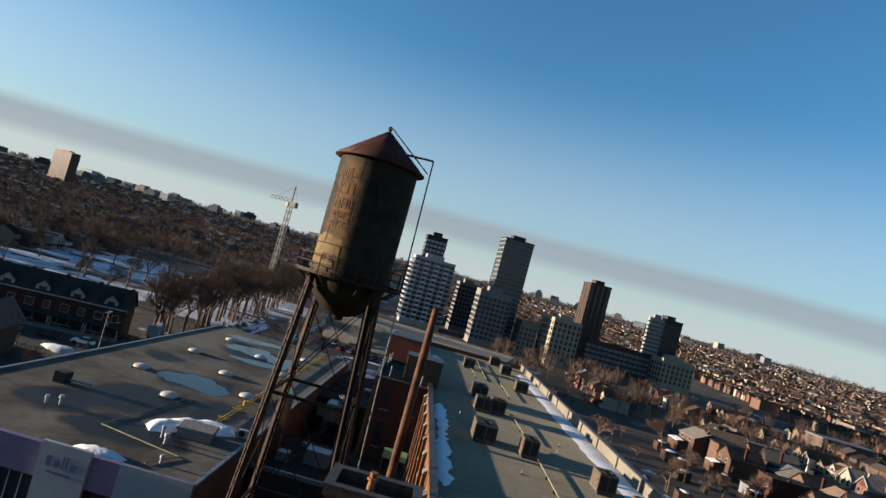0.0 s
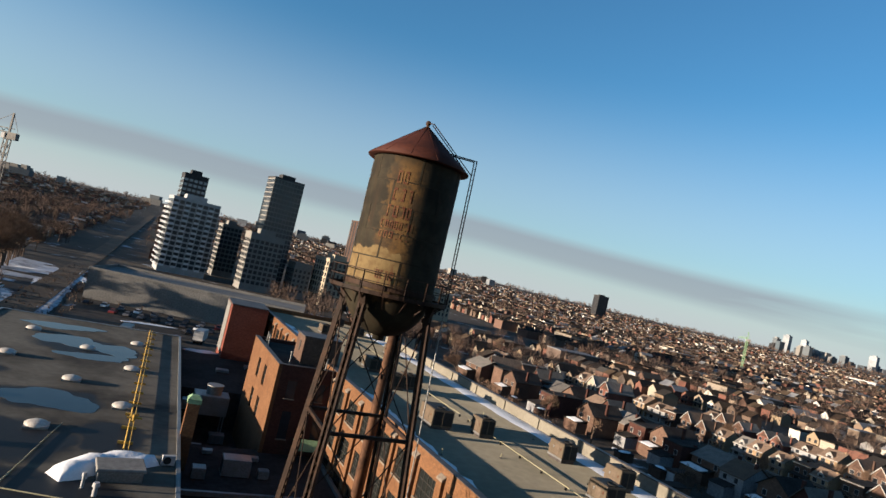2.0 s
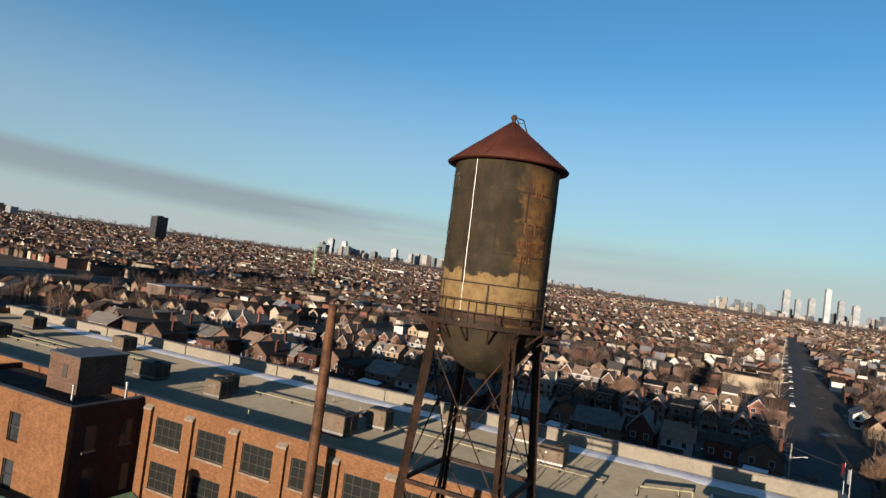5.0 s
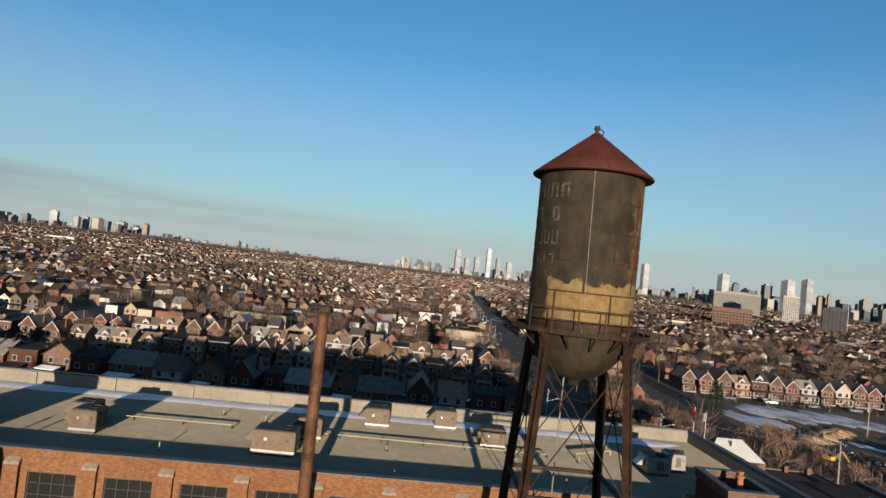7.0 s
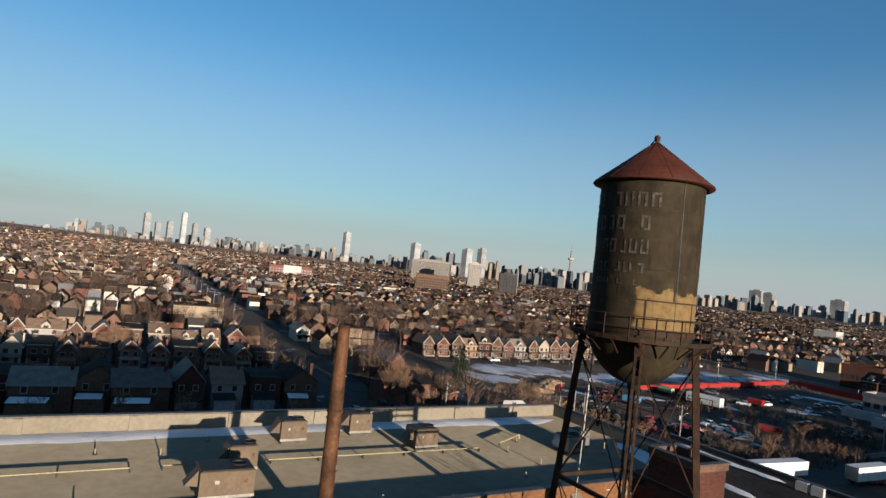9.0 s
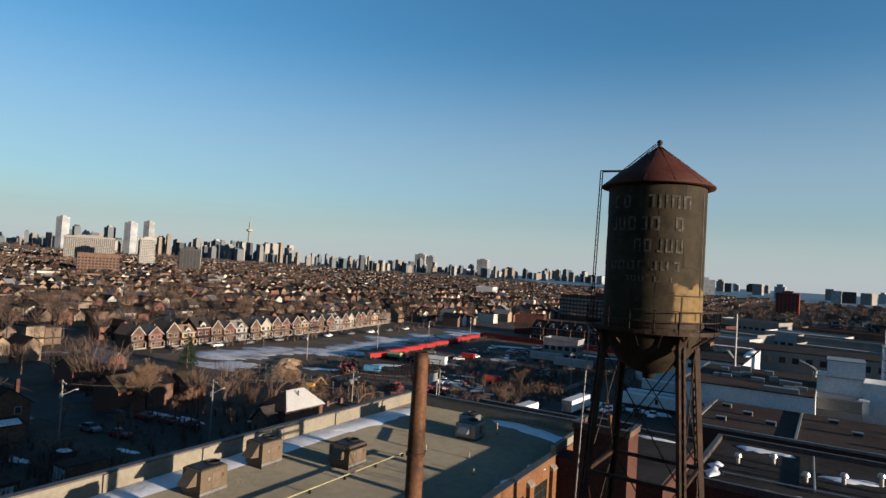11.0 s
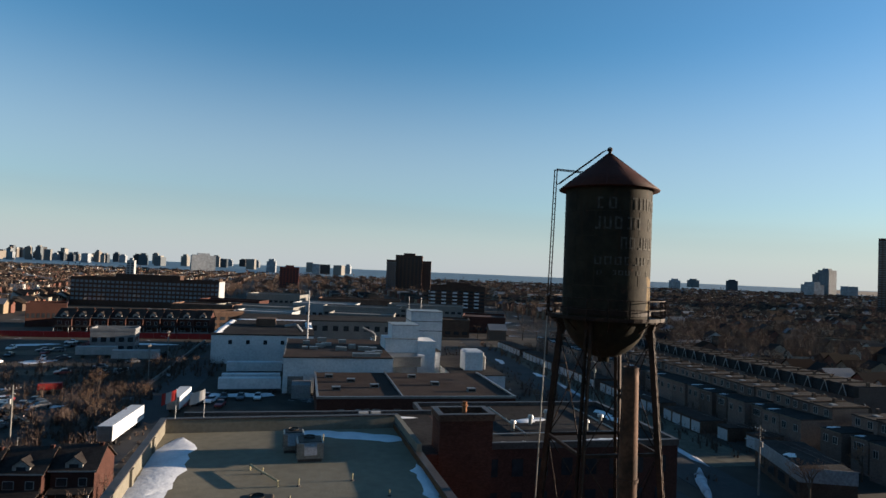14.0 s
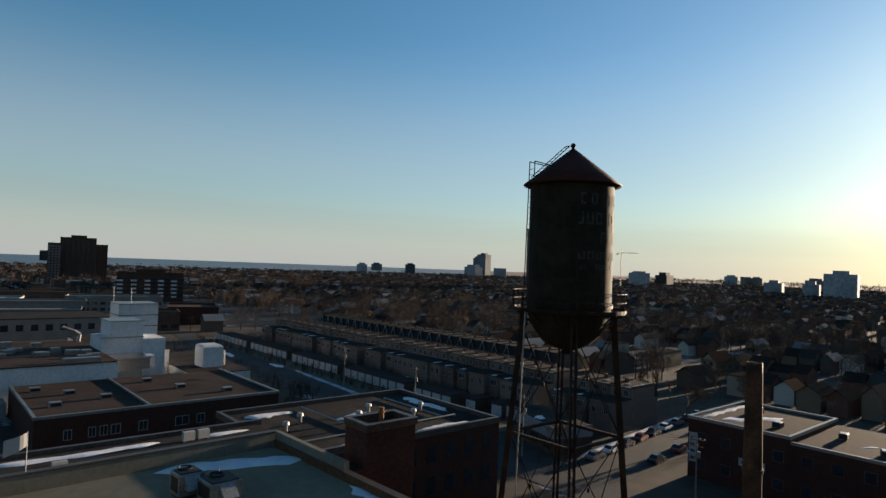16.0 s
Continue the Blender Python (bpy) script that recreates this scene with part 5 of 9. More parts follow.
for i in range(4):
    (ax, ay), (bx, by) = corners[i], corners[(i + 1) % 4]
    for z in levels[1:4]:
        part("strut", G().bar(leg_at(ax, ay, z), leg_at(bx, by, z), 0.16, 0.2), M_STEEL, tower)
    for z0, z1 in zip(levels, levels[1:]):
        for (px, py), (qx, qy) in (((ax, ay), (bx, by)), ((bx, by), (ax, ay))):
            part("brace_rod", G().cyl(leg_at(px, py, z0), leg_at(qx, qy, z1), 0.035, n=6), M_STEEL, tower)
        o0 = (leg_at(ax, ay, z0) + leg_at(bx, by, z0) + leg_at(ax, ay, z1) + leg_at(bx, by, z1)) / 4
        part("turnbuckle", G().cyl(o0 - Vector((0, 0, 0.14)), o0 + Vector((0, 0, 0.14)), 0.09, n=8), M_STEEL, tower)
# ladder with its bracket over the eave, on the +x side
ladder = part("ladder", G().cyl((3.62, -0.62, 31.2), (3.42, -0.62, 40.35), 0.035, n=6).cyl((3.62, -0.22, 31.2), (3.42, -0.22, 40.35), 0.035, n=6)
              .cyl((3.42, -0.62, 40.35), (1.65, -0.62, 40.3), 0.035, n=6).cyl((3.42, -0.22, 40.35), (1.65, -0.22, 40.3), 0.035, n=6), M_STEEL, tower, "steel ladder with a bent hand rail over the eave")
for k in range(26):
    z = 31.5 + k * 0.335
    x = 3.62 - 0.2 * (z - 31.2) / 9.15
    part("rung", G().cyl((x, -0.62, z), (x, -0.22, z), 0.016, n=6), M_STEEL, ladder)
rl = part("roof_ladder", G().cyl((3.25, -0.62, TT + 0.22), (0.25, -0.42, TT + 2.55), 0.03, n=6).cyl((3.25, -0.22, TT + 0.22), (0.25, -0.1, TT + 2.55), 0.03, n=6).cyl((0.25, -0.42, TT + 2.55), (0.0, -0.1, TT + 2.6), 0.03, n=6), M_STEEL, tower)
for k in range(9):
    u = (k + 0.5) / 9
    part("rung", G().cyl((3.25 - 3 * u, -0.62 + 0.2 * u, TT + 0.22 + 2.33 * u), (3.25 - 3 * u, -0.22 + 0.12 * u, TT + 0.22 + 2.33 * u), 0.015, n=6), M_STEEL, rl)
part("riser_pipe", G().cyl((4.5, -0.4, 5), (3.66, -0.4, 31.2), 0.045, n=8), M_GALV, tower, "thin pale galvanised pipe down the tower")
# drip cable down the shell
part("cable", G().cyl((TR * math.cos(radians(168)) * 1.01, TR * math.sin(radians(168)) * 1.01, TT - 0.1), (TR * math.cos(radians(170)) * 1.01, TR * math.sin(radians(170)) * 1.01, DZ + 0.1), 0.011, n=5), M_GALV, tower, "thin pale cable")


def painted_bars(az, zs, span, mat, rng, worn):
    """Weathered old signwriting, too far gone to read: letter-sized plain bars bent round the shell."""
    g = G()
    for z, h, count, wide in zs:
        total = wide
        step = total / count
        for i in range(count):
            if rng.random() < worn:
                continue
            a0 = az - total / 2 + step * i + step * 0.12
            a1 = a0 + step * 0.70
            wd = a1 - a0
            bars = [(a0, a0 + wd * 0.26, 0.0, 1.0), (a1 - wd * 0.26, a1, 0.0, 1.0), (a0 + wd * 0.3, a1 - wd * 0.3, 0.84, 1.0), (a0 + wd * 0.3, a1 - wd * 0.3, 0.0, 0.16)]
            for b0, b1, c0, c1 in bars:
                if rng.random() < worn * 0.8 + 0.12:
                    continue
                k = len(g.v)
                for j in range(2):
                    a = radians(b0 + (b1 - b0) * j)
                    for r, zz in ((TR + 0.024, z + h * c0), (TR + 0.024, z + h * c1)):
                        g.v.append((r * math.cos(a), r * math.sin(a), zz))
                g.f += [(k, k + 2, k + 3, k + 1)]
    part("painted_sign", g, mat, tower, "rows of worn painted sign bars", kind="stuff")


rng = random.Random(21)
painted_bars(241, ((37.55, 0.72, 3, 24), (36.55, 0.72, 3, 26), (35.6, 0.68, 4, 32), (34.95, 0.46, 7, 40), (34.4, 0.40, 6, 40), (32.1, 0.5, 4, 24)), 0, M_LETTER, rng, 0.08)
painted_bars(90, ((37.8, 0.70, 8, 112), (36.6, 0.74, 7, 94), (35.45, 0.70, 8, 94), (34.5, 0.48, 7, 88), (33.9, 0.28, 9, 80)), 0, M_LETTERW, rng, 0.16)

# ---- streets and open ground ----
road("road", [(80, 3), (110, 9), (170, 14), (230, 10), (450, -1), (1050, -32)], 9.5, "asphalt side street running away between houses")
road("road", [(-57, 260), (-56, 20), (-58, -60), (-66, -190), (-90, -420)], 10, "asphalt street beside the industrial site")
road("road", [(-60, 4), (-110, -2), (-300, -16)], 11, "wide asphalt street", z=0.055)
road("road", [(127, 420), (127, -15), (130, -30)], 8, "asphalt residential street", z=0.06)
road("road", [(40, -190), (46, -20), (30, -6), (-48, -8)], 10, "asphalt yard lane beside the factory", z=0.058)
road("railway", [(-50, 150), (-62, 620), (-75, 1500)], 9, "railway bed with grey ballast", z=0.3, mat=M_DIRT)
single("parking_lot", G().prism([(52, -40), (128, -52), (134, -196), (58, -196)], -0.2, 0.08), M_LOT, "worn asphalt vehicle lot", kind="structure")
single("bare_lot", G().prism([(128, -40), (172, -44), (176, -232), (134, -210)], -0.2, 0.075), M_DIRT, "bare dirt building lot", kind="structure")
rng = random.Random(8)
g = G()
for k in range(26):
    y = -48 - k * 7
    blob(g, rng.uniform(140, 160), y, 0.03, rng.uniform(7, 13), rng.uniform(4, 7), 0.4, rng)
single("snow_field", g, M_SNOWDULL, "thin old snow covering the building lot", "snow", smooth=True)
for k in range(5):
    single("sand_heap", blob(G(), 118 + k * 5, -50 - 6 * k, 0, rng.uniform(3, 5.5), rng.uniform(2.4, 4), rng.uniform(0.6, 1.2), rng, 26, 0.55), M_SAND, "heap of sandy earth on the building lot", "earth heap", "sand heaps", smooth=True)
g = G()
for k in range(60):
    blob(g, rng.uniform(-170, -66), rng.uniform(205, 330), 0.02, rng.uniform(8, 20), rng.uniform(6, 14), 0.25, rng)
single("snow_field", g, M_SNOWDULL, "trodden snow-covered park field", "snow", smooth=True)
for line, width, height in (([(-50, 250), (-47, 190), (-44.5, 160)], 4.0, 0.25), ([(-61.4, -24), (-63.4, -60), (-67, -110)], 1.6, 0.25), ([(-43.5, 120), (-46, 215), (-52, 330)], 3.2, 0.25), ([(-50, -8), (-54, -16), (-59, -24)], 1.8, 0.7), ([(-68, -3.6), (-90, -6.4), (-115, -9.2)], 1.1, 0.5)):
    single("snow_bank", ribbon(G(), line, width, 0.05, height, rng, 2.2, 0.3), M_SNOWDULL, "ploughed snow bank along the street edge", "snow", "snow banks", smooth=True)
single("snow_bank", ribbon(G(), [(40, -88), (30, -87.5), (18, -88)], 2.5, 0.06, 0.8, rng), M_SNOW, "ploughed snow bank before the loading doors", "snow", smooth=True)
# lake sheet, far edge raised to meet the horizon seen from the camera
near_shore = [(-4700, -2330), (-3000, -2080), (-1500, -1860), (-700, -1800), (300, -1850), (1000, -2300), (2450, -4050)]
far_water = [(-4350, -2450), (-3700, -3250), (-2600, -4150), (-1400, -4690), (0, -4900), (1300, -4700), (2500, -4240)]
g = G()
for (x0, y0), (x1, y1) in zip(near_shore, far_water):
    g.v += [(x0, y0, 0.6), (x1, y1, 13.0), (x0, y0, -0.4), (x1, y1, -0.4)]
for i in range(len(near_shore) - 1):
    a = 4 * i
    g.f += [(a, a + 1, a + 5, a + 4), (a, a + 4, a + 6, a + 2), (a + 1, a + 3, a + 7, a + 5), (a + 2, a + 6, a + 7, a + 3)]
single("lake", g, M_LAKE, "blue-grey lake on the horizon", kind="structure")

# ---- houses ----
def house(name, label, wall, roof_mat, w=6.2, d=11.5, eave=5.6, rise=3.2, style="gable", trim=None, gable_mat=None):
    """A brick house facing -y, with porch, windows, door and chimney."""
    trim = trim or M_WOODWHITE
    t = thing(name, label, "house", "houses of the neighbourhood", pose(0, 0, 0))
    g = G().box(-w / 2, 0, 0, w / 2, d, eave)
    if style == "gable":
        g.gable(-w / 2, 0.01, w / 2, d - 0.01, eave, rise)
        part("house_body", g, wall, t)
        part("roof", G().roof(-w / 2, 0, w / 2, d, eave, rise, 0.45), roof_mat, t)
        part("gable_trim", G().add([(-w * 0.30, -0.05, eave + 0.25), (w * 0.30, -0.05, eave + 0.25), (0, -0.05, eave + rise * 0.8), (-w * 0.30, 0.02, eave + 0.25), (w * 0.30, 0.02, eave + 0.25), (0, 0.02, eave + rise * 0.8)], [(0, 1, 2), (3, 5, 4), (0, 3, 4, 1), (1, 4, 5, 2), (2, 5, 3, 0)]), gable_mat or M_BROWNWALL, t)
    elif style == "cross":
        part("house_body", g.gable(-w / 2, 0.02, w / 2, d - 0.02, eave, rise, "x"), wall, t)
        part("roof", G().roof(-w / 2, 0, w / 2, d, eave, rise, 0.4, "x"), roof_mat, t)
        dm = part("dormer", G().box(-1.3, 0.4, eave - 0.2, 1.3, 4, eave + 1.3).gable(-1.3, 0.4, 1.3, 4.2, eave + 1.3, 1.2), trim, t)
        part("dormer_roof", G().roof(-1.3, 0.4, 1.3, 4.4, eave + 1.3, 1.2, 0.25), roof_mat, dm)
        part("pane", G().box(-0.7, 0.36, eave + 0.15, 0.7, 0.39, eave + 1.1), M_WINDARK, dm)
    else:
        part("house_body", g, wall, t)
        part("roof", G().box(-w / 2 - 0.3, -0.3, eave, w / 2 + 0.3, d + 0.2, eave + 0.35), roof_mat, t)
    if style != "flat":
        ch = part("chimney", G().box(w / 2 - 0.8, d * 0.45, eave - 0.5, w / 2 - 0.2, d * 0.45 + 0.7, eave + rise + 0.5), wall, t)
    if style == "gable":
        part("bargeboard", G().bar((-w / 2 - 0.45, -0.47, eave - 0.25), (0, -0.47, eave + rise + 0.02), 0.06, 0.3).bar((0, -0.47, eave + rise + 0.02), (w / 2 + 0.45, -0.47, eave - 0.25), 0.06, 0.3), trim, t)
    else:
        part("fascia", G().box(-w / 2 - 0.36, -0.42, eave - 0.2, w / 2 + 0.36, -0.36, eave + 0.08), trim, t)
    part("porch_rail", G().box(-w / 2 + 0.1, -1.93, 1.35, w * 0.15, -1.87, 1.45).box(-w / 2 + 0.1, -1.92, 0.62, -w / 2 + 0.2, -1.88, 1.4).box(-w * 0.2, -1.92, 0.62, -w * 0.18, -1.88, 1.4), trim, t)
    part("porch_roof", G().add([(-w / 2, -2.0, 2.6), (w / 2, -2.0, 2.6), (w / 2, 0, 3.2), (-w / 2, 0, 3.2), (-w / 2, -2.0, 2.8), (w / 2, -2.0, 2.8), (w / 2, 0, 3.4), (-w / 2, 0, 3.4)], [(0, 3, 2, 1), (4, 5, 6, 7), (0, 1, 5, 4), (1, 2, 6, 5), (2, 3, 7, 6), (3, 0, 4, 7)]), roof_mat, t)
    for x in (-w / 2 + 0.25, w / 2 - 0.25):
        part("porch_post", G().box(x - 0.12, -1.95, 0.6, x + 0.12, -1.7, 2.62), trim, t)
    part("porch_floor", G().box(-w / 2, -2.0, 0, w / 2, 0, 0.6), M_CONC, t)
    for x, z, ww, hh in ((-w * 0.24, 3.7, 1.5, 1.4), (w * 0.24, 3.7, 1.1, 1.4), (-w * 0.2, 1.1, 1.9, 1.4)):
        wi = part("window", G().box(x - ww / 2 - 0.1, -0.06, z - 0.1, x + ww / 2 + 0.1, -0.003, z + hh + 0.1), trim, t)
        part("pane", G().box(x - ww / 2, -0.08, z, x + ww / 2, -0.062, z + hh), M_WINDARK, wi)
    part("door", G().box(w * 0.2, -0.05, 0.6, w * 0.2 + 0.95, -0.002, 2.65), M_BROWNWALL, t)
    return t


M_SHINGLE = surface("grey_shingles", [(0.085, 0.079, 0.072), (0.15, 0.138, 0.122)], 0.92, scale=2, rand=0.3, bump=0.3)
M_SHINGLEBR = surface("brown_shingles", [(0.085, 0.06, 0.045), (0.14, 0.10, 0.07)], 0.92, scale=2, rand=0.3, bump=0.3)
M_SIDING = surface("cream_siding", [(0.19, 0.165, 0.13), (0.25, 0.225, 0.18)], 0.75, scale=0.7, rand=0.15, dirt=0.1)
M_SIDINGGR = surface("grey_siding", [(0.13, 0.13, 0.135), (0.20, 0.20, 0.20)], 0.8, scale=0.7, rand=0.2)
M_BRICKHOUSE = brickwork("house_red_brick", [(0.10, 0.045, 0.034), (0.14, 0.062, 0.046)], (0.9, 0.9, 0.9), rand=0.25)
M_BRICKBUFF = brickwork("house_buff_brick", [(0.21, 0.145, 0.088), (0.27, 0.195, 0.12)], (0.9, 0.9, 0.9), rand=0.2)
M_BRICKTAN = brickwork("terrace_brick", [(0.100, 0.074, 0.063), (0.138, 0.104, 0.088)], (0.95, 0.95, 0.95), rand=0.35)
protos = [
    house("house", "red brick house with white-trimmed front gable and porch", M_BRICKHOUSE, M_SHINGLE),
    house("house", "cream-sided house with steep front gable and porch", M_SIDING, M_SHINGLE, 6.0, 11, 5.7, 3.4, gable_mat=M_SIDING),
    house("house", "buff brick house with a dormer and brown shingle roof", M_BRICKBUFF, M_SHINGLEBR, 6.6, 9.5, 5.6, 3.0, "cross"),
    house("house", "flat-roofed dark brick house with a deep porch", M_BRICK_BROWN, M_ROOFDARK, 6.4, 13, 6.6, 0, "flat"),
    house("house", "brown brick house with steep gable and pale trim", M_BRICK_BROWN, M_SHINGLEBR, 5.6, 12, 5.9, 3.6),
    house("house", "grey-sided house with a dormer in the roof", M_SIDINGGR, M_SHINGLE, 6.4, 10, 5.4, 3.2, "cross"),
    house("house", "wide dark semi-detached house under one pale gable", M_BRICK_BROWN, M_SHINGLE, 10.6, 12, 5.2, 2.4, gable_mat=M_SIDINGGR),
    house("house", "wide flat-roofed dark brick double house with porch", M_BRICK_RED, M_ROOFDARK, 10.0, 13, 6.4, 0, "flat"),
    house("house", "wide grey-sided double house with brown shingle roof", M_SIDINGGR, M_SHINGLEBR, 10.4, 11, 5.2, 2.6, "cross"),
    house("house", "dark brick house with white dormer under a steep dark roof", M_BRICK_RED, M_ROOFDARK, 6.5, 10, 6.6, 3.6, "cross"),
]
rng = random.Random(77)


def put_house(k, x, y, rz, s=1.0):
    o = copy_thing(protos[k], pose(x, y, 0, 0, 0, rz) @ Matrix.Scale(s, 4))
    o.scale = (s, s, s)
    return o


# rows seen best: behind the factory, along the building lot, and the terraces to the south-west
def house_row(x, y0, y1, rz, kinds, s0=0.85, s1=1.1, g0=6.6, g1=9.4):
    y = y0
    while y < y1:
        put_house(rng.choice(kinds), x + rng.uniform(-1.8, 1.8), y, rz + rng.uniform(-2, 2), rng.uniform(s0, s1))
        y += rng.uniform(g0, g1)




def house_back(label, wall, roof_mat, w, d, eave, rise_, ext, axis="y", snowy=False):
    """A house seen from its garden: lean-to kitchen with snow on its roof, two bedroom windows, no porch."""
    t = thing("house", label, "house", "houses behind the factory", pose(0, 0, 0))
    part("house_body", G().box(-w / 2, 0, 0, w / 2, d, eave).gable(-w / 2, 0.02, w / 2, d - 0.02, eave, rise_, axis) if rise_ else G().box(-w / 2, 0, 0, w / 2, d, eave), wall, t)
    part("roof", G().roof(-w / 2, 0, w / 2, d, eave, rise_, 0.4, axis) if rise_ else G().box(-w / 2 - 0.2, -0.2, eave, w / 2 + 0.2, d + 0.2, eave + 0.3), roof_mat, t)
    part("chimney", G().box(w / 2 - 0.9, d * 0.4, eave - 0.3, w / 2 - 0.3, d * 0.4 + 0.7, eave + rise_ + 0.7), M_BRICK_RED, t)
    part("kitchen", G().box(-w / 2 + 0.2, -ext, 0, w * 0.2, 0, 2.9), M_SIDINGGR if w < 7 else wall, t)
    part("kitchen_roof", G().add([(-w / 2, -ext - 0.3, 2.85), (w * 0.22, -ext - 0.3, 2.85), (w * 0.22, 0, 3.5), (-w / 2, 0, 3.5), (-w / 2, -ext - 0.3, 3.0), (w * 0.22, -ext - 0.3, 3.0), (w * 0.22, 0, 3.65), (-w / 2, 0, 3.65)], [(0, 3, 2, 1), (4, 5, 6, 7), (0, 1, 5, 4), (1, 2, 6, 5), (2, 3, 7, 6), (3, 0, 4, 7)]), M_ROOFDARK, t)
    if snowy:
        part("snow", G().add([(-w / 2 + 0.2, -ext - 0.1, 3.0), (w * 0.12, -ext - 0.2, 3.0), (w * 0.16, -ext * 0.4, 3.42), (-w / 2 + 0.5, -ext * 0.3, 3.46), (-w / 2 + 0.2, -ext - 0.1, 3.14), (w * 0.12, -ext - 0.2, 3.12), (w * 0.16, -ext * 0.4, 3.54), (-w / 2 + 0.5, -ext * 0.3, 3.58)], [(0, 3, 2, 1), (4, 5, 6, 7), (0, 1, 5, 4), (1, 2, 6, 5), (2, 3, 7, 6), (3, 0, 4, 7)]), M_SNOW, t, "old snow on the lean-to roof")
    for x in (-w * 0.26, w * 0.22):
        wi = part("window", G().box(x - 0.55, -0.05, 3.9, x + 0.55, -0.003, 5.2), M_WOODWHITE, t)
        part("pane", G().box(x - 0.45, -0.07, 4.0, x + 0.45, -0.052, 5.1), M_WINDARK, wi)
    return t


backs = [house_back("dark brick house back with a snowy lean-to kitchen", M_BRICK_BROWN, M_ROOFDARK, 7.4, 10, 5.8, 2.8, 3.4, snowy=True),
         house_back("flat-roofed dark brick house back with lean-to", M_BRICK_RED, M_ROOFDARK, 6.4, 11, 6.4, 0, 4.2),
         house_back("grey-sided house back under a brown shingle roof", M_SIDINGGR, M_SHINGLEBR, 6.2, 9, 5.6, 2.6, 3.0, "x"),
         house_back("narrow red brick house back with a steep dark roof", M_BRICK_RED, M_SHINGLE, 5.6, 10, 6.0, 3.2, 4.6),
         house_back("wide dark brick double house back with snowy lean-to", M_BRICK_BROWN, M_SHINGLE, 10.0, 10, 5.4, 2.4, 3.6, "x", True)]
y = 24.0
for k in range(23):
    o = backs[(0, 1, 4, 3, 2, 0, 4, 1, 3, 0, 2, 4, 1)[k % 13]]
    m = pose(104.5 + rng.uniform(-2.5, 2.0), y, 0, 0, 0, -90 + rng.uniform(-2, 2))
    if k < 5:
        o = backs[k]
        o.matrix_basis = m
    else:
        o = copy_thing(o, m)
    y += rng.uniform(7.2, 9.2)


def garden_shed(x, y, rz, w, d, h):
    t = thing("garden_shed", "small dark wooden shed with snow on its flat roof", "shed", "sheds in the back gardens", pose(x, y, 0, 0, 0, rz))
    part("shed_body", G().box(-w / 2, -d / 2, 0, w / 2, d / 2, h), M_BROWNWALL, t)
    part("roof", G().add([(-w / 2 - 0.2, -d / 2 - 0.2, h), (w / 2 + 0.2, -d / 2 - 0.2, h), (w / 2 + 0.2, d / 2 + 0.2, h + 0.3), (-w / 2 - 0.2, d / 2 + 0.2, h + 0.3), (-w / 2 - 0.2, -d / 2 - 0.2, h + 0.1), (w / 2 + 0.2, -d / 2 - 0.2, h + 0.1), (w / 2 + 0.2, d / 2 + 0.2, h + 0.4), (-w / 2 - 0.2, d / 2 + 0.2, h + 0.4)], [(0, 3, 2, 1), (4, 5, 6, 7), (0, 1, 5, 4), (1, 2, 6, 5), (2, 3, 7, 6), (3, 0, 4, 7)]), M_ROOFDARK, t)
    part("snow", blob(G(), 0, 0, h + 0.2, w * 0.46, d * 0.42, 0.3, rng, 18, 0.15), M_SNOW, t, "crusted old snow", smooth=True)


for k in range(20):
    garden_shed(rng.uniform(76, 95), 24 + 9 * k + rng.uniform(-2, 2), rng.choice((0, 90, 4, 86)), rng.uniform(2.4, 4.4), rng.uniform(2.2, 3.4), rng.uniform(2.0, 2.6))
house_row(150, 22, 190, -90, (0, 2, 4, 3, 5, 4, 1, 8, 3, 0, 4), 0.72, 0.9, 5.8, 8.2)
house_row(182, 24, 190, -90, (2, 1, 4, 8, 5, 3, 0, 4), 0.72, 0.92, 6.2, 8.8)
for k, (y, kind) in enumerate(((146, 0), (163, 1), (182, 0), (205, 4))):
    copy_thing(backs[kind], pose(94 - 2 * k, y, 0, 0, 0, -90 + 2 * k))
for k in range(3):
    garden_shed(rng.uniform(58, 80), 134 + 24 * k + rng.uniform(-2, 2), rng.choice((0, 90, 5, 85)), rng.uniform(2.6, 4.6), rng.uniform(2.4, 3.6), rng.uniform(2.0, 2.8))
for k in range(26):
    y = -50 - k * 6.5
    put_house((4, 0, 4, 2, 9, 4, 0, 5, 4, 1)[k % 10], 186 + 0.03 * k * k + rng.uniform(-0.8, 0.8), y, -90, rng.uniform(0.82, 0.92))
for k in range(6):
    put_house(9, -71.5 - 6.7 * k, 138.0 - 2.05 * k, 17, 1.08)
for k in range(6):
    put_house((4, 2, 0)[k % 3], -76 - 8.4 * k, 112 - 2.5 * k, 197, 0.95)
protos[0].matrix_basis = pose(140, 196, 0, 0, 0, -90)
protos[1].matrix_basis = pose(140, 204, 0, 0, 0, -90)
protos[2].matrix_basis = pose(140, 212, 0, 0, 0, -90)
protos[3].matrix_basis = pose(106, 196, 0, 0, 0, 90)
protos[4].matrix_basis = pose(106, 204, 0, 0, 0, 90)
protos[5].matrix_basis = pose(106, 212, 0, 0, 0, 90)
protos[6].matrix_basis = pose(112, 214, 0, 0, 0, -90)
protos[7].matrix_basis = pose(112, 226, 0, 0, 0, -90)
protos[8].matrix_basis = pose(112, 238, 0, 0, 0, -90)
protos[9].matrix_basis = pose(-111.7, 125.7, 0, 0, 0, 17)

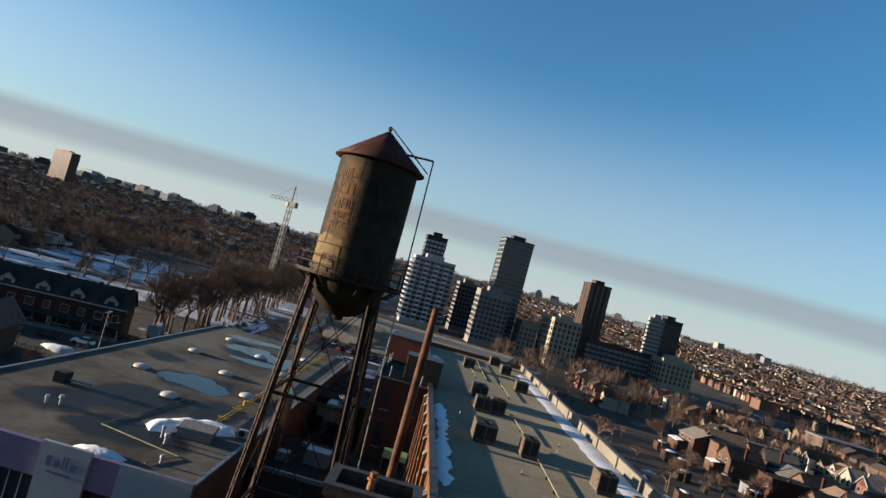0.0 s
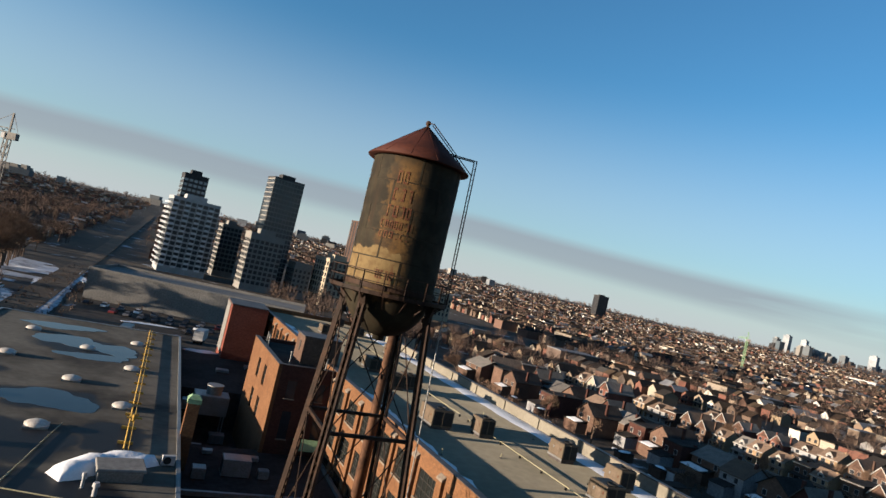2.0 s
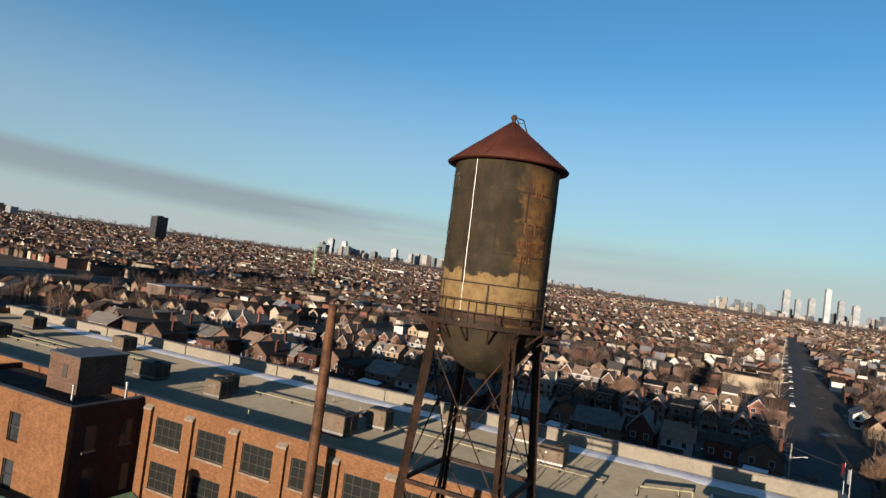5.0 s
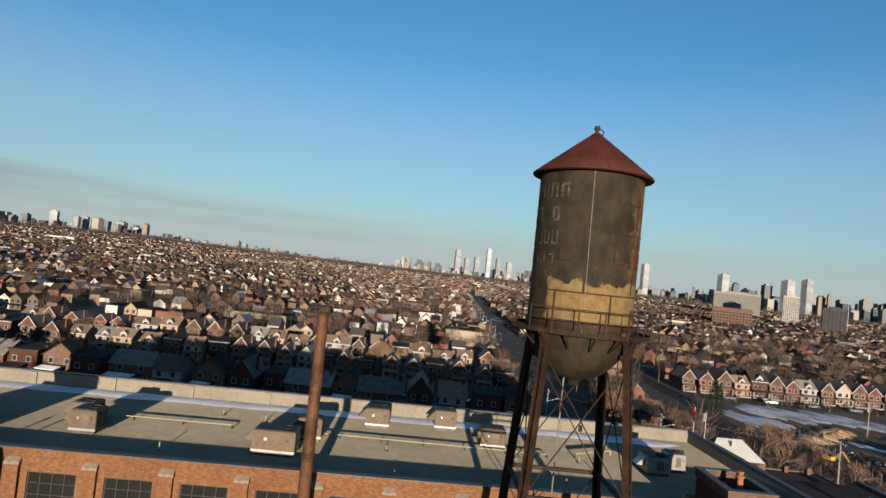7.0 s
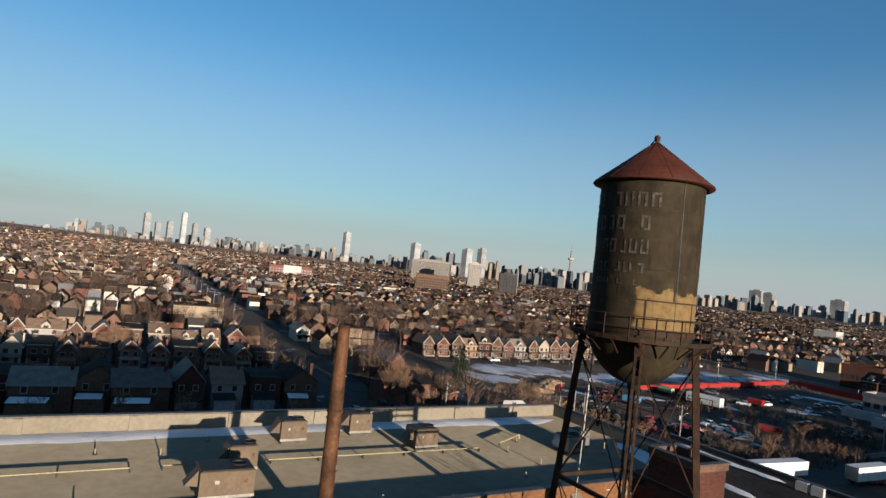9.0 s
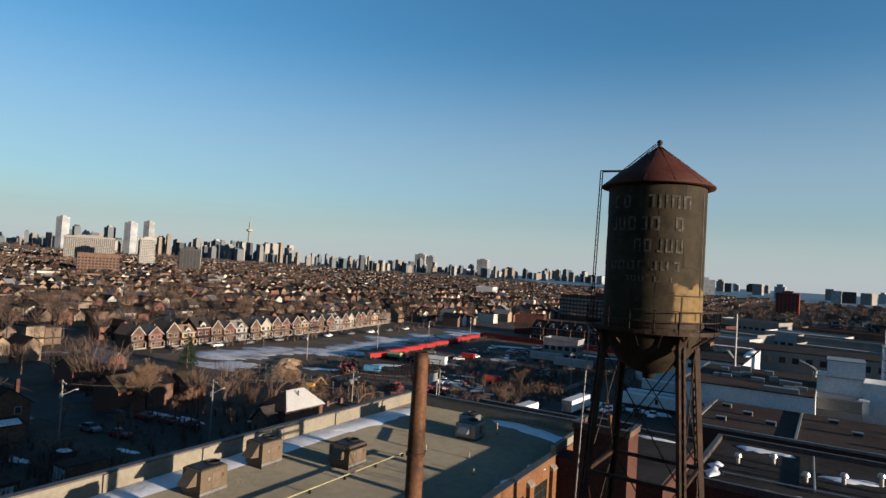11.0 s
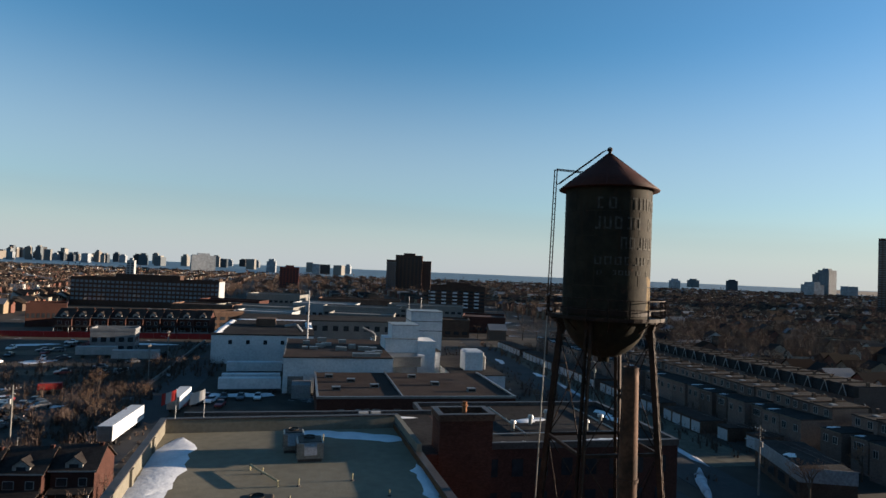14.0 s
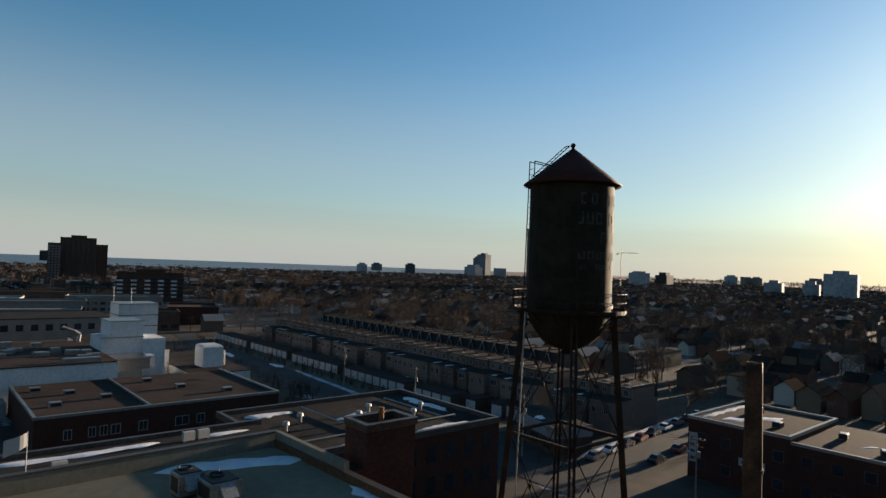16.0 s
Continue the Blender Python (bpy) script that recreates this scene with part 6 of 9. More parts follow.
# terraces of three-storey houses with garages along the lane (south-west)
def terrace_unit(deep, width, up, windows=True):
    """One house, its flat-roofed back wing along +x and its mansard front along -x."""
    t = thing("row_house", "three-storey brown brick row house with mansard front and flat-roofed back wing", "house", "terrace along the lane", pose(0, 0, 0))
    part("house_body", G().box(-18, -2.8, 0, -7.6, 2.8, 6.2).box(-16.6, -2.8, 6.2, -7.6, 2.8, 8.8), M_BRICKTAN, t)
    part("roof", G().box(-16.7, -2.8, 8.8, -7.4, 2.8, 9.0), M_ROOFDARK, t)
    part("mansard", G().add([(-18.3, -2.8, 6.2), (-16.6, -2.8, 6.2), (-16.6, -2.8, 9.0), (-17.2, -2.8, 9.0), (-18.3, 2.8, 6.2), (-16.6, 2.8, 6.2), (-16.6, 2.8, 9.0), (-17.2, 2.8, 9.0)], [(0, 1, 2, 3), (7, 6, 5, 4), (0, 3, 7, 4), (3, 2, 6, 7), (0, 4, 5, 1)]), M_ROOFDARK, t, "steep dark shingle mansard")
    d = part("dormer", G().gable(-18.6, -1.15, -16.8, 1.15, 6.3, 2.9, "x"), M_ROOFDARK, t, "steep pointed dormer")
    part("barge_board", G().bar((-18.64, -1.2, 6.35), (-18.64, 0, 9.2), 0.16).bar((-18.64, 1.2, 6.35), (-18.64, 0, 9.2), 0.16), M_WOODWHITE, d)
    part("party_wall", G().box(-16.7, 2.6, 9.0, -7.5, 2.8, 9.35), M_BRICK_BROWN, t)
    part("chimney", G().box(-13.6, -2.6, 9.0, -13.0, -1.9, 10.0), M_BRICK_BROWN, t)
    if windows:
        part("back_wing", G().box(-7.6, -2.8, 0, deep, -2.8 + width, 6.4 + up), M_BRICKTAN, t)
        part("wing_roof", G().box(-7.6, -2.8, 6.4 + up, deep + 0.15, -2.8 + width, 6.56 + up), M_ROOFDARK, t)
        part("eaves_board", G().box(deep + 0.15, -2.8, 6.3 + up, deep + 0.27, -2.8 + width, 6.52 + up), M_STONE, t)
        part("skylight", G().bev(-11.4, -0.8, 9.0, -10.2, 0.4, 9.22, 0.1), M_SIDINGGR, t)
        snow = [(-9.6, 1.6), (-12.4, 1.9), (-15.0, 1.5)] if up > 0.1 else [(-4.6, -2.2), (-2.0, -2.3), (deep - 0.4, -2.1)]
        part("snow_strip", ribbon(G(), snow, 0.8, 9.0 if up > 0.1 else 6.56 + up, 0.1, random.Random(int(width * 10)), 0.6, 0.5), M_SNOW, t, "strip of old snow")
        for x, z, ys in ((deep, 4.1, (-1.6, width - 4.2)), (-7.6, 7.0, (-1.4, 1.3))):
            for y in ys:
                w = part("window", G().box(x, y - 0.55, z, x + 0.05, y + 0.55, z + 1.45).box(x + 0.05, y - 0.05, z, x + 0.09, y + 0.05, z + 1.45), M_WOODWHITE, t)
                part("pane", G().box(x + 0.052, y - 0.45, z + 0.1, x + 0.07, y + 0.45, z + 1.35), M_WINDARK, w)
    return t


def garage_unit():
    t = thing("garage", "low brick garage with white roller door", "garage", "garages along the lane", pose(0, 0, 0))
    part("house_body", G().box(-6, -1.8, 0, 0, 1.8, 2.7), M_BRICK_BROWN, t)
    part("roof", G().box(-6.1, -1.8, 2.7, 0.15, 1.8, 2.85), M_ROOFRED, t)
    d = part("door", G().box(0.0, -1.5, 0.05, 0.06, 1.5, 2.35), M_DOORW, t, "white roller door")
    g = G()
    for k in range(1, 4):
        g.box(0.06, -1.5, 0.05 + k * 0.55, 0.08, 1.5, 0.09 + k * 0.55)
    part("door_ribs", g, M_WHITE, d)
    return t


units = [terrace_unit(0.0, 5.6, 0.2), terrace_unit(-1.6, 3.6, -0.2), terrace_unit(-0.4, 4.8, 0.0)]
far_unit, gu = terrace_unit(0, 0, 0, False), garage_unit()
units[0].matrix_basis, units[1].matrix_basis, units[2].matrix_basis = pose(-86.3, -11.8, 0), pose(-86.5, -17.4, 0), pose(-86.4, -23.0, 0)
for y0, count in ((-33.0, 13), (-109.0, 13)):
    for k in range(count):
        y = y0 - 5.6 * k
        copy_thing(units[(0, 2, 1, 0, 1, 2, 2, 0)[k % 8]], pose(-86.6 + 0.4 * math.sin(y * 0.31), y, 0, 0, 0, 1))
far_unit.matrix_basis = pose(-141, -56, 0, 0, 0, 180)
for k in range(1, 25):
    copy_thing(far_unit, pose(-141, -56 - 5.6 * k, 0, 0, 0, 180))
gu.matrix_basis = pose(-75.2, -24.5, 0)
for x, y in ((-78.6, -34.5), (-77.0, -41.5)):
    copy_thing(gu, pose(x, y, 0, 0, 0, 1))
for k in range(40):
    if k % 9 != 4:
        copy_thing(gu, pose(-75.0, -48 - 3.7 * k, 0))


# ---- bulk of the neighbourhood as joined scatter ----
rs = np.random.RandomState(4)


def scatter(name, verts, faces, xf, material, label, kind="stuff", category=""):
    """Many copies of a small template in one mesh. xf: rows of x, y, z, turn, scale x, scale y, scale z."""
    verts = np.asarray(verts, float)
    xf = xf.copy()
    xf[:, 2] += rise(xf[:, 0], xf[:, 1])
    n, k = len(xf), len(verts)
    c, s = np.cos(xf[:, 3])[:, None], np.sin(xf[:, 3])[:, None]
    vx, vy, vz = verts[None, :, 0] * xf[:, 4:5], verts[None, :, 1] * xf[:, 5:6], verts[None, :, 2] * xf[:, 6:7]
    out = np.stack((vx * c - vy * s + xf[:, 0:1], vx * s + vy * c + xf[:, 1:2], vz + xf[:, 2:3]), -1).reshape(-1, 3)
    lens = [len(f) for f in faces]
    flat = np.concatenate([np.asarray(f) for f in faces])
    loops = (flat[None, :] + (np.arange(n) * k)[:, None]).ravel()
    tot = np.tile(lens, n)
    start = np.concatenate(([0], np.cumsum(tot)[:-1]))
    me = bpy.data.meshes.new(name)
    me.vertices.add(n * k)
    me.vertices.foreach_set("co", out.astype(np.float32).ravel())
    me.loops.add(len(loops))
    me.loops.foreach_set("vertex_index", loops.astype(np.int32))
    me.polygons.add(len(tot))
    me.polygons.foreach_set("loop_start", start.astype(np.int32))
    me.update(calc_edges=True)
    me.shade_flat()
    me.materials.append(material)
    return tagged(new(name, me), label, category, "", kind)


def keep_clear(x, y):
    """Where the joined neighbourhood may not stand."""
    bad = (x > -66) & (x < 52) & (y > -250) & (y < 262)
    bad |= (x > 50) & (x < 90) & (y > -250) & (y < 250)
    bad |= (x > 30) & (x < 198) & (y > -236) & (y < -18)
    bad |= (x > -145) & (x < -40) & (y > -215) & (y < 60)
    bad |= (x > 88) & (x < 204) & (y > 22) & (y < 215)
    bad |= (x > -175) & (x < -60) & (y > 95) & (y < 340)
    bad |= (x > -185) & (x < -60) & (y > 340) & (y < 420)
    bad |= (np.abs(x + 62 + (y - 300) * 0.018) < 22) & (y > 200)
    bad |= (x > -55) & (x < 75) & (y > 215) & (y < 460)
    bad |= (np.abs(y - 16 + x * 0.046) < 11) & (x > 60) & (x < 1100)
    bad |= (x > -140) & (x < 165) & (y > -480) & (y < -225) & (np.hypot(x - 20, y + 330) < 190)
    bad |= (x > 40) & (x < 260) & (y > 340) & (y < 700)
    bad |= y < -1720 - np.abs(x) * 0.05
    bad |= (x > 500) & (y < -1700 - 0.8 * (x - 500))
    return bad


rows = []
for k in range(-34, 35):
    for off, turn in ((112, 0.0), (142, math.pi)):
        xs = off + 75 * k
        ys = np.arange(-2600, 2600, 6.7)
        rows.append(np.stack((np.full(len(ys), xs), ys, np.full(len(ys), turn)), -1))
hx = np.concatenate(rows)
hx[:, 0] += 14 * np.sin(hx[:, 1] / 310.0) * (np.hypot(hx[:, 0], hx[:, 1]) > 260)
dist = np.hypot(hx[:, 0], hx[:, 1] - 40)
ok = ~keep_clear(hx[:, 0], hx[:, 1]) & (dist < 2550) & (np.abs((hx[:, 1] + 2000) % 230 - 115) > 9)
ok &= (hx[:, 0] > -140) | (rs.rand(len(hx)) < 0.8)
ok &= rs.rand(len(hx)) < np.where(dist < 700, 0.92, np.where(dist < 1300, 0.75, 0.42))
hx, dist = hx[ok], dist[ok]
n = len(hx)
xf = np.zeros((n, 7))
xf[:, 0] = hx[:, 0] + rs.uniform(-1.5, 1.5, n)
xf[:, 1] = hx[:, 1] + rs.uniform(-0.8, 0.8, n)
xf[:, 3] = hx[:, 2] + rs.uniform(-0.04, 0.04, n)
xf[:, 4] = rs.uniform(0.8, 1.25, n)
xf[:, 5] = rs.uniform(0.72, 0.98, n) * np.where(dist > 1300, 1.4, 1.0)
xf[:, 6] = rs.uniform(0.78, 1.05, n)
style = rs.rand(n)
# house bodies: gable to the street (long along x), gable across, flat
body_v = [(-5, -3, 0), (5, -3, 0), (5, 3, 0), (-5, 3, 0), (-5, -3, 5.6), (5, -3, 5.6), (5, 3, 5.6), (-5, 3, 5.6), (-5, 0, 7.9), (5, 0, 7.9)]
body_f = [(0, 1, 5, 4), (2, 3, 7, 6), (1, 2, 6, 9, 5), (3, 0, 4, 8, 7)]
roof_v = [(-5.5, -3.5, 5.2), (5.5, -3.5, 5.2), (5.5, 0, 8.1), (-5.5, 0, 8.1), (5.5, 3.5, 5.2), (-5.5, 3.5, 5.2), (-5.5, 0, 7.85), (5.5, 0, 7.85)]
roof_f = [(0, 1, 2, 3), (3, 2, 4, 5), (0, 6, 7, 1), (6, 5, 4, 7), (0, 3, 5, 6), (1, 7, 4, 2)]
cross_v = [(y * 1.35, x * 0.62, z) for x, y, z in body_v]
crossr_v = [(y * 1.35, x * 0.62, z) for x, y, z in roof_v]
flat_v = [(-6, -3, 0), (6, -3, 0), (6, 3, 0), (-6, 3, 0), (-6, -3, 6.4), (6, -3, 6.4), (6, 3, 6.4), (-6, 3, 6.4)]
flat_f = [(0, 1, 5, 4), (2, 3, 7, 6), (1, 2, 6, 5), (3, 0, 4, 7)]
flatr_v = [(-6.2, -3.1, 6.4), (6.2, -3.1, 6.4), (6.2, 3.1, 6.4), (-6.2, 3.1, 6.4), (-6.2, -3.1, 6.75), (6.2, -3.1, 6.75), (6.2, 3.1, 6.75), (-6.2, 3.1, 6.75)]
flatr_f = [(4, 5, 6, 7), (0, 1, 5, 4), (1, 2, 6, 5), (2, 3, 7, 6), (3, 0, 4, 7), (0, 3, 2, 1)]
porch_v = [(5, -2.8, 2.4), (7, -2.8, 2.4), (7, 2.8, 2.4), (5, 2.8, 2.4), (5, -2.8, 3.1), (7, -2.8, 2.6), (7, 2.8, 2.6), (5, 2.8, 3.1)]
porch_f = [(0, 3, 2, 1), (4, 5, 6, 7), (0, 1, 5, 4), (1, 2, 6, 5), (2, 3, 7, 6)]
for sel, bv, bf, rv, rf, what in ((style < 0.42, body_v, body_f, roof_v, roof_f, "front-gabled"), ((style >= 0.42) & (style < 0.8), cross_v, body_f, crossr_v, roof_f, "side-gabled"), (style >= 0.8, flat_v, flat_f, flatr_v, flatr_f, "flat-roofed")):
    scatter("neighbourhood_walls", bv, bf, xf[sel], M_HOUSEWALL, f"brick and siding walls of many {what} houses")
    scatter("neighbourhood_roofs", rv, rf, xf[sel], M_HOUSEROOF, f"shingle roofs of many {what} houses")
near = dist < 900
scatter("neighbourhood_porches", porch_v, porch_f, xf[near], M_HOUSEROOF, "porch roofs of many houses")
win_v, win_f = [], []
for y, z, w in ((-1.5, 3.7, 1.1), (1.4, 3.7, 1.3), (-1.3, 1.0, 1.5), (1.6, 0.9, 0.9)):
    k = len(win_v)
    win_v += [(5.04, y - w / 2, z), (5.04, y + w / 2, z), (5.04, y + w / 2, z + 1.3), (5.04, y - w / 2, z + 1.3)]
    win_f.append((k, k + 1, k + 2, k + 3))
gab = near & (style < 0.42)
scatter("neighbourhood_windows", win_v, win_f, xf[gab], M_WINDARK, "front windows of many houses")
trim_v = [(5.06, -1.9, 5.8), (5.06, 1.9, 5.8), (5.06, 0, 7.5)]
scatter("neighbourhood_gable_trim", trim_v, [(0, 1, 2)], xf[gab & (rs.rand(n) < 0.16)], M_SIDING, "white gable fronts of many houses")

# long low shops, schools and workshops standing among the houses
r_low = np.random.RandomState(404)
ang, rad = r_low.uniform(-0.75, 1.5, 420), np.sqrt(r_low.uniform(260.0 ** 2, 1900.0 ** 2, 420))
lx, ly = rad * np.cos(ang), 40 + rad * np.sin(ang)
free = ~keep_clear(lx, ly)
lx, ly = lx[free], ly[free]
m_low = len(lx)
low_xf = np.stack((lx, ly, np.zeros(m_low), r_low.choice((0.0, 1.571, 0.04), m_low) + r_low.uniform(-0.04, 0.04, m_low), r_low.uniform(0.9, 2.6, m_low), r_low.uniform(1.6, 3.6, m_low), r_low.uniform(0.75, 1.25, m_low)), -1)
M_LOWWALL = surface("low_block_walls", [(0.21, 0.175, 0.13), (0.10, 0.06, 0.045), (0.29, 0.27, 0.235), (0.13, 0.075, 0.05), (0.17, 0.145, 0.115), (0.085, 0.062, 0.05)], 0.85, island=True, dirt=0.2)
scatter("low_blocks", flat_v, flat_f, low_xf, M_LOWWALL, "walls of low shops and workshops among the houses")
scatter("low_block_roofs", flatr_v, flatr_f, low_xf, M_HOUSEROOF, "flat roofs of low shops and workshops")

# ---- bare trees ----
def tree_template(seed, count, spread, height, width, lo=0.3):
    r = np.random.RandomState(seed)
    v, f = [], []
    # trunk
    for a, c, ra, rc in (((0, 0, 0), (0.1, 0.05, height * 0.45), 0.22, 0.13),):
        k = len(v)
        for p, q in ((a, ra), (c, rc)):
            for j in range(4):
                t = j * math.pi / 2
                v.append((p[0] + q * math.cos(t), p[1] + q * math.sin(t), p[2]))
        f += [(k + j, k + (j + 1) % 4, k + 4 + (j + 1) % 4, k + 4 + j) for j in range(4)]
    for _ in range(count):
        # slivers that fan up and out, thickest about the middle of the crown
        t = r.uniform(0, 2 * math.pi)
        h0 = height * r.uniform(lo, 0.75)
        r0 = spread * r.uniform(0.0, 0.75) * (0.3 + (h0 / height))
        ln = height * r.uniform(0.10, 0.32)
        tilt = r.uniform(0.1, 0.9)
        p0 = np.array((r0 * math.cos(t), r0 * math.sin(t), h0))
        d = np.array((math.cos(t + r.uniform(-0.7, 0.7)) * math.sin(tilt), math.sin(t + r.uniform(-0.7, 0.7)) * math.sin(tilt), math.cos(tilt)))
        side = np.cross(d, r.normal(size=3))
        side *= width / (np.linalg.norm(side) + 1e-6)
        k = len(v)
        v += [tuple(p0 - side / 2), tuple(p0 + side / 2), tuple(p0 + d * ln)]
        f.append((k, k + 1, k + 2))
    return v, f


def tree_field(name, nmax, r0, r1, tmpl, label, smin, smax, seed):
    r = np.random.RandomState(seed)
    ang = r.uniform(0, 2 * math.pi, nmax)
    rad = np.sqrt(r.uniform(r0 ** 2, r1 ** 2, nmax))
    x, y = rad * np.cos(ang), 40 + rad * np.sin(ang)
    good = ~keep_clear(x, y)
    # trees stand in the back gardens and along the kerbs, not in the houses
    cell = (x - 112 + 750 * 75) % 75
    good &= ((cell > 38) & (cell < 66)) | (np.abs(cell - 15) < 9) | (r.rand(nmax) < 0.2) | (rad > 1400)
    clump = np.sin(x / 31.0 + 1.3 * np.sin(y / 47.0)) + np.sin(y / 39.0 + 1.7 * np.sin(x / 58.0)) + 0.8 * np.sin((x + y) / 95.0)
    good &= r.rand(nmax) < np.clip(0.62 + 0.42 * clump, 0.12, 1.0)
    x, y = x[good], y[good]
    m = len(x)
    s = r.uniform(smin, smax, m)
    t = np.stack((x, y, np.zeros(m), r.uniform(0, 6.28, m), s, s, s * r.uniform(0.85, 1.15, m)), -1)
    return scatter(name, *tmpl, t, M_TWIGFAR, label)


for s in range(3):
    tree_field("garden_trees", 3000, 60, 420, tree_template(30 + s, 115, 4.4, 11.5, 0.11), "bare brown winter trees among the houses", 0.6, 1.25, 100 + s)
    tree_field("garden_trees", 10500, 420, 1300, tree_template(40 + s, 36, 5.0, 11.5, 0.34), "bare brown winter trees among the houses", 0.6, 1.3, 200 + s)
    tree_field("distant_woods", 4000, 1300, 3000, tree_template(50 + s, 15, 7.5, 12, 1.7, 0.1), "distant brown bare woods", 0.7, 1.4, 300 + s)
    tree_field("distant_woods", 5000, 3000, 4800, tree_template(60 + s, 12, 11, 13, 3.0, 0.1), "distant brown bare woods on the horizon", 0.8, 1.7, 400 + s)

def wood_patch(x0, y0, x1, y1, count, tmpl, seed, label, smin=0.8, smax=1.3):
    r = np.random.RandomState(seed)
    s_ = r.uniform(smin, smax, count)
    t = np.stack((r.uniform(x0, x1, count), r.uniform(y0, y1, count), np.zeros(count), r.uniform(0, 6.28, count), s_, s_, s_ * r.uniform(0.85, 1.15, count)), -1)
    return scatter("bare_wood", *tmpl, t, M_TWIGFAR, label)


wood_patch(-330, 330, -75, 520, 240, tree_template(71, 190, 4.8, 11.5, 0.11), 71, "brown bare park wood")
wood_patch(-700, 500, -90, 1200, 1000, tree_template(72, 70, 5.2, 10.5, 0.26), 72, "brown bare wood beyond the park")
wood_patch(-420, 180, -180, 330, 140, tree_template(73, 190, 4.8, 11, 0.11), 73, "brown bare wood beside the park")
wood_patch(30, 262, 120, 360, 42, tree_template(74, 130, 4.6, 12, 0.2), 74, "brown bare trees beyond the factory")
wood_patch(-330, -500, -150, 60, 300, tree_template(75, 200, 4.6, 9.5, 0.09), 75, "brown bare trees among western gardens", 0.6, 1.15)
wood_patch(-1000, -1000, -330, 150, 1700, tree_template(76, 90, 5.0, 9.5, 0.18), 76, "brown bare trees among western gardens", 0.6, 1.2)

# low wooded rise along the horizon
hill = G()
N = 360
for i in range(N):
    a = 2 * math.pi * i / N
    az = math.degrees(a)
    wet = 225 < az < 300
    h = 0.5 if wet else 9 + 4 * math.sin(a * 5 + 1) + 2.5 * math.sin(a * 17) + 1.5 * math.sin(a * 61)
    for r, f in ((3000, 0.0), (3700, 0.75), (4600, 1.0), (4940, 0.98)):
        x, y = r * math.cos(a), r * math.sin(a)
        hill.v.append((x, y, float(rise(x, y)) + h * f - 0.5))
for i in range(N):
    for j in range(3):
        a, c = i * 4 + j, ((i + 1) % N) * 4 + j
        hill.f.append((a, a + 1, c + 1, c))
single("wooded_rise", hill, surface("far_woods", [(0.08, 0.06, 0.045), (0.13, 0.095, 0.07), (0.17, 0.13, 0.095)], 0.95, scale=0.02), "brown wooded rise along the horizon", kind="structure")

# ---- taller buildings round about ----
def tower_block(name, label, x, y, w, d, h, rz=0.0, wall=None, glass=None, bays=8, floor_h=3.0, faces=(0, 1, 2, 3), ww=0.62, wh=0.55, balcony=False, pent=True, z0=4.0, stripe=None, top=None):
    """A slab or tower: body, penthouse, and a row of windows for each storey and side (0 is -y, 1 +x, 2 +y, 3 -x)."""
    wall, glass = wall or M_CONC, glass or M_WINDARK
    base = float(rise(x, y))
    h = max(h - base, 8.0)
    t = thing(name, label, "building", m=pose(x, y, base, 0, 0, rz))
    part("body", G().box(-w / 2, -d / 2, 0, w / 2, d / 2, h), wall, t)
    part("parapet", G().box(-w / 2 - 0.15, -d / 2 - 0.15, h, w / 2 + 0.15, -d / 2 + 0.3, h + 0.9).box(-w / 2 - 0.15, d / 2 - 0.3, h, w / 2 + 0.15, d / 2 + 0.15, h + 0.9)
         .box(-w / 2 - 0.15, -d / 2 + 0.3, h, -w / 2 + 0.3, d / 2 - 0.3, h + 0.9).box(w / 2 - 0.3, -d / 2 + 0.3, h, w / 2 + 0.15, d / 2 - 0.3, h + 0.9), top or wall, t)
    if pent:
        part("penthouse", G().box(-w * 0.22, -d * 0.25, h, w * 0.22, d * 0.25, h + 3.6), top or wall, t)
    floors = int((h - z0) / floor_h)
    for fc in faces:
        length, half = (w, d / 2) if fc in (0, 2) else (d, w / 2)
        k = max(2, int(round(bays * length / w)))
        g = G()
        for i in range(k):
            c = -length / 2 + length * (i + 0.5) / k
            a = length / k * ww / 2
            g.box(c - a, -half - 0.06, 0, c + a, -half + 0.05, floor_h * wh)
        grid = G()
        for f in range(floors):
            grid.add([(p[0], p[1], p[2] + z0 + f * floor_h) for p in g.v], g.f)
        o = part("window_grid", grid, glass, t, kind="stuff")
        o.matrix_basis = Matrix.Rotation(fc * math.pi / 2, 4, "Z")
        if balcony:
            grid = G()
            for f in range(floors):
                zf = z0 + f * floor_h
                for i in range(0, k, 2):
                    c = -length / 2 + length * (i + 0.5) / k
                    a = length / k * 0.42
                    grid.box(c - a, -half - 1.5, zf - 0.75, c + a, -half - 0.07, zf - 0.55).box(c - a, -half - 1.5, zf - 0.55, c + a, -half - 1.42, zf + 0.45)
            o = part("balcony_stack", grid, M_PLANTWHITE, t, kind="stuff")
            o.matrix_basis = Matrix.Rotation(fc * math.pi / 2, 4, "Z")
    if stripe:
        part("white_end", G().box(*stripe), M_WHITE, t, "white end panel")
    return t


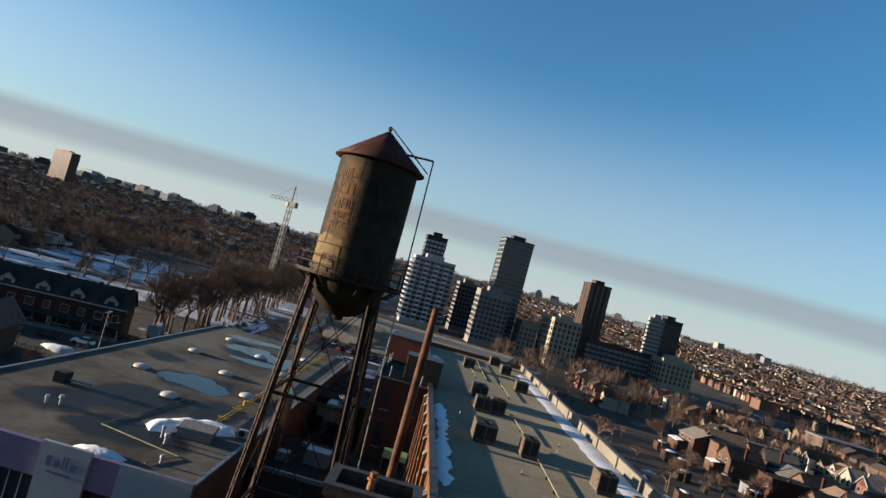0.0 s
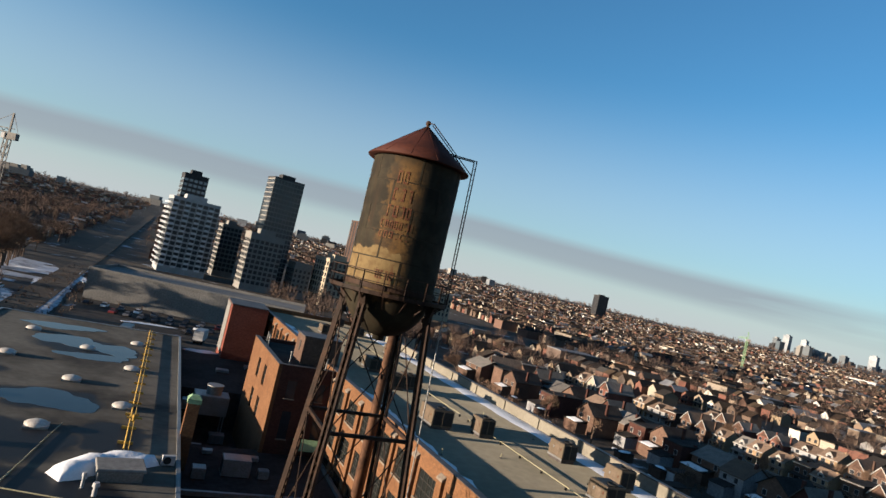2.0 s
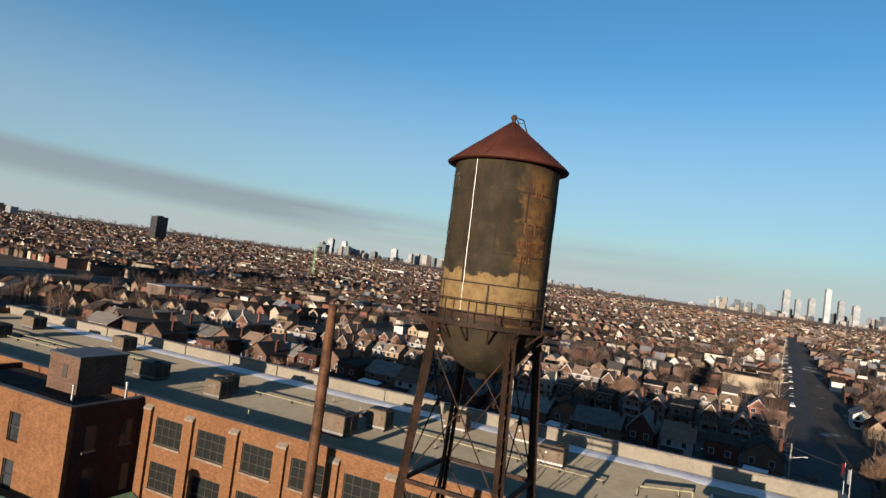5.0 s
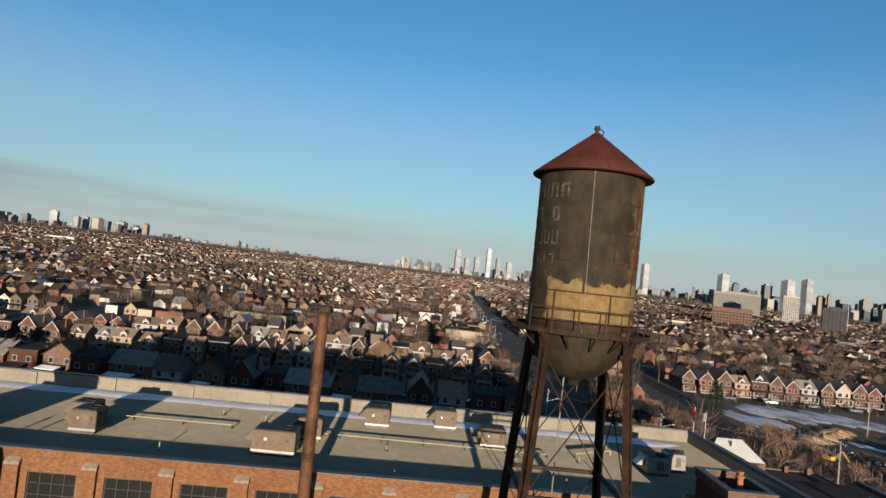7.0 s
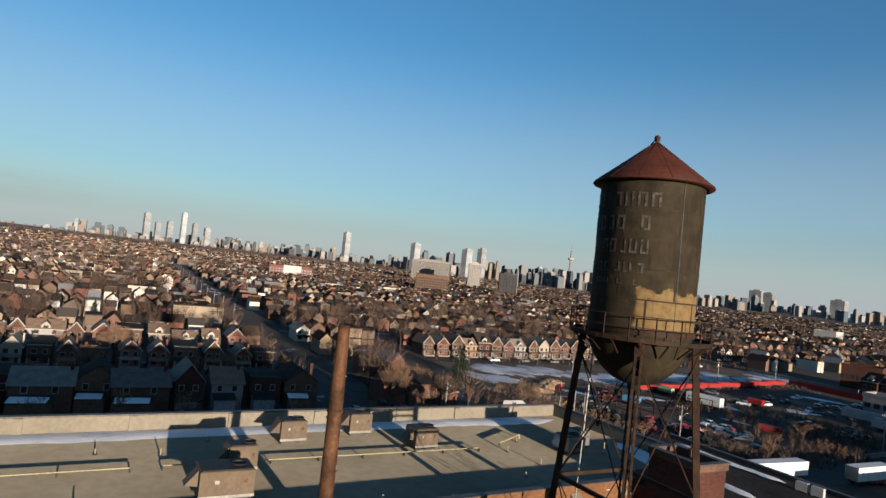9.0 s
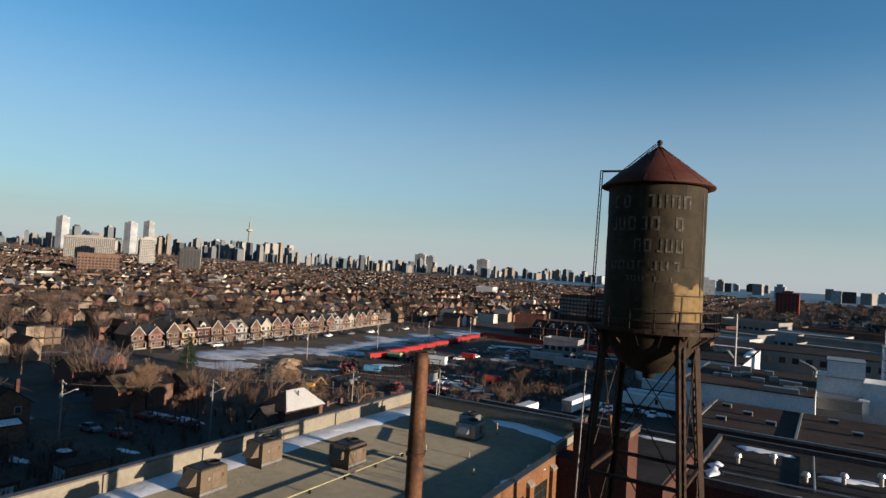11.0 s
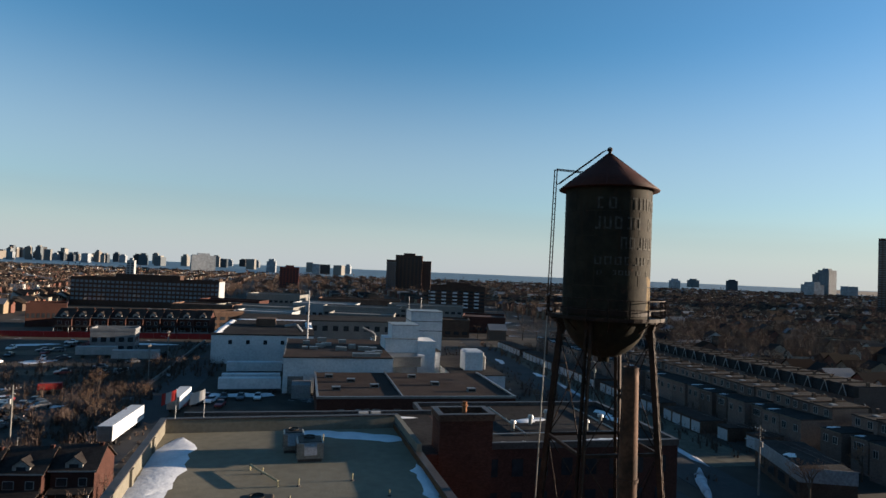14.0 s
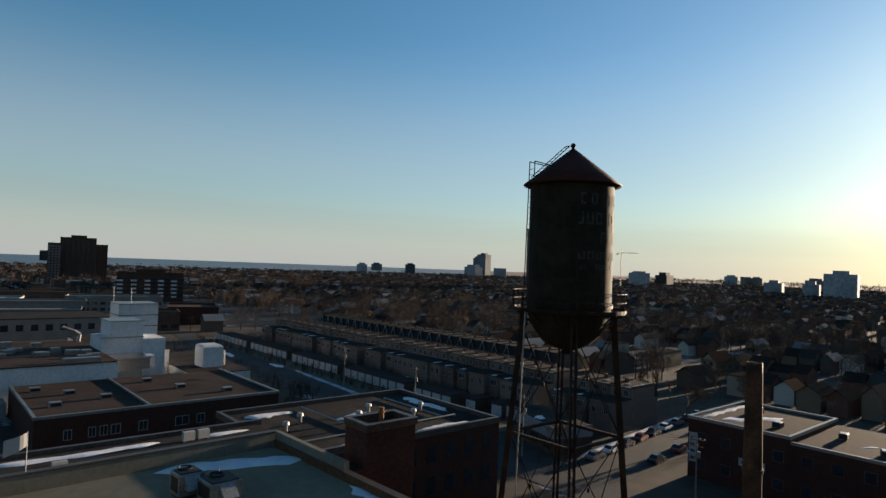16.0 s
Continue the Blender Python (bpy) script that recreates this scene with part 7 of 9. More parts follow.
tower_block("condominium_tower", "pale balconied condominium tower", -13, 404, 26, 22, 43, 8, M_WHITEWALL, M_WINDARK, 8, faces=(0, 1, 3), balcony=True, ww=0.82, wh=0.68)
tower_block("condominium_tower", "dark upper tower behind the pale condominium", -16, 424, 14, 14, 59, 8, M_DARKWALL, M_WINSKY, 5, faces=(0, 1, 3), ww=0.75)
tower_block("apartment_block", "grey glass mid-rise apartment block", 13, 444, 13, 14, 34, 8, M_CONC, M_WINDARK, 5, faces=(0, 1, 3), ww=0.78, wh=0.68)
tower_block("apartment_block", "pale mid-rise apartment block with grid windows", 29, 386, 20, 15, 33, 8, M_CONC, M_WINDARK, 7, faces=(0, 1, 3), ww=0.72, wh=0.64)
tower_block("apartment_block", "low grey concrete block beside the pale mid-rise", 54, 392, 11, 14, 21, 10, M_CONC, M_WINDARK, 4, faces=(0, 1, 3), ww=0.5, pent=False)
tower_block("condominium_tower", "dark glass condominium tower with pale bands", 37, 414, 19.5, 15, 70, 10, M_CONC, M_WINDARK, 9, faces=(0, 1, 3), ww=0.82, wh=0.74, top=M_DARKWALL)
tower_block("office_tower", "brown brick tower with dark stripes", 104, 449, 16, 13, 58, 12, M_BROWNWALL, M_WINDARK, 4, faces=(0, 1, 3), ww=0.3, wh=0.98)
tower_block("apartment_tower", "dark slab tower with white balcony end", 165, 466, 14.5, 17, 47.5, 10, M_DARKWALL, M_WINDARK, 6, faces=(0, 1, 3), ww=0.6)
tower_block("apartment_tower", "white balconied face of the slab tower", 154, 458, 10, 6, 46, 10, M_PALE, M_WINDARK, 4, faces=(0, 3), ww=0.8, wh=0.5)
tower_block("institution_block", "beige stone institutional building with tall windows", 73.6, 384.7, 18.4, 19.6, 28, 14, M_BEIGE, M_WINDARK, 6, 3.4, faces=(0, 1, 3), ww=0.48, wh=0.68)
tower_block("institution_block", "low brown link building with ribbon windows", 128, 455, 52, 16, 19, 14, M_BROWNWALL, M_WINSKY, 12, 3.6, faces=(0, 1, 3), ww=0.85, pent=False)
tower_block("institution_block", "beige stone block with arched top storey", 170, 452, 26, 18, 20, 14, M_BEIGE, M_WINDARK, 7, 3.6, faces=(0, 1, 3), ww=0.48, wh=0.68)
tower_block("apartment_tower", "dark apartment slab beyond the park", -825, 1253, 68, 18, 80, -30, M_BROWNWALL, M_WINDARK, 14, faces=(0, 1))
tower_block("warehouse", "long low grey warehouse with blank wall", -4, 243, 70, 28, 9.5, -12, M_GREYBLOCK, M_WINDARK, 12, 6, faces=(0, 3), ww=0.08, wh=0.25, pent=False)
tower_block("apartment_tower", "distant dark tower over the houses", 1086, 1431, 34, 24, 84, 0, M_DARKWALL, M_WINDARK, 8, faces=(0, 3))
tower_block("white_hall", "long bright white hall roof among houses", 1286, 814, 30, 60, 20, 0, M_WHITE, M_WINSKY, 6, 8, faces=(3,), ww=0.3, wh=0.3, pent=False)
tower_block("apartment_slab", "white apartment slab complex in the distance", 1300, -629, 30, 92, 55, -25, M_CONC, M_WINDARK, 8, faces=(3, 2, 0))
tower_block("school_building", "brown brick school building with flat roof", 766, -354, 24, 46, 26, -25, M_BRICK_BROWN, M_WINDARK, 6, 3.6, faces=(3, 2), pent=False)
tower_block("apartment_tower", "dark apartment slab with white end panel", 881, -566, 33, 30, 40, -30, M_DARKWALL, M_WINDARK, 7, faces=(3, 2, 0), stripe=(-16.7, -16.8, 0, -7.5, -16.2, 50))
tower_block("apartment_tower", "white slab tower beyond the school", 1078, -617, 20, 26, 56, -28, M_PALE, M_WINDARK, 6, faces=(3, 0))
tower_block("apartment_block", "red brick and white mid-rise block", 836, -166, 30, 58, 17, -10, M_BRICKHOUSE, M_WINSKY, 8, 3.4, faces=(3, 2), pent=False, stripe=(-15.2, -14, 0, -14.9, 10, 17.2))
# white stripe on the west end puts the low sun into its colour
tower_block("apartment_slab", "long dark balconied apartment slab, its west end painted sunlit white", 116, -388, 97, 15, 18.6, -7, M_BROWNWALL, M_WINSKY, 34, 2.9, faces=(2, 1), balcony=False, ww=0.7, stripe=(-48.7, -7.5, 0, -48.1, 7.6, 19))
tower_block("brick_warehouse", "orange-red brick corner warehouse", 130, -252, 16, 16, 10, 17, M_BRICK_RED, M_WINDARK, 8, 4, faces=(2, 3), pent=False)
tower_block("apartment_tower", "white lift tower behind the slab", 229, -790, 9, 9, 29, 0, M_WHITE, M_WINDARK, 2, faces=(2,))
tower_block("apartment_tower", "brown apartment tower with stepped top", -128, -764, 36, 30, 51, -12, M_BROWNWALL, M_WINDARK, 7, faces=(2, 1), ww=0.6)
tower_block("apartment_tower", "lower brown wing of the apartment tower with pale balconies", -104, -762, 13, 24, 44, -12, M_BROWNWALL, M_WINSKY, 4, faces=(2, 1), ww=0.6, pent=False)
tower_block("apartment_tower", "lower brown wing of the stepped apartment tower", -152, -764, 13, 24, 44, -12, M_BROWNWALL, M_WINDARK, 4, faces=(2, 1), ww=0.6, pent=False)
tower_block("apartment_block", "brown mid-rise with pale balcony bands", -114, -429, 45, 14, 20.5, -14, M_BROWNWALL, M_WINDARK, 10, 2.9, faces=(2, 1), ww=0.7, balcony=True)
tower_block("office_block", "red-clad office block with dark windows", 32, -821, 26, 20, 28, 0, M_REDWALL, M_WINDARK, 6, faces=(2,))
tower_block("white_block", "blank white square building", 364, -638, 22, 20, 13, 10, M_WHITE, M_WINDARK, 2, 6, faces=(2,), ww=0.2, pent=False)
tower_block("apartment_tower", "dark twin apartment slab", -742, -576, 54, 20, 98, -50, M_BROWNWALL, M_WINSKY, 12, faces=(2, 1, 3), ww=0.7, wh=0.35)
tower_block("apartment_tower", "dark twin apartment slab", -778, -540, 43, 20, 96, -50, M_BROWNWALL, M_WINSKY, 10, faces=(2, 1, 3), ww=0.7, wh=0.35)

# ---- buildings south and west of the factory ----
low_sw = thing("brick_workshop", "two-tier brown brick workshop with snowy flat roof", "building", m=pose(-17, 2, 0))
wpart("brick_shell", G().box(-31, -9, 0, -3.4, 11.5, 14.6), M_BRICK_RED, low_sw)
wpart("roof", G().box(-30.6, -8.6, 14.6, -3.8, 11.1, 14.75), M_ROOFDARK, low_sw)
wpart("coping", G().box(-31.1, 11.1, 14.6, -3.3, 11.6, 15.3).box(-31.1, -9.1, 14.6, -30.6, 11.1, 15.3).box(-3.8, -9.1, 14.6, -3.3, 11.1, 15.3).box(-30.6, -9.1, 14.6, -3.8, -8.6, 15.3), M_FLASH, low_sw)
for k in range(9):
    for z in (4.0, 8.0, 11.6):
        x = -29.5 + k * 2.9
        wpart("window", G().box(x, 11.5, z, x + 1.3, 11.54, z + 1.9), M_WINDARK, low_sw)
rng = random.Random(31)
for line, width in (([(-28, 9.8), (-24, 9.6), (-19, 10.0)], 1.5), ([(-15, 9.9), (-8, 10.2)], 1.3), ([(-29, 4), (-29.2, -6)], 1.5), ([(-20, -1), (-14, 0.5)], 1.6), ([(-12, -6), (-5.5, -6.4)], 1.8), ([(-5.0, 9), (-4.8, 2)], 1.1)):
    single("snow_drift", ribbon(G(), line, width, 14.73, 0.2, rng, 0.7, 0.7), M_SNOW, "patchy snow on the workshop roof", "snow", smooth=True)
for x0, y0, x1, y1 in ((-28, 6.5, -6, 7.0), (-26, 6.5, -26, -6), (-14, 7.0, -13.6, -7)):
    single("roof_pipe", G().cyl((x0, y0, 15.0), (x1, y1, 15.0), 0.1, n=8).box(x0 - 0.1, y0 - 0.1, 14.74, x0 + 0.1, y0 + 0.1, 15.0).box(x1 - 0.1, y1 - 0.1, 14.74, x1 + 0.1, y1 + 0.1, 15.0), M_GALV, "silver pipe laid across the workshop roof", "pipe", "pipes on the workshop roof")
for k in range(7):
    v = thing("roof_vent", "squat galvanised roof vent", "vent", "vents on the workshop roof", pose(-26 + k * 3.2, 2 + 3 * math.sin(k * 2.1), 14.75))
    part("stem", G().cyl((0, 0, 0), (0, 0, 0.9), 0.22, n=10), M_GALV, v)
    part("cowl", G().cyl((0, 0, 0.9), (0, 0, 1.25), 0.42, 0.3, 10), M_GALV, v)

# southern wing of the factory, behind its end parapet
wing = thing("factory_wing", "flat-roofed southern factory wing with snow strips and small condensers", "building", m=pose(10, 11, 0))
wpart("brick_shell", G().box(-3.2, 3.0, 0, 24.3, SY + 0.1, 16.4), M_BRICK_RED, wing)
wpart("roof", G().box(-2.9, 3.4, 16.4, 24.0, SY + 0.09, 16.5), M_ROOFDARK, wing)
wpart("coping", G().box(-3.3, 2.9, 16.4, 24.4, 3.4, 16.95), M_FLASH, wing)
for line, width in (([(21, 4.6), (13, 5.0), (7, 4.7)], 1.3), ([(4, 5.0), (-1.5, 4.9)], 1.1), ([(12, 12), (4, 13)], 1.2)):
    single("snow_drift", ribbon(G(), line, width, 16.48, 0.15, rng, 0.9, 0.35), M_SNOW, "strip of old snow on the wing's roof", "snow", smooth=True)
for x, y in ((3.6, 5.6), (5.0, 5.7), (16, 9), (10, 14)):
    wall_pack(x, y, 16.5, 5, 1.1)

redroof = thing("brick_workshop", "long single-storey dark red brick workshop with brown roof", "building", m=pose(-12, -85, 0))
wpart("brick_shell", G().box(-35.6, -90, 0, 8.4, -57.4, 5.6), M_BRICK_RED, redroof)
wpart("roof", G().box(-35.2, -89.6, 5.6, 8.0, -57.8, 5.75), M_ROOFRED, redroof)
wpart("coping", G().box(-35.7, -57.8, 5.6, 8.5, -57.3, 6.1).box(8.0, -90, 5.6, 8.5, -57.8, 6.1).box(-35.7, -90, 5.6, -35.2, -57.8, 6.1).box(-10.1, -89.6, 5.75, -9.7, -57.8, 6.15), M_GALV, redroof)
for x, w in ((4.0, 1.3), (0.2, 1.2), (-1.6, 1.3), (-3.4, 1.6), (-8.0, 1.6), (-14.5, 2.6), (-18.5, 1.6), (-26, 1.4)):
    wi = wpart("window", G().box(x - w, -57.4, 1.6, x, -57.35, 3.4), M_WOODWHITE, redroof)
    for a, c in ((x - w + 0.1, x - w / 2 - 0.04), (x - w / 2 + 0.04, x - 0.1)):
        part("pane", G().box(a, -57.35, 1.7, c, -57.33, 3.3), M_WINDARK, wi)
for k, (x, y) in enumerate(((4, -66), (0, -76), (-5, -69), (-20, -72), (-27, -64), (-16, -82), (5, -82))):
    t = thing("rooftop_unit", "low grey roof unit on the brown workshop roof", "air conditioner", "workshop roof units", pose(x, y, 5.75))
    part("case", G().bev(-1, -0.7, 0, 1, 0.7, 0.9), M_GALV, t)
    part("grille", G().box(-0.8, 0.7, 0.2, 0.8, 0.73, 0.7), M_RTUDARK, t)

plant = thing("white_plant", "white-painted factory complex with stepped towers and silos", "factory", m=pose(0, -140, 0))
wpart("hall", G().box(-12.4, -132, 0, 16.4, -91.2, 9.2), M_PLANTWHITE, plant)
wpart("hall_roof", G().box(-12.2, -132.2, 9.2, 16.6, -91.0, 9.5), M_ROOFRED, plant, "brown gravel roof")
wpart("roof_rail", G().bar((16.3, -91.6, 9.9), (16.3, -131, 9.9), 0.12).bar((16.3, -91.6, 10.3), (16.3, -131, 10.3), 0.08), M_GALV, plant)
wpart("loading_door", G().box(11.2, -91.2, 0.1, 15.2, -91.12, 4.4), M_GREYBLOCK, plant, "dull grey roller door")
wpart("lean_to", G().bev(9.2, -91.0, 0, 14.0, -84.6, 3.4, 0.1), M_SIDINGGR, plant)
wpart("west_hall", G().box(-30, -150, 0, -12.4, -112, 8.4), M_PLANTWHITE, plant)
wpart("west_hall_roof", G().box(-30.2, -150.2, 8.4, -12.5, -111.8, 8.7), M_ROOFDARK, plant)
wpart("low_west_hall", G().box(-45, -132, 0, -30.2, -93, 4.4), M_PLANTWHITE, plant)
wpart("low_west_roof", G().box(-45.2, -132.2, 4.4, -30.0, -92.8, 4.62), M_ROOFDARK, plant)
wpart("east_hall", G().box(8, -196, 0, 41, -140, 9.4), M_PLANTWHITE, plant)
wpart("east_hall_roof", G().box(7.8, -196.2, 9.4, 41.2, -139.8, 9.8), M_ROOFDARK, plant)
wpart("roof_house", G().box(22, -176, 9.8, 29, -168, 12.6), M_BRICK_BROWN, plant, "brown brick stair head")
for k in range(5):
    x = 12 + 5.6 * k
    wpart("window", G().box(x, -139.98, 6.4, x + 1.2, -139.93, 7.8), M_WINDARK, plant)
wpart("tower_base", G().box(-21.6, -107.9, 5.75, -12.4, -99.5, 8.4), M_GREYBLOCK, plant, "grey rendered base")
wpart("base_cap", G().box(-21.8, -107.9, 8.4, -12.2, -99.3, 8.65), M_GALV, plant)
wpart("tower_lower", G().box(-22.0, -120, 0, -12.3, -108, 12.6), M_PLANTWHITE, plant)
wpart("tower_side", G().box(-27.4, -118, 0, -22.0, -107.2, 12.2), M_PLANTWHITE, plant)
wpart("tower_middle", G().box(-22.4, -119, 12.6, -14.4, -109.4, 16.6), M_PLANTWHITE, plant)
wpart("tower_upper", G().box(-42.0, -176, 0, -29.5, -164, 17.0), M_PLANTWHITE, plant)
wpart("tower_cap", G().box(-22.2, -109.3, 12.6, -12.1, -107.8, 12.8), M_GALV, plant)
wpart("tower_cap", G().box(-22.6, -119.2, 16.6, -14.2, -109.2, 16.8), M_GALV, plant)
wpart("tower_cap", G().box(-42.2, -176.2, 17.0, -29.3, -163.8, 17.3), M_GALV, plant)
for z in (9.5, 13.2):
    wpart("band", G().box(-42.12, -176.1, z, -29.38, -163.9, z + 0.25), M_FLASH, plant)
for x, y in ((-30.2, -175), (-33.6, -166)):
    wpart("mast", G().cyl((x, y, 17.3), (x, y, 22.5), 0.12, n=6), M_WHITE, plant)
wpart("cabin", G().bev(-40.6, -107, 4.62, -35.2, -101, 10.4, 0.5), M_PLANTWHITE, plant)
for k in range(2):
    wpart("vent_pipe", G().cyl((-41.2 - 0.6 * k, -103, 4.6), (-41.2 - 0.6 * k, -103, 9.6 - k), 0.22, n=8), M_WHITE, plant)
wpart("small_tank", G().bev(-23.0, -103.2, 5.75, -20.9, -100.6, 8.9, 0.15), M_PLANTWHITE, plant)
wpart("skylight", G().bev(-9.0, -93.6, 9.5, -1.5, -92.0, 10.5, 0.15), M_GALV, plant)
wpart("back_hall", G().box(-40, -245, 0, 40, -215, 8.0), M_CONC, plant)
wpart("back_hall_roof", G().box(-40.2, -245.2, 8.0, 40.2, -214.8, 8.4), M_ROOFDARK, plant)
for k in range(16):
    wpart("window", G().box(-38 + 4.8 * k, -214.98, 3.6, -35.6 + 4.8 * k, -214.92, 6.0), M_WINDARK, plant)
wpart("duct", G().cyl((-11.4, -130, 9.4), (-11.6, -130, 11.4), 0.55, n=12).cyl((-11.6, -130, 11.4), (-10.2, -130, 12.4), 0.55, n=12).cyl((-10.2, -130, 12.4), (-7.5, -130, 13.6), 0.4, n=12), M_GALV, plant, "bent silver duct")
wpart("duct", G().cyl((12, -150, 9.8), (14, -150, 12.2), 0.6, n=12).cyl((14, -150, 12.2), (18, -150, 11.6), 0.6, n=12), M_GALV, plant)
rng = random.Random(41)
for k in range(16):
    x, y = rng.uniform(-10, 14), rng.uniform(-130, -96)
    t = thing("rooftop_unit", "grey roof machinery on the white plant", "air conditioner", "plant roof units", pose(x, y, 9.5))
    part("case", G().bev(-rng.uniform(0.6, 1.6), -0.8, 0, rng.uniform(0.6, 1.6), 0.8, rng.uniform(0.6, 1.4)), M_GALV, t)
mast = thing("light_mast", "tall thin white mast over the plant roofs", "mast", m=pose(10.2, -138.5, 0))
part("pole", G().cyl((0, 0, 0), (0, 0, 25.2), 0.35, 0.22, 10), M_WHITE, mast)
for line in ([(10, -194.5), (21, -195), (39, -194.5)], [(39.6, -142), (39.8, -160), (39.4, -192)], [(9.5, -160), (9.6, -188)]):
    single("snow_drift", ribbon(G(), line, 2.4, 9.78, 0.3, rng), M_SNOW, "snow along the plant's roof edge", "snow", smooth=True)


def box_trailer(x, y, rz, label, mat, l=13.0, wheels=True, w=2.6, h=2.7):
    t = thing("box_trailer", label, "trailer", "trailers in the yards", pose(x, y, 0.05, 0, 0, rz))
    part("box", G().bev(-l / 2, -w / 2, 1.1, l / 2, w / 2, 1.1 + h, 0.08), mat, t)
    part("underframe", G().box(-l / 2 + 0.4, -0.9, 0.75, l / 2 - 0.4, 0.9, 1.1), M_FLASH, t)
    for wx in (-l / 2 + 1.5, -l / 2 + 2.8, l / 2 - 2.2):
        for side in (-1, 1):
            part("wheel", G().cyl((wx, side * (w / 2 - 0.1), 0.5), (wx, side * (w / 2 - 0.5), 0.5), 0.5, n=14), M_RTUDARK, t)
    part("door_frame", G().box(l / 2, -w / 2 + 0.08, 1.15, l / 2 + 0.05, w / 2 - 0.08, 1.0 + h), M_GALV, t)
    return t


box_trailer(24.6, -92.6, 2, "white box trailer parked at the plant", M_PLANTWHITE, 15.5)
box_trailer(24.8, -98.8, 2, "white box trailer parked at the plant", M_PLANTWHITE, 15)
box_trailer(25.4, -119.5, 2, "white box trailer parked at the plant", M_PLANTWHITE, 16)
box_trailer(38.4, -74.5, 88, "white box truck body with snow on its roof", M_PLANTWHITE, 12)
box_trailer(44.6, -52.5, 86, "white box trailer beside bare bushes", M_PLANTWHITE, 17)
box_trailer(101, -104, 10, "white box trailer on the lot", M_PLANTWHITE, 11)
# tall dark double house beside the factory, its sunward roof slope painted white
hip = thing("hip_roofed_house", "tall dark brick house, its sunward hipped roof slope painted white", "house", m=pose(66.2, -4.8, 0))
part("house_body", G().box(-3.0, -4.4, 0, 3.4, 4.8, 8.1), M_BRICK_BROWN, hip)
roof_v = [(-3.4, -4.8, 8.0), (3.8, -4.8, 8.0), (3.8, 5.2, 8.0), (-3.4, 5.2, 8.0), (0, -2.3, 10.7), (0, 2.1, 10.7), (-3.4, -4.8, 7.85), (3.8, -4.8, 7.85), (3.8, 5.2, 7.85), (-3.4, 5.2, 7.85)]
part("roof", G().add(roof_v, [(0, 1, 4), (1, 2, 5, 4), (2, 3, 5), (3, 0, 4, 5), (6, 9, 8, 7), (6, 7, 1, 0), (7, 8, 2, 1), (8, 9, 3, 2), (9, 6, 0, 3)]), M_ROOFDARK, hip)
# white sheet stands for low sun on snow, only on the slope it strikes
part("snow_slope", G().add([(-3.5, -4.6, 8.03), (-3.5, 5.0, 8.03), (-0.08, 2.05, 10.78), (-0.08, -2.2, 10.78), (-3.3, -4.5, 7.98), (-3.3, 4.9, 7.98), (-0.02, 2.0, 10.66), (-0.02, -2.1, 10.66)], [(0, 3, 2, 1), (4, 5, 6, 7), (0, 1, 5, 4), (1, 2, 6, 5), (2, 3, 7, 6), (3, 0, 4, 7)]), M_WHITE, hip, "white sheet painting sunlit snow on one slope")
part("vent", G().cyl((-1.2, 0.2, 9.4), (-1.2, 0.2, 10.7), 0.14, n=8), M_RTUDARK, hip)
part("front_gable", G().box(-2.2, 4.8, 0, 2.2, 7.4, 6.4).gable(-2.2, 4.8, 2.2, 7.4, 6.4, 2.2), M_BRICK_BROWN, hip)
part("gable_roof", G().roof(-2.2, 4.8, 2.2, 7.4, 6.4, 2.2, 0.3), M_ROOFDARK, hip)
for x in (-1.1, 1.1):
    for z in (1.2, 4.2):
        w = part("window", G().box(x - 0.5, 7.4, z, x + 0.5, 7.45, z + 1.4), M_STONE, hip)
        part("pane", G().box(x - 0.4, 7.45, z + 0.1, x + 0.4, 7.47, z + 1.3), M_WINDARK, w)
flat = thing("flat_roofed_terrace", "long dark brick building with a brown felt roof and pale coping", "building", m=pose(65.5, -17, 0))
wpart("brick_shell", G().box(61.4, -22, 0, 69.4, -9.7, 5.4), M_BRICK_BROWN, flat)
wpart("roof", G().box(61.7, -21.7, 5.4, 69.1, -10.0, 5.52), M_ROOFRED, flat)
wpart("coping", G().box(61.3, -10.0, 5.4, 69.5, -9.65, 5.76).box(61.3, -22.05, 5.4, 69.5, -21.7, 5.76).box(61.3, -21.7, 5.4, 61.7, -10.0, 5.76).box(69.1, -21.7, 5.4, 69.5, -10.0, 5.76), M_FLASH, flat)
for k in range(4):
    w = wpart("window", G().box(61.36, -20.8 + 2.9 * k, 2.6, 61.4, -19.8 + 2.9 * k, 4.1), M_STONE, flat)
    part("pane", G().box(61.34, -20.7 + 2.9 * k, 2.7, 61.36, -19.9 + 2.9 * k, 4.0), M_WINDARK, w)
for k in range(3):
    wpart("chimney", G().box(68.2, -20.6 + 4 * k, 5.52, 68.9, -19.9 + 4 * k, 6.6), M_BRICK_BROWN, flat)
for k in range(8):
    box_trailer(122 + 1.5 * k, -102 - 12.2 * k, 84, "long low red container in a row", M_RED, 11.6, h=1.4)
box_trailer(78, -150, 4, "pale flat-roofed site trailer", M_WHITEWALL, 12)
box_trailer(64, -142, 4, "pale flat-roofed site trailer", M_WHITEWALL, 14)
tower_block("site_office", "blue-grey flat-roofed site office", 76, -163, 14, 9, 4.6, 4, M_SIDINGGR, M_WINDARK, 5, 3, faces=(2, 3), z0=1.2, pent=False)
tower_block("brick_corner_shop", "dark brick building with dormer windows", 62, -250, 40, 12, 8, 22, M_BRICK_BROWN, M_WINDARK, 10, 3, faces=(2,), z0=1.5, pent=False)

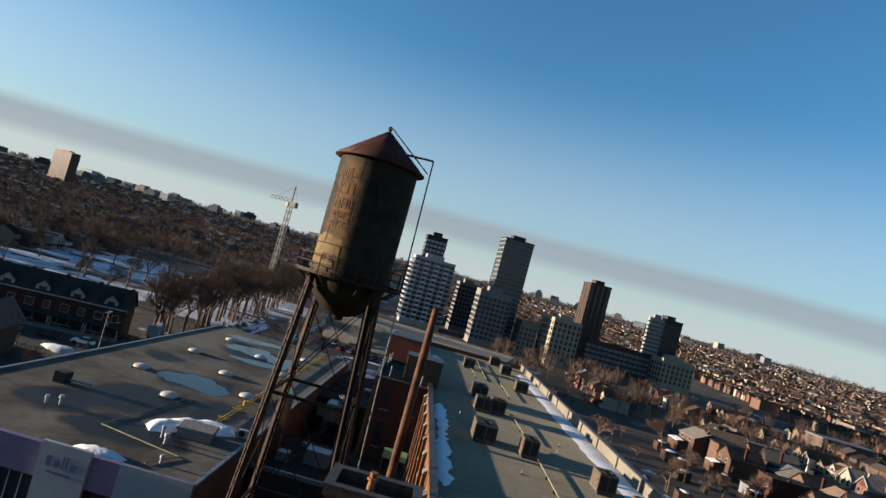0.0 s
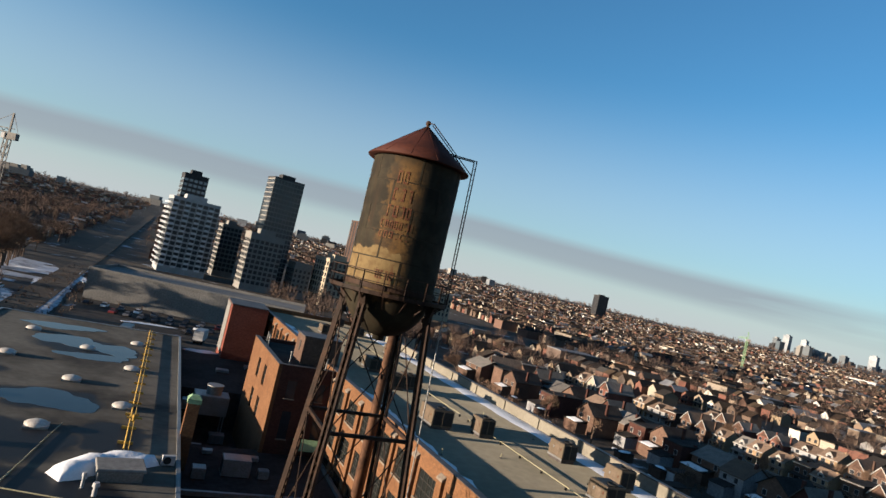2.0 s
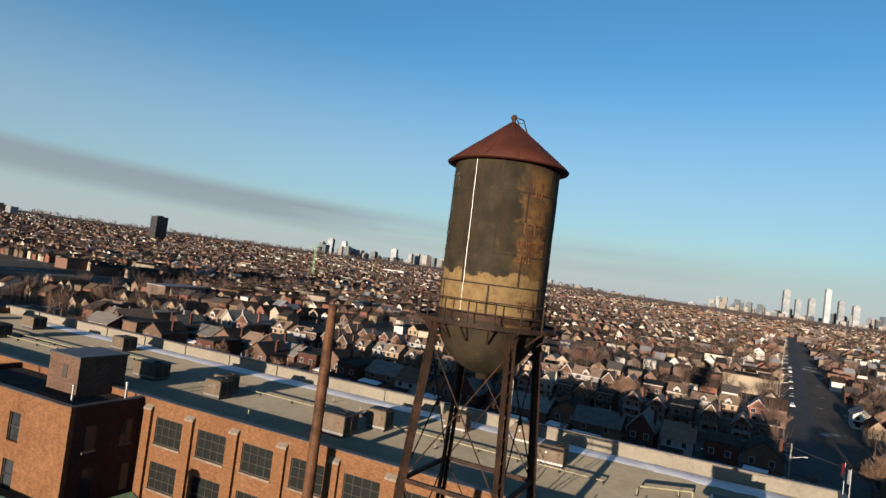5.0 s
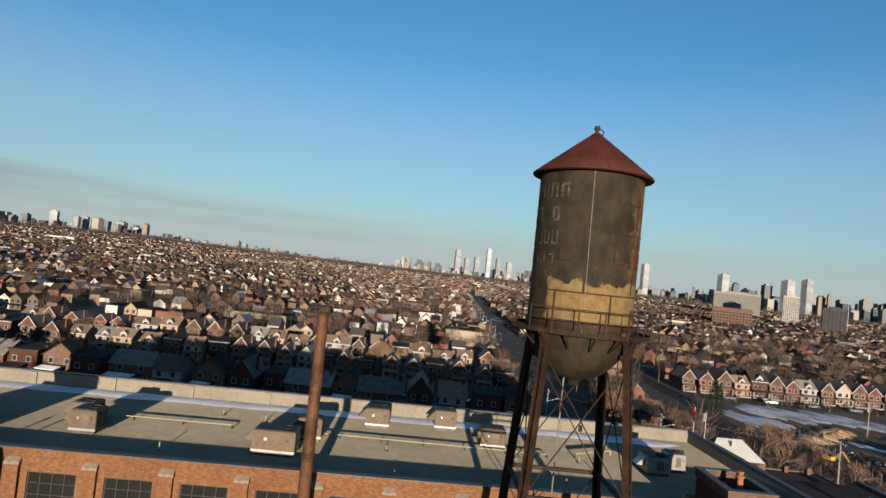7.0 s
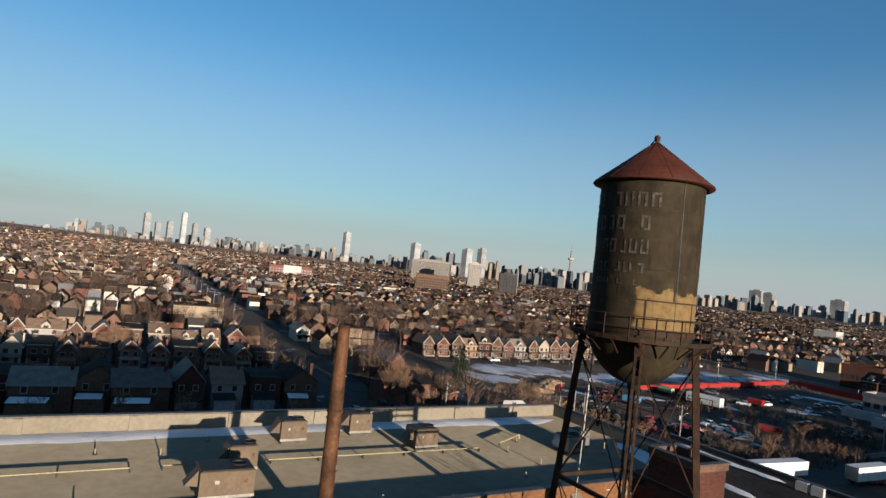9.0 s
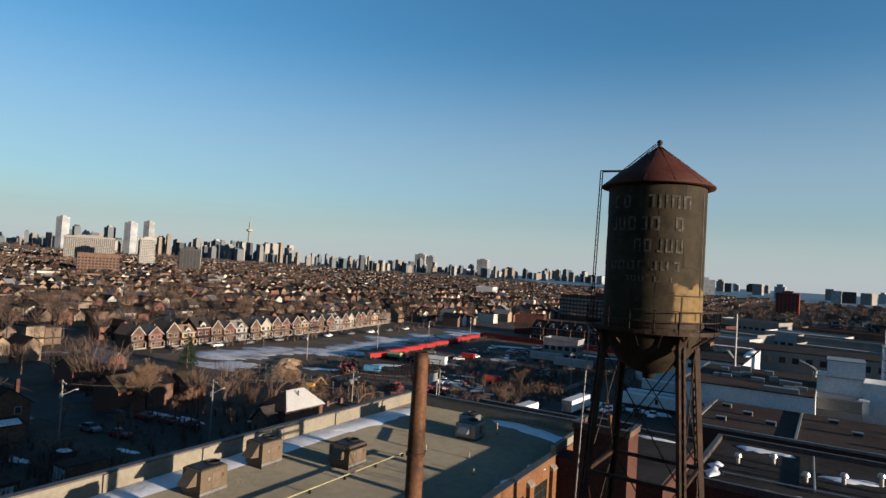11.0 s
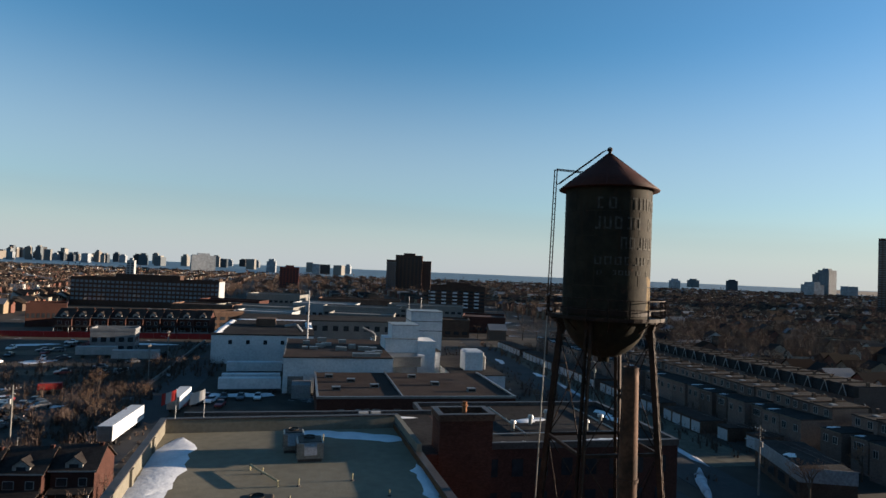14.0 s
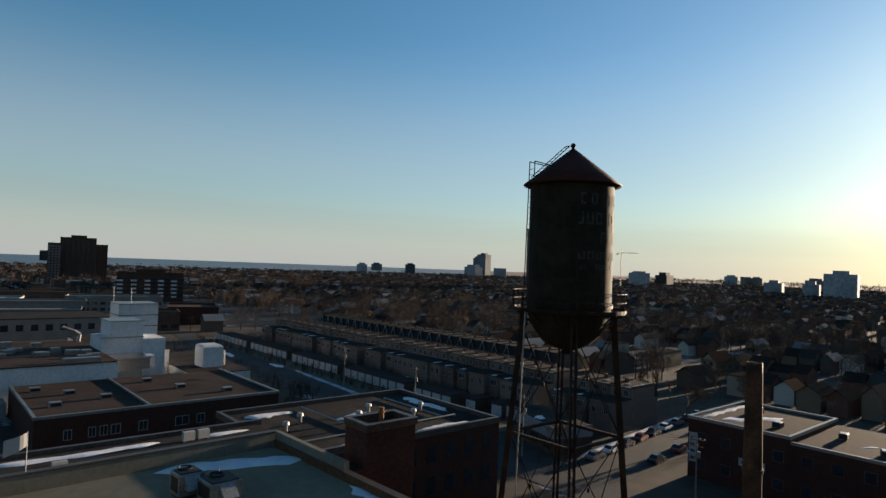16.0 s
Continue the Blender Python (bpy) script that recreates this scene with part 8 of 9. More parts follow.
# building west of the street corner
corner = thing("brick_offices", "two-storey dark red brick building with snowy flat roof", "building", m=pose(-92, 32, 0))
wpart("brick_shell", G().box(-97, 13, 0, -76, 29, 9.6).box(-97, 29, 0, -76, 46, 8.9), M_BRICK_RED, corner)
wpart("roof", G().box(-96.6, 13.4, 9.6, -76.4, 28.6, 9.75).box(-96.6, 29.4, 8.9, -76.4, 45.6, 9.05), M_ROOFRED, corner)
for edge in ((-97.1, 12.9, 9.6, -75.9, 13.4, 10.1), (-76.4, 13.4, 9.6, -75.9, 29.1, 10.1), (-97.1, 13.4, 9.6, -96.6, 29.1, 10.1), (-96.6, 28.6, 9.6, -76.4, 29.1, 10.1), (-76.4, 29.1, 8.9, -75.9, 46.1, 9.35), (-97.1, 45.6, 8.9, -76.4, 46.1, 9.35)):
    wpart("coping", G().box(*edge), M_GALV, corner)
for k in range(8):
    y = 15.4 + k * 4
    for z in (1.6, 5.9):
        wi = wpart("window", G().box(-76.0, y - 0.8, z, -75.96, y + 0.8, z + 1.7), M_BRICK_BROWN, corner)
        part("pane", G().box(-75.96, y - 0.7, z + 0.1, -75.94, y + 0.7, z + 1.6), M_WINDARK, wi)
for k in range(4):
    wi = wpart("window", G().box(-80 - 4.6 * k, 12.96, 5.9, -78.4 - 4.6 * k, 13.0, 7.6), M_BRICK_BROWN, corner)
    part("pane", G().box(-79.9 - 4.6 * k, 12.94, 6.0, -78.5 - 4.6 * k, 12.96, 7.5), M_WINDARK, wi)
wpart("sign_board", G().box(-75.98, 21.5, 3.9, -75.9, 25.5, 5.1), M_WHITEWALL, corner, "pale wall sign board")
for k in range(4):
    wpart("sign_bar", G().box(-75.9, 21.9 + 0.9 * k, 4.3, -75.88, 22.5 + 0.9 * k, 4.7), M_FLASH, corner)
banner = wpart("hanging_sign", G().box(-75.96, 13.25, 2.6, -75.8, 14.6, 7.4), M_WHITEWALL, corner, "tall pale hanging sign")
for k in range(4):
    part("sign_bar", G().box(-75.8, 13.5, 3.0 + 1.1 * k, -75.78, 14.3, 3.5 + 1.1 * k), M_FLASH, banner)
rng = random.Random(51)
for line, width, z in (([(-78, 14.4), (-88, 14.6), (-95.5, 14.4)], 1.2, 9.73), ([(-79, 17), (-84, 20), (-90, 23)], 3.0, 9.73), ([(-78, 44.6), (-94, 44.4)], 1.3, 9.03), ([(-77.4, 16), (-77.3, 20)], 0.9, 9.73), ([(-82, 36), (-86, 38)], 1.6, 9.03)):
    single("snow_drift", ribbon(G(), line, width, z, 0.12, rng, 1.2, 0.5), M_SNOW, "old snow on the office building's roof", "snow", smooth=True)
for k, (x, y, z) in enumerate(((-82, 25, 9.75), (-86.5, 33, 9.05), (-80.5, 40, 9.05), (-91, 18.5, 9.75), (-90, 40, 9.05))):
    t = thing("rooftop_unit", "low grey roof unit on a snowy flat roof", "air conditioner", "corner building roof units", pose(x, y, z, 0, 0, 10 * k))
    part("case", G().bev(-0.9, -0.6, 0.1, 0.9, 0.6, 0.9), M_RTUDARK, t)
    part("curb", G().box(-0.8, -0.5, 0, 0.8, 0.5, 0.1), M_GALV, t)
    part("snow_cap", G().bev(-0.8, -0.5, 0.9, 0.5, 0.5, 0.96, 0.05), M_SNOW, t)


# ---- cranes ----
def crane(x, y, h, jib, rz, label, mat):
    t = thing("tower_crane", label, "crane", m=pose(x, y, 0, 0, 0, rz))
    g = G()
    a = 1.0
    for sx_ in (-a, a):
        for sy_ in (-a, a):
            g.bar((sx_, sy_, 0), (sx_, sy_, h), 0.35)
    k = int(h / 4)
    for i in range(k):
        z0, z1 = h * i / k, h * (i + 1) / k
        for p, q in (((-a, -a), (a, -a)), ((a, -a), (a, a)), ((a, a), (-a, a)), ((-a, a), (-a, -a))):
            g.bar((*p, z0), (*q, z1), 0.2)
    part("mast", g, mat, t)
    g = G()
    for off in (-0.8, 0.8):
        g.bar((-jib * 0.28, off, h), (jib, off, h), 0.35)
    g.bar((-2, 0, h + 2), (jib, 0, h + 1.6), 0.3)
    for i in range(int(jib / 3)):
        g.bar((i * 3, -0.8, h), (i * 3 + 1.5, 0, h + 1.8), 0.18).bar((i * 3 + 1.5, 0, h + 1.8), (i * 3 + 3, 0.8, h), 0.18)
    part("jib", g, mat, t)
    part("apex", G().bar((0, 0, h), (0, 0, h + 9), 0.7).bar((0, 0, h + 9), (jib * 0.7, 0, h + 1.6), 0.15).bar((0, 0, h + 9), (-jib * 0.28, 0, h), 0.15), mat, t)
    part("counterweight", G().box(-jib * 0.28, -1.2, h - 3, -jib * 0.28 + 4, 1.2, h), M_CONC, t)
    part("cab", G().box(0.8, -1, h - 3, 2.8, 1, h - 0.5), M_WHITE, t)
    return t


crane(-96, 341, 52, 15, 155, "tower crane standing beyond the park", M_CONC)
crane(-1210, 2187, 62, 50, 60, "small distant tower crane", M_CONC)
crane(-1232, -754, 80, 40, 100, "distant dark tower crane on the horizon", M_FLASH)
crane(640, 560, 45, 28, 60, "green mobile crane among the houses", M_GREEN)

# ---- far skyline ----
rng = random.Random(99)


def skyline(az0, az1, dist0, dist1, count, h0, h1, w0, w1, label):
    """Towers of a far skyline: the first dozen as things, the rest joined."""
    rest = G()
    for k in range(count):
        a = radians(rng.uniform(az0, az1))
        d = rng.uniform(dist0, dist1)
        w, dd, h = rng.uniform(w0, w1), rng.uniform(w0, w1), h0 + (h1 - h0) * rng.random() ** 2
        g = G().box(-w / 2, -dd / 2, 0, w / 2, dd / 2, h)
        if rng.random() < 0.5:
            g.box(-w * 0.3, -dd * 0.3, h, w * 0.3, dd * 0.3, h + rng.uniform(4, 9))
        x, y = d * math.cos(a), 40 + d * math.sin(a)
        m = pose(x, y, float(rise(x, y)), 0, 0, rng.uniform(-25, 5))
        if k < 12:
            o = single("distant_tower", g, rng.choice((M_CONC, M_CONC, M_DARKWALL, M_SKYTOWER, M_SKYTOWER, M_SKYTOWER)), label, "building", "far skyline")
            o.matrix_basis = m
        else:
            rest.add(g.v, g.f, m)
    if rest.v:
        single("distant_skyline", rest, M_SKYGLASS, "joined rest of the far skyline", kind="stuff")


# pale tones here include a share of painted distance haze
M_SKYTOWER = surface("far_tower_glass", [(0.10, 0.115, 0.13), (0.24, 0.25, 0.26)], 0.8, scale=0.05, spec=0.15, rand=0.4)
skyline(24, 38, 3700, 4500, 44, 34, 92, 22, 44, "far-off pale apartment tower standing on the horizon")
skyline(3, 24, 3600, 4700, 34, 20, 46, 18, 40, "far-off pale apartment tower standing on the horizon")
skyline(-12, 3, 4300, 4800, 80, 30, 95, 18, 36, "far-off skyline tower standing on the horizon")
skyline(-26, -9, 3800, 4800, 130, 30, 85, 18, 36, "far-off skyline tower standing on the horizon")
skyline(-44, -26, 3300, 4700, 170, 45, 125, 18, 40, "far-off downtown tower standing on the horizon")
skyline(-74, -44, 3000, 4000, 120, 34, 72, 13, 30, "far-off apartment tower standing on the horizon")
skyline(-86, -72, 2400, 3600, 18, 38, 56, 18, 36, "far-off apartment tower standing on the horizon")
skyline(-100, -86, 2000, 2700, 8, 34, 44, 20, 40, "far-off apartment tower standing on the horizon")
skyline(-166, -120, 1500, 3200, 14, 32, 44, 25, 50, "far-off apartment block standing on the horizon")
skyline(62, 100, 2000, 3400, 26, 18, 34, 20, 45, "far-off apartment block standing on the horizon")
skyline(100, 130, 2200, 3600, 26, 18, 32, 26, 55, "far-off apartment block standing on the horizon")
for x, y, w, h in ((4340, -160, 36, 200), (4410, -384, 30, 234), (4330, -225, 30, 150), (4380, -300, 34, 165), (4400, -455, 30, 172), (4300, -520, 34, 150), (3150, 2420, 34, 158), (3190, 2345, 30, 150), (3400, 2100, 36, 146), (3450, 1960, 34, 134), (3540, 1795, 40, 126), (2892, -1677, 42, 165), (2850, -1745, 36, 176), (3115, -1470, 40, 172), (3736, -1282, 36, 212), (-1732, -1711, 40, 88), (-1716, -1735, 22, 74), (-1221, -301, 50, 46), (-1210, -345, 26, 26), (-1375, -472, 34, 25), (279, -1698, 60, 46), (1650, -3006, 60, 95), (1949, -2827, 60, 104), (1900, -2850, 40, 96)):
    o = single("distant_tower", G().box(-w / 2, -w / 2, 0, w / 2, w / 2, h).box(-w / 4, -w / 4, h, w / 4, w / 4, h + 6), M_SKYTOWER, "tall distant skyline tower", "building", "far skyline")
    o.matrix_basis = pose(x, y, 0, 0, 0, 12)
cn = thing("observation_tower", "slender concrete observation tower with a round pod", "tower", m=pose(3254, -2711, 0))
part("shaft", G().lathe([(22, 0), (12, 60), (8, 130), (6.5, 205), (6, 260), (1.2, 262), (1.0, 305)], 12), M_CONC, cn)
part("pod", G().lathe([(6, 196), (19, 203), (21, 209), (17, 215), (6, 219)], 20), M_WHITEWALL, cn)

# ---- detailed trees ----
def branch_mesh(seed, height, depth=5, spread=0.55):
    """Limbs of a bare tree as tapered three-sided branches, and fine twigs apart."""
    r = random.Random(seed)
    limbs, twigs = G(), G()

    def grow(p, d, ln, rad, lvl):
        q = p + d * ln
        if lvl < 3:
            limbs.cyl(p, q, rad, rad * 0.72, 6 if lvl == 0 else 4, cap=False)
        else:
            k = len(twigs.v)
            side = d.orthogonal().normalized() * max(rad, 0.022)
            other = d.cross(side).normalized() * max(rad, 0.022)
            twigs.v += [tuple(p - side), tuple(p + side), tuple(q), tuple(p - other), tuple(p + other)]
            twigs.f += [(k, k + 1, k + 2), (k + 3, k + 4, k + 2)]
        if lvl >= depth:
            return
        for i in range(3 if lvl < 2 else 4):
            a = r.uniform(0, 6.28)
            t = r.uniform(0.25, spread + 0.25)
            o = d.orthogonal().normalized()
            o = Matrix.Rotation(a, 3, d) @ o
            nd = (d * math.cos(t) + o * math.sin(t) + Vector((0, 0, 0.12))).normalized()
            grow(p + d * ln * r.uniform(0.6, 1.0), nd, ln * r.uniform(0.55, 0.8), rad * 0.6, lvl + 1)

    grow(Vector((0, 0, -0.1)), Vector((0.03, 0.02, 1)).normalized(), height * 0.3, height * 0.02, 0)
    return limbs.mesh("trunk"), twigs.mesh("crown")


tree_meshes = [branch_mesh(3, 15, 6), branch_mesh(4, 17, 6, 0.45), branch_mesh(5, 12, 5, 0.65), branch_mesh(6, 9, 5, 0.8)]
for tm, cm in tree_meshes:
    tm.materials.append(M_BARK)
    cm.materials.append(M_TWIG)


def tree(x, y, k, s=1.0, rz=0.0, label="bare winter tree with fine brown twigs"):
    t = thing("tree", label, "tree", "bare trees", pose(x, y, 0, 0, 0, rz) @ Matrix.Scale(s, 4))
    t.scale = (s, s, s)
    part("trunk", tree_meshes[k][0], M_BARK, t)
    part("crown", tree_meshes[k][1], M_TWIG, t)
    return t


rng = random.Random(61)
for k in range(58):
    y = 150 + k * 3.2 + rng.uniform(-1.5, 1.5)
    tree(-61 - (y - 150) * 0.08 - rng.uniform(0, 9), y, rng.choice((0, 1, 1)), rng.uniform(1.1, 1.5), rng.uniform(0, 360), "tall bare park tree with upright brown crown")
for k in range(16):
    tree(-95 - rng.uniform(0, 60), 180 + rng.uniform(0, 150), rng.choice((0, 1, 2)), rng.uniform(0.8, 1.1), rng.uniform(0, 360))
tree(98.5, 5.4, 0, 1.15, 20, "big bare tree with forked pale limbs")
for x, y, k, s in ((52, -62, 3, 1.0), (56, -70, 3, 1.1), (49, -80, 3, 1.0), (58, -84, 2, 0.8), (62, -96, 3, 1.1), (45, -58, 3, 0.8), (66, -60, 3, 0.9), (88, 0, 2, 1.0), (96, -14, 2, 0.9), (80, -22, 2, 1.0), (74, -4, 3, 1.0), (116, -8, 2, 1.0),
                   (-48, -76, 3, 0.8), (-57, 92, 2, 0.9), (-64, -4, 2, 0.9), (-84, -14, 2, 0.8), (-112, -6, 0, 0.8), (-122, 4, 1, 0.9), (120, 44, 2, 1.0), (126, 92, 2, 1.0), (124, 140, 2, 0.9), (127, 70, 2, 0.8), (160, 60, 0, 0.8), (162, 110, 0, 0.8), (90, 60, 2, 0.9), (86, 100, 2, 0.9), (60, 142, 0, 0.8), (70, 158, 2, 1.0), (44, 146, 2, 1.0), (84, 150, 0, 0.8), (50, 170, 2, 1.1), (75, 190, 0, 0.9), (40, 200, 2, 1.1), (95, 240, 0, 0.9), (60, 230, 2, 1.1), (130, 260, 0, 1.0)):
    tree(x, y, k, s, rng.uniform(0, 360))

for k in range(34):
    tree(rng.choice((123.5, 131, 160, 164, 88)) + rng.uniform(-2, 2), 20 + k * 4 + rng.uniform(-3, 3), rng.choice((2, 2, 0, 3)), rng.uniform(0.6, 0.95), rng.uniform(0, 360))
for k in range(22):
    tree(rng.uniform(60, 120), rng.uniform(-40, 24), rng.choice((2, 3, 0)), rng.uniform(0.6, 0.9), rng.uniform(0, 360))

for k in range(16):
    tree(-108 - rng.uniform(0, 42), -12 - rng.uniform(0, 26) + (40 if k % 3 == 0 else 0), rng.choice((2, 2, 3, 0)), rng.uniform(0.6, 0.95), rng.uniform(0, 360))


def conifer(x, y, h):
    t = thing("conifer", "dark green conifer with drooping boughs", "tree", m=pose(x, y, 0))
    part("trunk", G().cyl((0, 0, 0), (0, 0, h * 0.9), 0.2, 0.05, 8), M_BARK, t)
    g = G()
    r = random.Random(int(x))
    for i in range(900):
        u = r.random() ** 0.7
        z = h * (1 - u) * 0.92 + 0.6
        rad = (h * 0.27) * u * r.uniform(0.35, 1.05)
        a = r.uniform(0, 6.28)
        p = Vector((rad * math.cos(a), rad * math.sin(a), z))
        d = Vector((math.cos(a + r.uniform(-0.5, 0.5)), math.sin(a + r.uniform(-0.5, 0.5)), r.uniform(-0.5, 0.2))) * r.uniform(0.4, 0.9)
        s = Vector((-math.sin(a), math.cos(a), r.uniform(-0.4, 0.4))) * 0.22
        k = len(g.v)
        g.v += [tuple(p - s), tuple(p + s), tuple(p + d)]
        g.f.append((k, k + 1, k + 2))
    part("crown", g, M_NEEDLE, t)


conifer(144.5, -39.5, 11)
conifer(148.5, -43, 9)
conifer(240, 66, 9)


# ---- poles, wires, cars ----
def utility_pole(x, y, h, rz=0, label="wooden utility pole with cross-arms"):
    t = thing("utility_pole", label, "utility pole", "utility poles", pose(x, y, 0, 0, 0, rz))
    part("pole", G().cyl((0, 0, 0), (0, 0, h), 0.17, 0.11, 8), M_CONC, t)
    part("cross_arm", G().box(-1.2, -0.06, h - 0.7, 1.2, 0.06, h - 0.55), M_BARK, t)
    part("cross_arm", G().box(-1.0, -0.06, h - 1.7, 1.0, 0.06, h - 1.55), M_BARK, t)
    for x_ in (-1.1, -0.5, 0.5, 1.1):
        part("insulator", G().cyl((x_, 0, h - 0.55), (x_, 0, h - 0.32), 0.06, n=6), M_WHITE, t)
    part("transformer", G().cyl((0.35, 0.0, h - 3.2), (0.35, 0.0, h - 2.3), 0.24, n=10), M_GALV, t)
    arm = part("lamp_arm", G().bar((0, 0, h - 2.6), (0, -2.2, h - 1.9), 0.06), M_GALV, t)
    part("lamp_head", G().bev(-0.14, -2.7, h - 1.98, 0.14, -2.1, h - 1.86, 0.03), M_WHITE, arm)
    return t


for x, y, h, rz in ((81, 1, 11, 0), (72, -28, 11, 10), (60, -44, 11, 15), (96, 20, 11, 0), (-60, -10, 11, 90), (-62, -44, 11, 90), (-66, -80, 11, 90), (-61, 22, 11, 90), (-62, 120, 10, 90), (-64, 150, 10, 90), (-60, 185, 10, 90), (53, -110, 10, 80), (55, -145, 10, 80), (136, -80, 10, 90), (137, -120, 10, 90), (139, -160, 10, 90), (140, -200, 10, 90)):
    utility_pole(x, y, h, rz)
for k in range(16):
    utility_pole(232 + 38 * k, 16.4 - 1.8 * k, 11.5, 0, "pale street pole with lamp along the side street")


def wire(a, c, label):
    g = G()
    a, c = Vector(a), Vector(c)
    last = a
    for i in range(1, 9):
        u = i / 8
        p = a.lerp(c, u) - Vector((0, 0, 4 * u * (1 - u) * 0.9))
        g.cyl(last, p, 0.025, n=4, cap=False)
        last = p
    single("power_cable", g, M_FLASH, label, "cable", "overhead cables")


pts = [(-61, 22, 10.4), (-60, -10, 10.4), (-62, -44, 10.4), (-66, -80, 10.4)]
for p, q in zip(pts, pts[1:]):
    for dx in (-0.8, 0.8):
        wire((p[0] + dx, p[1], p[2]), (q[0] + dx, q[1], q[2]), "thin black overhead cable between poles")
for p, q in (((79, -6, 10.4), (72, -28, 10.4)), ((72, -28, 10.4), (60, -44, 10.4)), ((96, 20, 10.4), (79, -6, 10.4))):
    wire(p, q, "thin black overhead cable between poles")


def car_proto(label, paint):
    t = thing("car", label, "car", "parked cars", pose(0, 0, 0))
    g = G()
    sect = [(-2.2, 0.35, 0.75), (-2.1, 0.3, 0.9), (-1.2, 0.3, 1.0), (0.9, 0.3, 0.98), (2.0, 0.3, 0.82), (2.2, 0.4, 0.65)]
    for x, lo, hi in sect:
        g.v += [(x, -0.85, lo), (x, 0.85, lo), (x, 0.82, hi), (x, -0.82, hi)]
    for i in range(len(sect) - 1):
        a = 4 * i
        for j in range(4):
            g.f.append((a + j, a + (j + 1) % 4, a + 4 + (j + 1) % 4, a + 4 + j))
    g.f += [(0, 3, 2, 1), (20, 21, 22, 23)]
    body = part("body", g, paint, t)
    part("cabin", G().add([(-1.7, -0.78, 0.95), (0.9, -0.78, 0.97), (0.9, 0.78, 0.97), (-1.7, 0.78, 0.95), (-1.2, -0.6, 1.45), (0.2, -0.6, 1.47), (0.2, 0.6, 1.47), (-1.2, 0.6, 1.45)], [(4, 5, 6, 7), (0, 1, 5, 4), (1, 2, 6, 5), (2, 3, 7, 6), (3, 0, 4, 7)]), M_WINDARK, t, "dark windows")
    part("roof", G().box(-1.18, -0.58, 1.455, 0.18, 0.58, 1.5), paint, t)
    for x in (-1.35, 1.35):
        for y in (-0.8, 0.8):
            part("wheel", G().cyl((x, y - 0.1, 0.32), (x, y + 0.1, 0.32), 0.32, n=12), M_RTUDARK, t)
    return t


M_CARW = surface("white_car_paint", [(0.60, 0.60, 0.60), (0.68, 0.68, 0.68)], 0.3, spec=0.6, dirt=0.05)
M_CARG = surface("grey_car_paint", [(0.12, 0.12, 0.13), (0.18, 0.18, 0.19)], 0.3, 0.4, dirt=0.05)
M_CARB = surface("dark_car_paint", [(0.02, 0.02, 0.025), (0.035, 0.035, 0.04)], 0.25, spec=0.6, dirt=0.05)
M_CARR = surface("red_car_paint", [(0.13, 0.02, 0.02), (0.18, 0.03, 0.03)], 0.3, spec=0.6, dirt=0.05)
cars = [car_proto("white parked car with dark windows", M_CARW), car_proto("silver-grey parked car with dark windows", M_CARG), car_proto("dark parked car with black windows", M_CARB), car_proto("red parked car with dark windows", M_CARR)]
for i, c in enumerate(cars):
    c.matrix_basis = pose(22 + 4 * i, -84, 0.06, 0, 0, 90)
rng = random.Random(71)


def park(x, y, rz):
    copy_thing(rng.choice((cars[0], cars[1], cars[2], cars[1], cars[2], cars[2], cars[0], cars[1], cars[3])), pose(x, y, 0.07, 0, 0, rz + rng.uniform(-4, 4)))


for k in range(16):
    park(-61.5 - 0.03 * k, 130 + 6.4 * k, 91)
for k in range(12):
    park(-38 + 6 * k * 0.8, 224 - k * 0.9, 80 + 4 * (k % 3))
    park(-30 + 5 * k * 0.8, 214 - k * 0.9, 80)
for k in range(3):
    park(-78 - 9.8 * k, 6.2 - 1.2 * k, 187)
for k in range(9):
    park(-70 - 6.2 * k, -1.3 - 0.74 * k, 187)
for k in range(4):
    park(38 - 5.5 * k * 0.5, -76 - 2.2 * (k % 3), 80)
for k in range(14):
    park(rng.uniform(62, 116), rng.uniform(-180, -110), rng.choice((0, 90, 30)))
for k in range(14):
    park(rng.uniform(66, 84), rng.uniform(-82, -56), rng.choice((10, 90, 40)))
for k in range(14):
    park(240 + 17 * k, 15.5 - 0.8 * k + (4.2 if k % 2 else -4.2), 177)
for k in range(8):
    park(123.6, 34 + 19 * k, 90)
for x, y, rz in ((90, -1.5, 12), (95.6, -0.4, 10), (101.5, 0.9, 12), (107, 2.6, 10), (93, 10.8, 190), (100, 12.4, 188)):
    park(x, y, rz)
for k in range(10):
    park(176.5, -60 - 15 * k, 92)

# yellow digger and scaffold racks on the lot
dig = thing("excavator", "yellow excavator on the building lot", "excavator", m=pose(101, -46, 0.08, 0, 0, 200))
for y in (-1.5, 0.9):
    part("track", G().bev(-2, y, 0, 2, y + 0.6, 0.9, 0.2), M_RTUDARK, dig)
part("cab", G().bev(-1.8, -1.2, 0.9, 1.2, 1.2, 2.2, 0.1), M_YELLOW, dig)
part("cab_glass", G().bev(0.0, -1.1, 2.2, 1.2, 0.2, 3.2, 0.1), M_WINDARK, dig)
part("boom", G().bar((1.0, 0.5, 1.8), (3.6, 0.5, 4.6), 0.4).bar((3.6, 0.5, 4.6), (6.0, 0.5, 2.0), 0.32), M_YELLOW, dig)
part("bucket", G().prism([(5.6, 0.0), (6.6, 0.0), (6.6, 1.0), (5.6, 1.0)], 1.2, 2.0), M_RTUDARK, dig)
